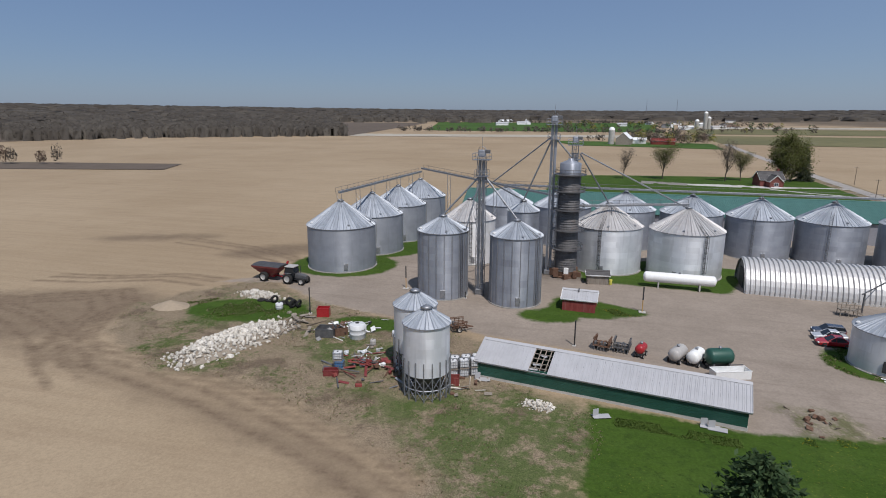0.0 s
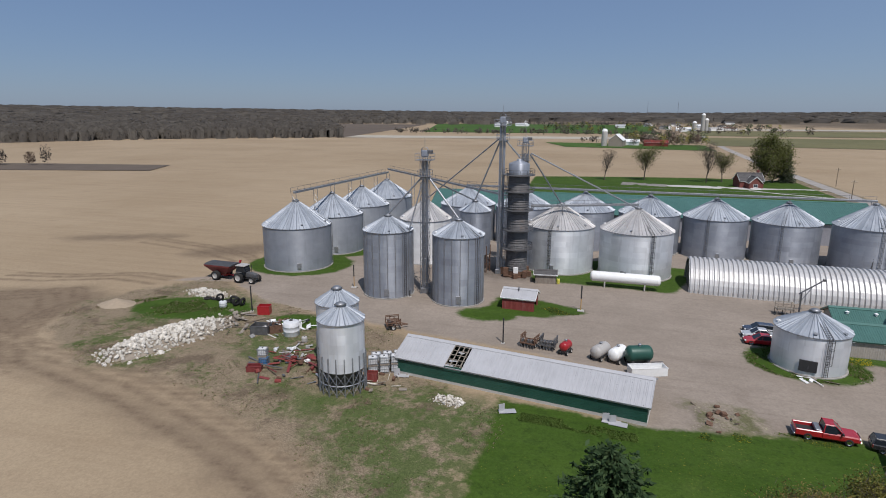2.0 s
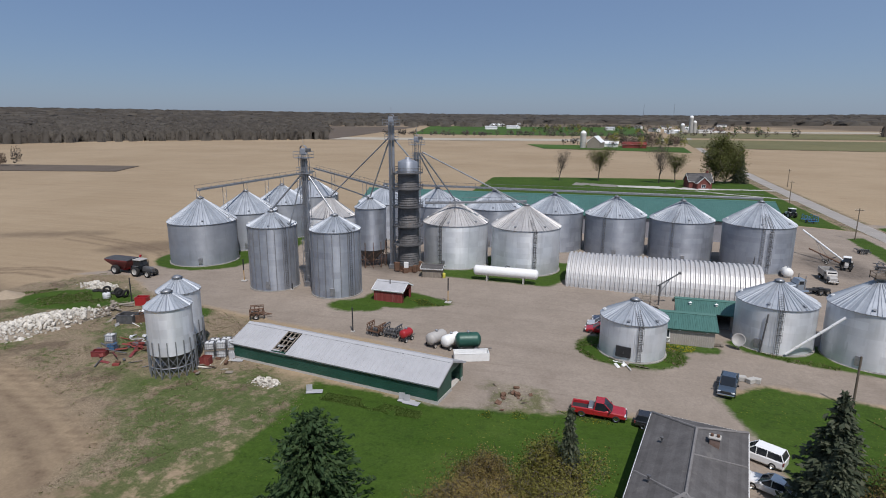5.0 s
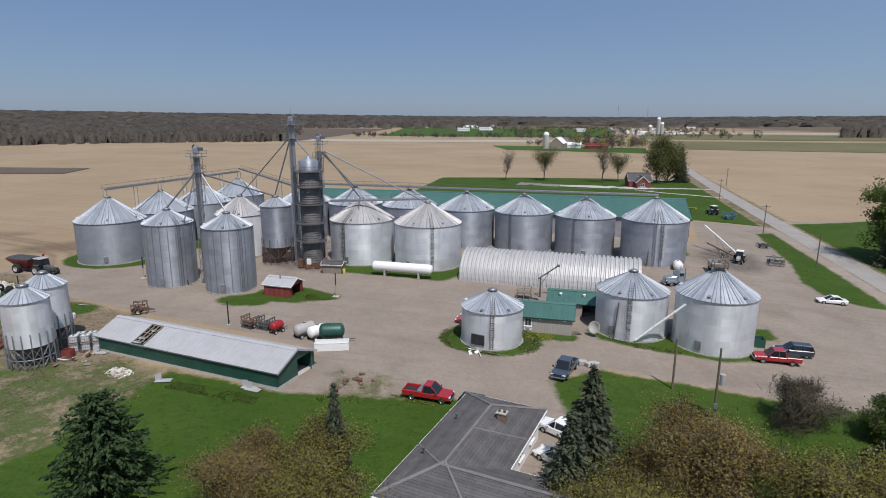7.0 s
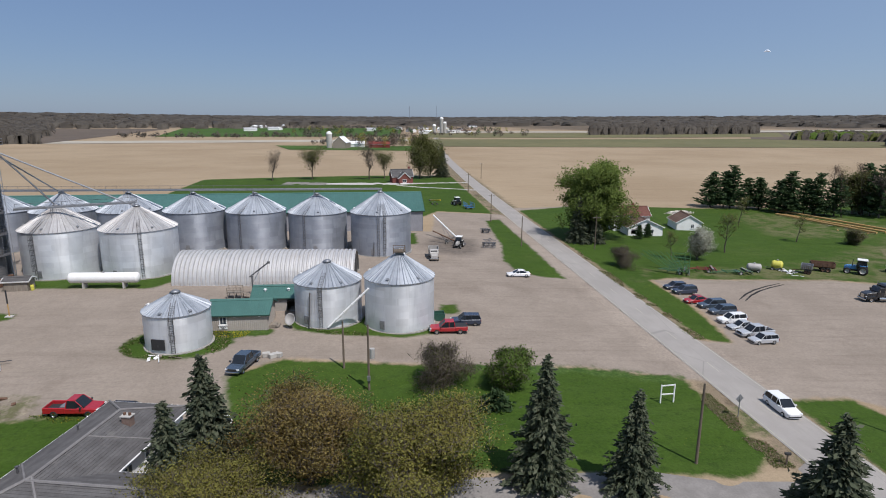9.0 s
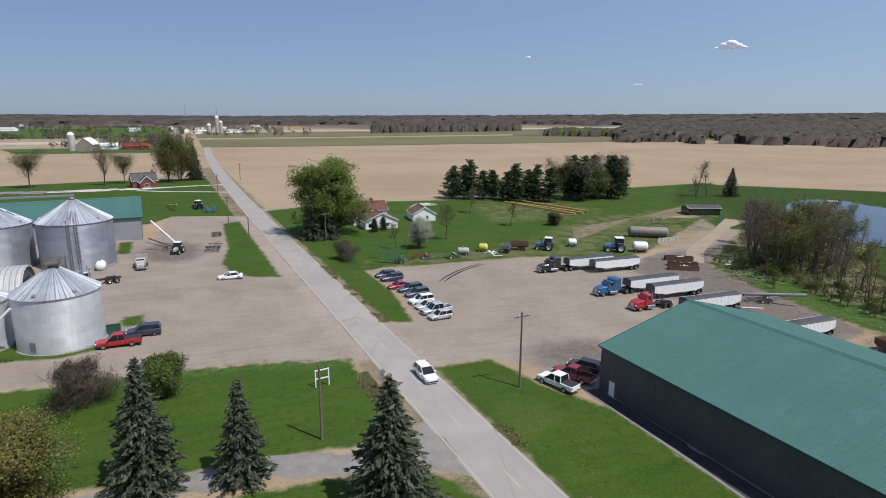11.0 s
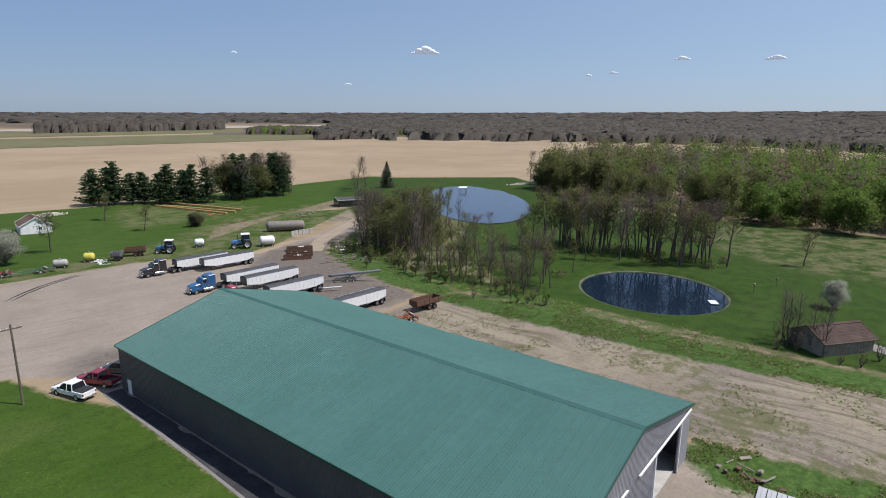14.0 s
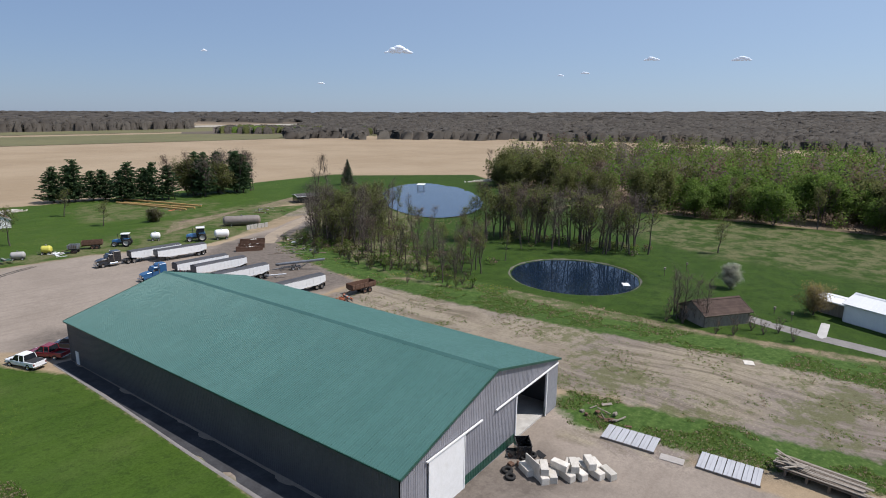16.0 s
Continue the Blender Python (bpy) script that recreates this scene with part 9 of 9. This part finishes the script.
crate(67.2, 137.2, 12, (1.5, 1.3, 1.2), "plastic_white", "white tub beside the end bin")
crate(75.0, 92.2, 0, (2.2, 1.6, 1.2), "green_metal", "dark green box beside a bin and parked cars")
crate(17.0, 73.9, 20, (4.6, 1.5, 1.1), "white_paint", "white trailer box behind the long shed")

# pump house, sampling probe, dish, blocks
ph = building("pump_house", "small weathered grey pump house beside the gas tank", "hut", .4, 111.6, 6, 4.0, 2.6, 1.9, .45, "wood_grey", "shingle", .3, None, 0)
poly_drum(2.9, 111.0, .3, 1.0, "tank_yellow", "yellowish drum beside the pump house")
pb = thing("sampling_probe", "grey grain sampling probe with a raised arm by the scale", "grain probe", 42.9, 106.2)
part("mast", Sheet().tube((0, 0, 0), (0, 0, 3.6), .14, n=8), M["steel_dark"], pb)
part("arm", Sheet().tube((-.4, 0, 3.4), (3.0, 0, 6.0), .12, n=8).box((3.0, 0, 6.0), (.5, .4, .4), chamfer=.05), M["steel_dark"], pb)
part("cylinder", Sheet().tube((0, 0, 2.2), (1.4, 0, 4.6), .07, n=6), M["steel"], pb)
ds = thing("probe_deck", "small wooden deck with railings beside the scale", "deck", 40.2, 104.6)
part("deck_floor", Sheet().box((0, 0, 1.1), (2.6, 1.6, .1)), M["wood_grey"], ds)
for u in (-1.2, 0, 1.2):
    for v in (-.75, .75):
        part("post", Sheet().box((u, v, 1.05), (.1, .1, 2.1)), M["wood_grey"], ds)
for v in (-.75, .75):
    for zz in (1.6, 2.05):
        part("handrail", Sheet().box((0, v, zz), (2.6, .07, .09)), M["wood_grey"], ds)
for i in range(5):
    part("step", Sheet().box((1.5 + i * .28, 0, .95 - i * .2), (.3, 1.0, .06)), M["wood_grey"], ds)
sd_ = thing("satellite_dish", "round pale satellite dish at the foot of a bin", "satellite dish", 52.4, 89.0, 240)
part("bowl", Sheet().lathe([(0, 0), (.4, .05), (.75, .2), (.95, .36), (.93, .38), (.73, .24), (.38, .09), (0, .05)], 20), M["paint_dust"], sd_, at=pose(.1, 0, 1.4, 0, 70, 0), smooth=True)
part("pole", Sheet().tube((0, 0, 0), (0, 0, 1.4), .06), M["steel"], sd_)


def blocks(spots, size, label, mat="concrete"):
    for x, y, z, rz in spots:
        solo("concrete_block", Sheet().box((0, 0, size[2] / 2), size, chamfer=.04), M[mat], label, "concrete block", x, y, rz, gz(x, y) + z, "concrete blocks")


blocks([(50.7, 78.0, 0, 10), (51.6, 77.6, 0, 40), (52.3, 77.9, 0, -20)], (1.0, .7, .6), "tan concrete block at the lawn's corner")
blocks([(147.8 + 1.0 * i + .5 * j + CR.uniform(-.25, .25), -15.9 - 1.0 * i + 1.5 * j + CR.uniform(-.25, .25), 0, 44 + CR.uniform(-30, 30)) for i in range(6) for j in range(2)] + [(148.6 + 1.1 * i + CR.uniform(-.2, .2), -16.0 - 1.1 * i, .75, 50 + CR.uniform(-40, 40)) for i in range(4)], (1.8, .8, .75), "pale concrete block stacked on the barn's yard", "stone_white")
solo("concrete_slab", Sheet().box((0, 0, .9), (2.4, .12, 1.8), chamfer=.02), M["stone_white"], "pale slab leaning on concrete blocks", "slab", 148.2, -14.9, 62)
for x, y, rz, a, b in ((160.9, -20.6, -87, 5.8, 3.2), (161.2, -30.7, -88, 5.9, 3.3), (149.6, -26.8, -50, 5.0, 2.6)):
    t = thing("roof_section", "white ribbed roof section lying on the ground", "roof section", x, y, rz, None, "discarded roof sections")
    n = 7
    me = ribbed_panel(a / n - .07, b, .06, .05, 1).mesh("panel", M["grey_roof"])
    for i in range(n):
        part("panel", me, None, t, at=Matrix.Translation((-a / 2 + i * a / n, -b / 2, .3)))
    part("frame", Sheet().box((0, -b / 2 + .1, .14), (a, .12, .26)).box((0, b / 2 - .1, .14), (a, .12, .26)), M["wood_grey"], t)
solo("plywood_sheet", Sheet().box((0, 0, .05), (1.2, 2.4, .06)), M["tan_wall"], "pale plywood sheet on the ground", "plywood", 159.6, -25.4, 5)
solo("plywood_sheet", Sheet().box((0, 0, .05), (1.6, 1.4, .06)), M["stone_white"], "pale sheet lying on bare ground", "sheet", 193.4, -27.6, 20)
for x, y, rz in ((1.6, 59.4, 20), (13.3, 60.0, -8), (12.6, 60.3, -8), (-12.5, 64.6, 10)):
    s = Sheet().box((0, 0, .12), (1.9, .9, .04)).box((-.6, .1, .5), (.7, .05, .9), rz=15)
    solo("torn_sheet", s, M["grey_roof"], "torn pale roofing sheet in the grass", "metal sheet", x, y, rz, group="torn sheets")


# ---- poles, posts, signs ----
def utility_pole(x, y, h, label, arm=True, box=False, rz=0.0, r=.15):
    t = thing("utility_pole", label, "utility pole", x, y, rz, None, "utility poles")
    part("post", Sheet().tube((0, 0, -.3), (0, 0, h), r, r * .7, n=10), M["wood_pole"], t)
    if arm:
        part("cross_arm", Sheet().box((0, 0, h - .6), (2.2, .11, .13)), M["wood_pole"], t)
        for u in (-1, -.4, .4, 1):
            part("insulator", Sheet().lathe([(.05, h - .54), (.07, h - .45), (.03, h - .36)], 8, (u, 0, 0)), M["plastic_white"], t)
    if box:
        part("transformer", Sheet().tube((.45, -.1, h * .5), (.45, -.1, h * .5 + 1.2), .3, n=12), M["paint_dust"], t)
        part("meter_box", Sheet().box((0, -.24, 1.6), (.4, .2, .6)), M["steel"], t)
    return t


utility_pole(123.2, 54.8, 10.2, "tall wooden utility pole with a short cross-arm on the grass")
utility_pole(96.6, 50.9, 8.4, "plain dark wooden pole on the lawn", False)
utility_pole(61.3, 73.8, 6.4, "short leaning wooden pole with an electric box", False, False)
utility_pole(64.7, 67.4, 8.2, "grey wooden pole with a transformer drum on the lawn", False, True)
utility_pole(100.6, 187.0, 9.0, "wooden utility pole beside the yard's grass")
utility_pole(102.2, 150.0, 8.0, "weathered wooden pole on the verge", False)
utility_pole(121.9, 149.4, 9.0, "wooden utility pole beside the farmhouse drive")
utility_pole(103.6, 262.0, 9.0, "far wooden utility pole beside the road")
utility_pole(120.4, 330.0, 9.0, "far wooden utility pole beside the road")
for x, y, h, two in ((-44.2, 80.6, 4.4, False), (-33.6, 97.6, 4.4, True), (7.8, 96.0, 4.4, True), (-2.2, 78.6, 3.8, False), (-21.8, 95.2, 1.2, False)):
    t = thing("marker_post", "thin dark post with a pale lower half" if two else "thin dark steel post", "post", x, y, 0, None, "thin posts")
    if two:
        part("lower", Sheet().tube((0, 0, -.2), (0, 0, h * .5), .08), M["amber_wood"], t)
        part("upper", Sheet().tube((0, 0, h * .5), (0, 0, h), .11), M["dark"], t)
        part("foot", Sheet().box((0, 0, .1), (1.1, .9, .2), chamfer=.05), M["concrete"], t)
    else:
        part("shaft", Sheet().tube((0, 0, -.2), (0, 0, h), .1), M["dark"], t)
        part("foot", Sheet().box((0, 0, .05), (.5, .5, .12)), M["concrete"], t)
sg = thing("sign_frame", "empty white wooden sign frame on the lawn", "sign frame", 99.7, 63.3, 5)
for u in (-.85, .85):
    part("post", Sheet().box((u, 0, 1.1), (.13, .13, 2.4)), M["white_paint"], sg)
for zz in (1.1, 2.2):
    part("rail", Sheet().box((0, 0, zz), (1.6, .1, .12)), M["white_paint"], sg)
rsn = thing("road_sign", "grey back of a diamond road sign on a thin post", "road sign", 106.3, 59.6, 12)
part("post", Sheet().box((0, 0, 1.2), (.07, .07, 2.6)), M["steel"], rsn)
part("plate", Sheet().box((0, .05, 2.4), (.75, .03, .75), m=Matrix.Translation((0, 0, 2.4)) @ Matrix.Rotation(math.pi / 4, 4, "Y") @ Matrix.Translation((0, 0, -2.4))), M["steel"], rsn)
mb = thing("mailbox", "dark mailbox on a wooden post by the driveway", "mailbox", 105.6, 50.4, 80)
part("post", Sheet().box((0, 0, .55), (.12, .12, 1.3)), M["wood_pole"], mb)
part("box", Sheet().prism([(-.12, 0), (.12, 0), (.12, .16), (.08, .24), (-.08, .24), (-.12, .16)], -.28, .28, "y"), M["dark"], mb, at=pose(0, 0, 1.15))
for i in range(6):
    solo("fence_panel", Sheet().box((0, 0, .75), (1.2, .12, 1.5), chamfer=.02), M["concrete"], "pale concrete panel standing beside a tan tank", "panel", 213.0 + i * 1.35, 119.8 - i * .05, -2, group="wall panels")
rf = thing("raft", "small white swimming raft on the dark pond", "raft", 226.6, 2.2, 30, gz(240, -8) - .55)
part("deck", Sheet().box((0, 0, .12), (2.4, 1.6, .2), chamfer=.05), M["white_paint"], rf)
dk = thing("pond_dock", "white-roofed dock shelter on the long pond", "dock", 338.5, 147.5, 30, gz(352, 160) - .3)
part("deck", Sheet().box((0, 0, .2), (7, 4, .25)), M["wood_grey"], dk)
for u in (-2.6, 2.6):
    for v in (-1.6, 1.6):
        part("post", Sheet().box((u, v, 1.4), (.15, .15, 2.4)), M["wood_grey"], dk)
part("canopy", Sheet().box((0, 0, 2.7), (6.4, 4.2, .18), chamfer=.05), M["white_paint"], dk)
for x, y, h in ((238, -3, 1.6), (246, -6, 1.6), (219.6, -30.6, 1.4), (222.5, -27.5, 1.0)):
    t = thing("bird_box", "small dark bird box on a post on the grass", "bird box", x, y, 0, None, "bird boxes")
    part("post", Sheet().box((0, 0, h / 2), (.1, .1, h)), M["wood_pole"], t)
    part("box", Sheet().box((0, 0, h + .15), (.45, .4, .5), chamfer=.03), M["wood_grey"], t)
# diagonal unload pipe between the two office bins and pipes on walls
spout((58.0, 87.9, 1.2), (64.2, 87.2, 7.4), .17, "long diagonal white unload pipe leaning on a bin", "white_paint")
spout((55.0, 88.6, .9), (55.4, 88.3, 6.6), .1, "dark pipe down a bin's wall", "steel_dark")
spout((63.8, 135.4, 1.0), (64.4, 136.2, 10.2), .12, "dark pipe down the end bin's wall", "steel_dark")
cr = thing("stair_crown", "weathered wooden working platform on a bin's cap", "platform", 68.9, 91.2, 0, gz(68.9, 91.2) + 11.3)
part("deck", Sheet().box((0, 0, .3), (1.9, 1.9, .12)), M["wood_pole"], cr)
for u in (-.9, .9):
    for v in (-.9, .9):
        part("post", Sheet().box((u, v, .5), (.1, .1, 1.0)), M["wood_pole"], cr)
    part("rail", Sheet().box((u, 0, .95), (.08, 1.9, .08)), M["wood_pole"], cr)
    part("rail", Sheet().box((0, u, .95), (1.9, .08, .08)), M["wood_pole"], cr)
hb = thing("hatch_board", "dark square hatch low on a small bin", "hatch", 36.42, 79.3, 254)
part("hatch_panel", Sheet().box((0, 0, 1.4), (.14, 2.0, 1.5), chamfer=.03), M["dark"], hb)
scrap(37.0, 78.6, 7, .8, .25, ["white_paint", "wood_grey"], "white planks before a small bin's hatch", 1.8)


# ---- weeds and tufts ----
def tufts(label, polys, n, size, mats, tall=.6, edge=None, gaps=.02):
    rng = np.random.RandomState(n)
    out = []
    for p in polys:
        q = np.array(p)
        lo, hi = q.min(0), q.max(0)
        m = int(n)
        c = rng.uniform(lo, hi, (m, 2))
        d = inside_by(p, c[:, 0], c[:, 1])
        c = c[(d > -.4) & (d < (edge or 99))]
        patch = np.array([noise.noise((x * .12, y * .12, 3.1)) + .6 * noise.noise((x * .4, y * .4, 7.7)) for x, y in c])
        out.append(c[patch > gaps])
    c = np.concatenate(out)
    pick = rng.rand(len(c))
    a = 0
    for mat, share in mats:
        sel = c[(pick >= a) & (pick < a + share)]
        a += share
        k_ = 4
        C = np.repeat(np.stack([sel[:, 0], sel[:, 1], gz_np(sel[:, 0], sel[:, 1]) + size * tall * .4], 1), k_, 0)
        C += rng.normal(size=C.shape) * (size * .5, size * .5, size * .12)
        V = quad_cloud(C, size * .5, rng, 1.6, -.9, rng.normal(size=C.shape) * .6)
        soft = rng.normal(size=C.shape) * .3 + (0, 0, 1)
        tagged(new("weeds", quad_mesh("weeds", V, M[mat], soft)), label, "weeds", kind="stuff")


M["straw_blade"] = leafy("straw_blade", (.22, .165, .11), (.30, .235, .16), (.38, .31, .22))
M["weed_leaf"] = leafy("weed_leaf", (.075, .12, .025), (.11, .165, .036), (.15, .205, .055))
M["dandelion"] = leafy("dandelion", (.55, .42, .02), (.62, .48, .03), (.68, .54, .05))
tufts("dead grass and weeds on rough ground", [ROUGH[0]], 30000, .15, [("straw_blade", .7), ("weed_leaf", .3)])
tufts("dead grass and weeds along the grove", [ROUGH[2]], 34000, .34, [("straw_blade", .45), ("weed_leaf", .55)])
tufts("rank green weeds beside bare ground", LUSH[:2], 13000, .26, [("weed_leaf", .85), ("straw_blade", .15)], gaps=-.05)
tufts("yellow-flowering weeds along the lawn's edge", LUSH[2:4] + [[(20, 61), (36, 64), (36, 62.6), (20, 59.4)], [(3, 59.6), (16, 58), (16, 57), (3, 58.4)], [(2, 96), (8.4, 96.4), (7, 94), (0, 93)]], 2600, .2, [("weed_leaf", .8)])
tufts("yellow dandelions along the lawn's edge", LUSH[2:4] + [[(20, 61), (36, 64), (36, 62.6), (20, 59.4)], [(2, 96), (8.4, 96.4), (7, 94), (0, 93)], [(41, 85), (49, 86.6), (49, 88), (41, 88)]], 900, .1, [("dandelion", 1.0)])
tufts("weeds round the bins' feet", [round_spot(37.5, 83.5, 7.2, 5.8), LAWN[14], [(52, 92), (55, 88.5), (58, 87), (69, 85), (74, 87), (72, 84.8), (58, 86.2)], round_spot(-58, 80, 9, 4.5, rz=10)], 3200, .26, [("weed_leaf", .86), ("straw_blade", .14)])
tufts("weedy verge along the road", [[(114.6, 60), (116.6, 60), (116.6, -20), (114.6, -20)], [(114.4, 150), (116.4, 150), (116.4, 84), (114.4, 84)], [(104.2, 66), (106.2, 66), (106.2, 50), (104.2, 50)]], 4000, .22, [("straw_blade", .55), ("weed_leaf", .45)])
tufts("sparse weeds on bare pale earth", [BARE_PATCH], 17000, .24, [("weed_leaf", .5), ("straw_blade", .3)], gaps=.12)
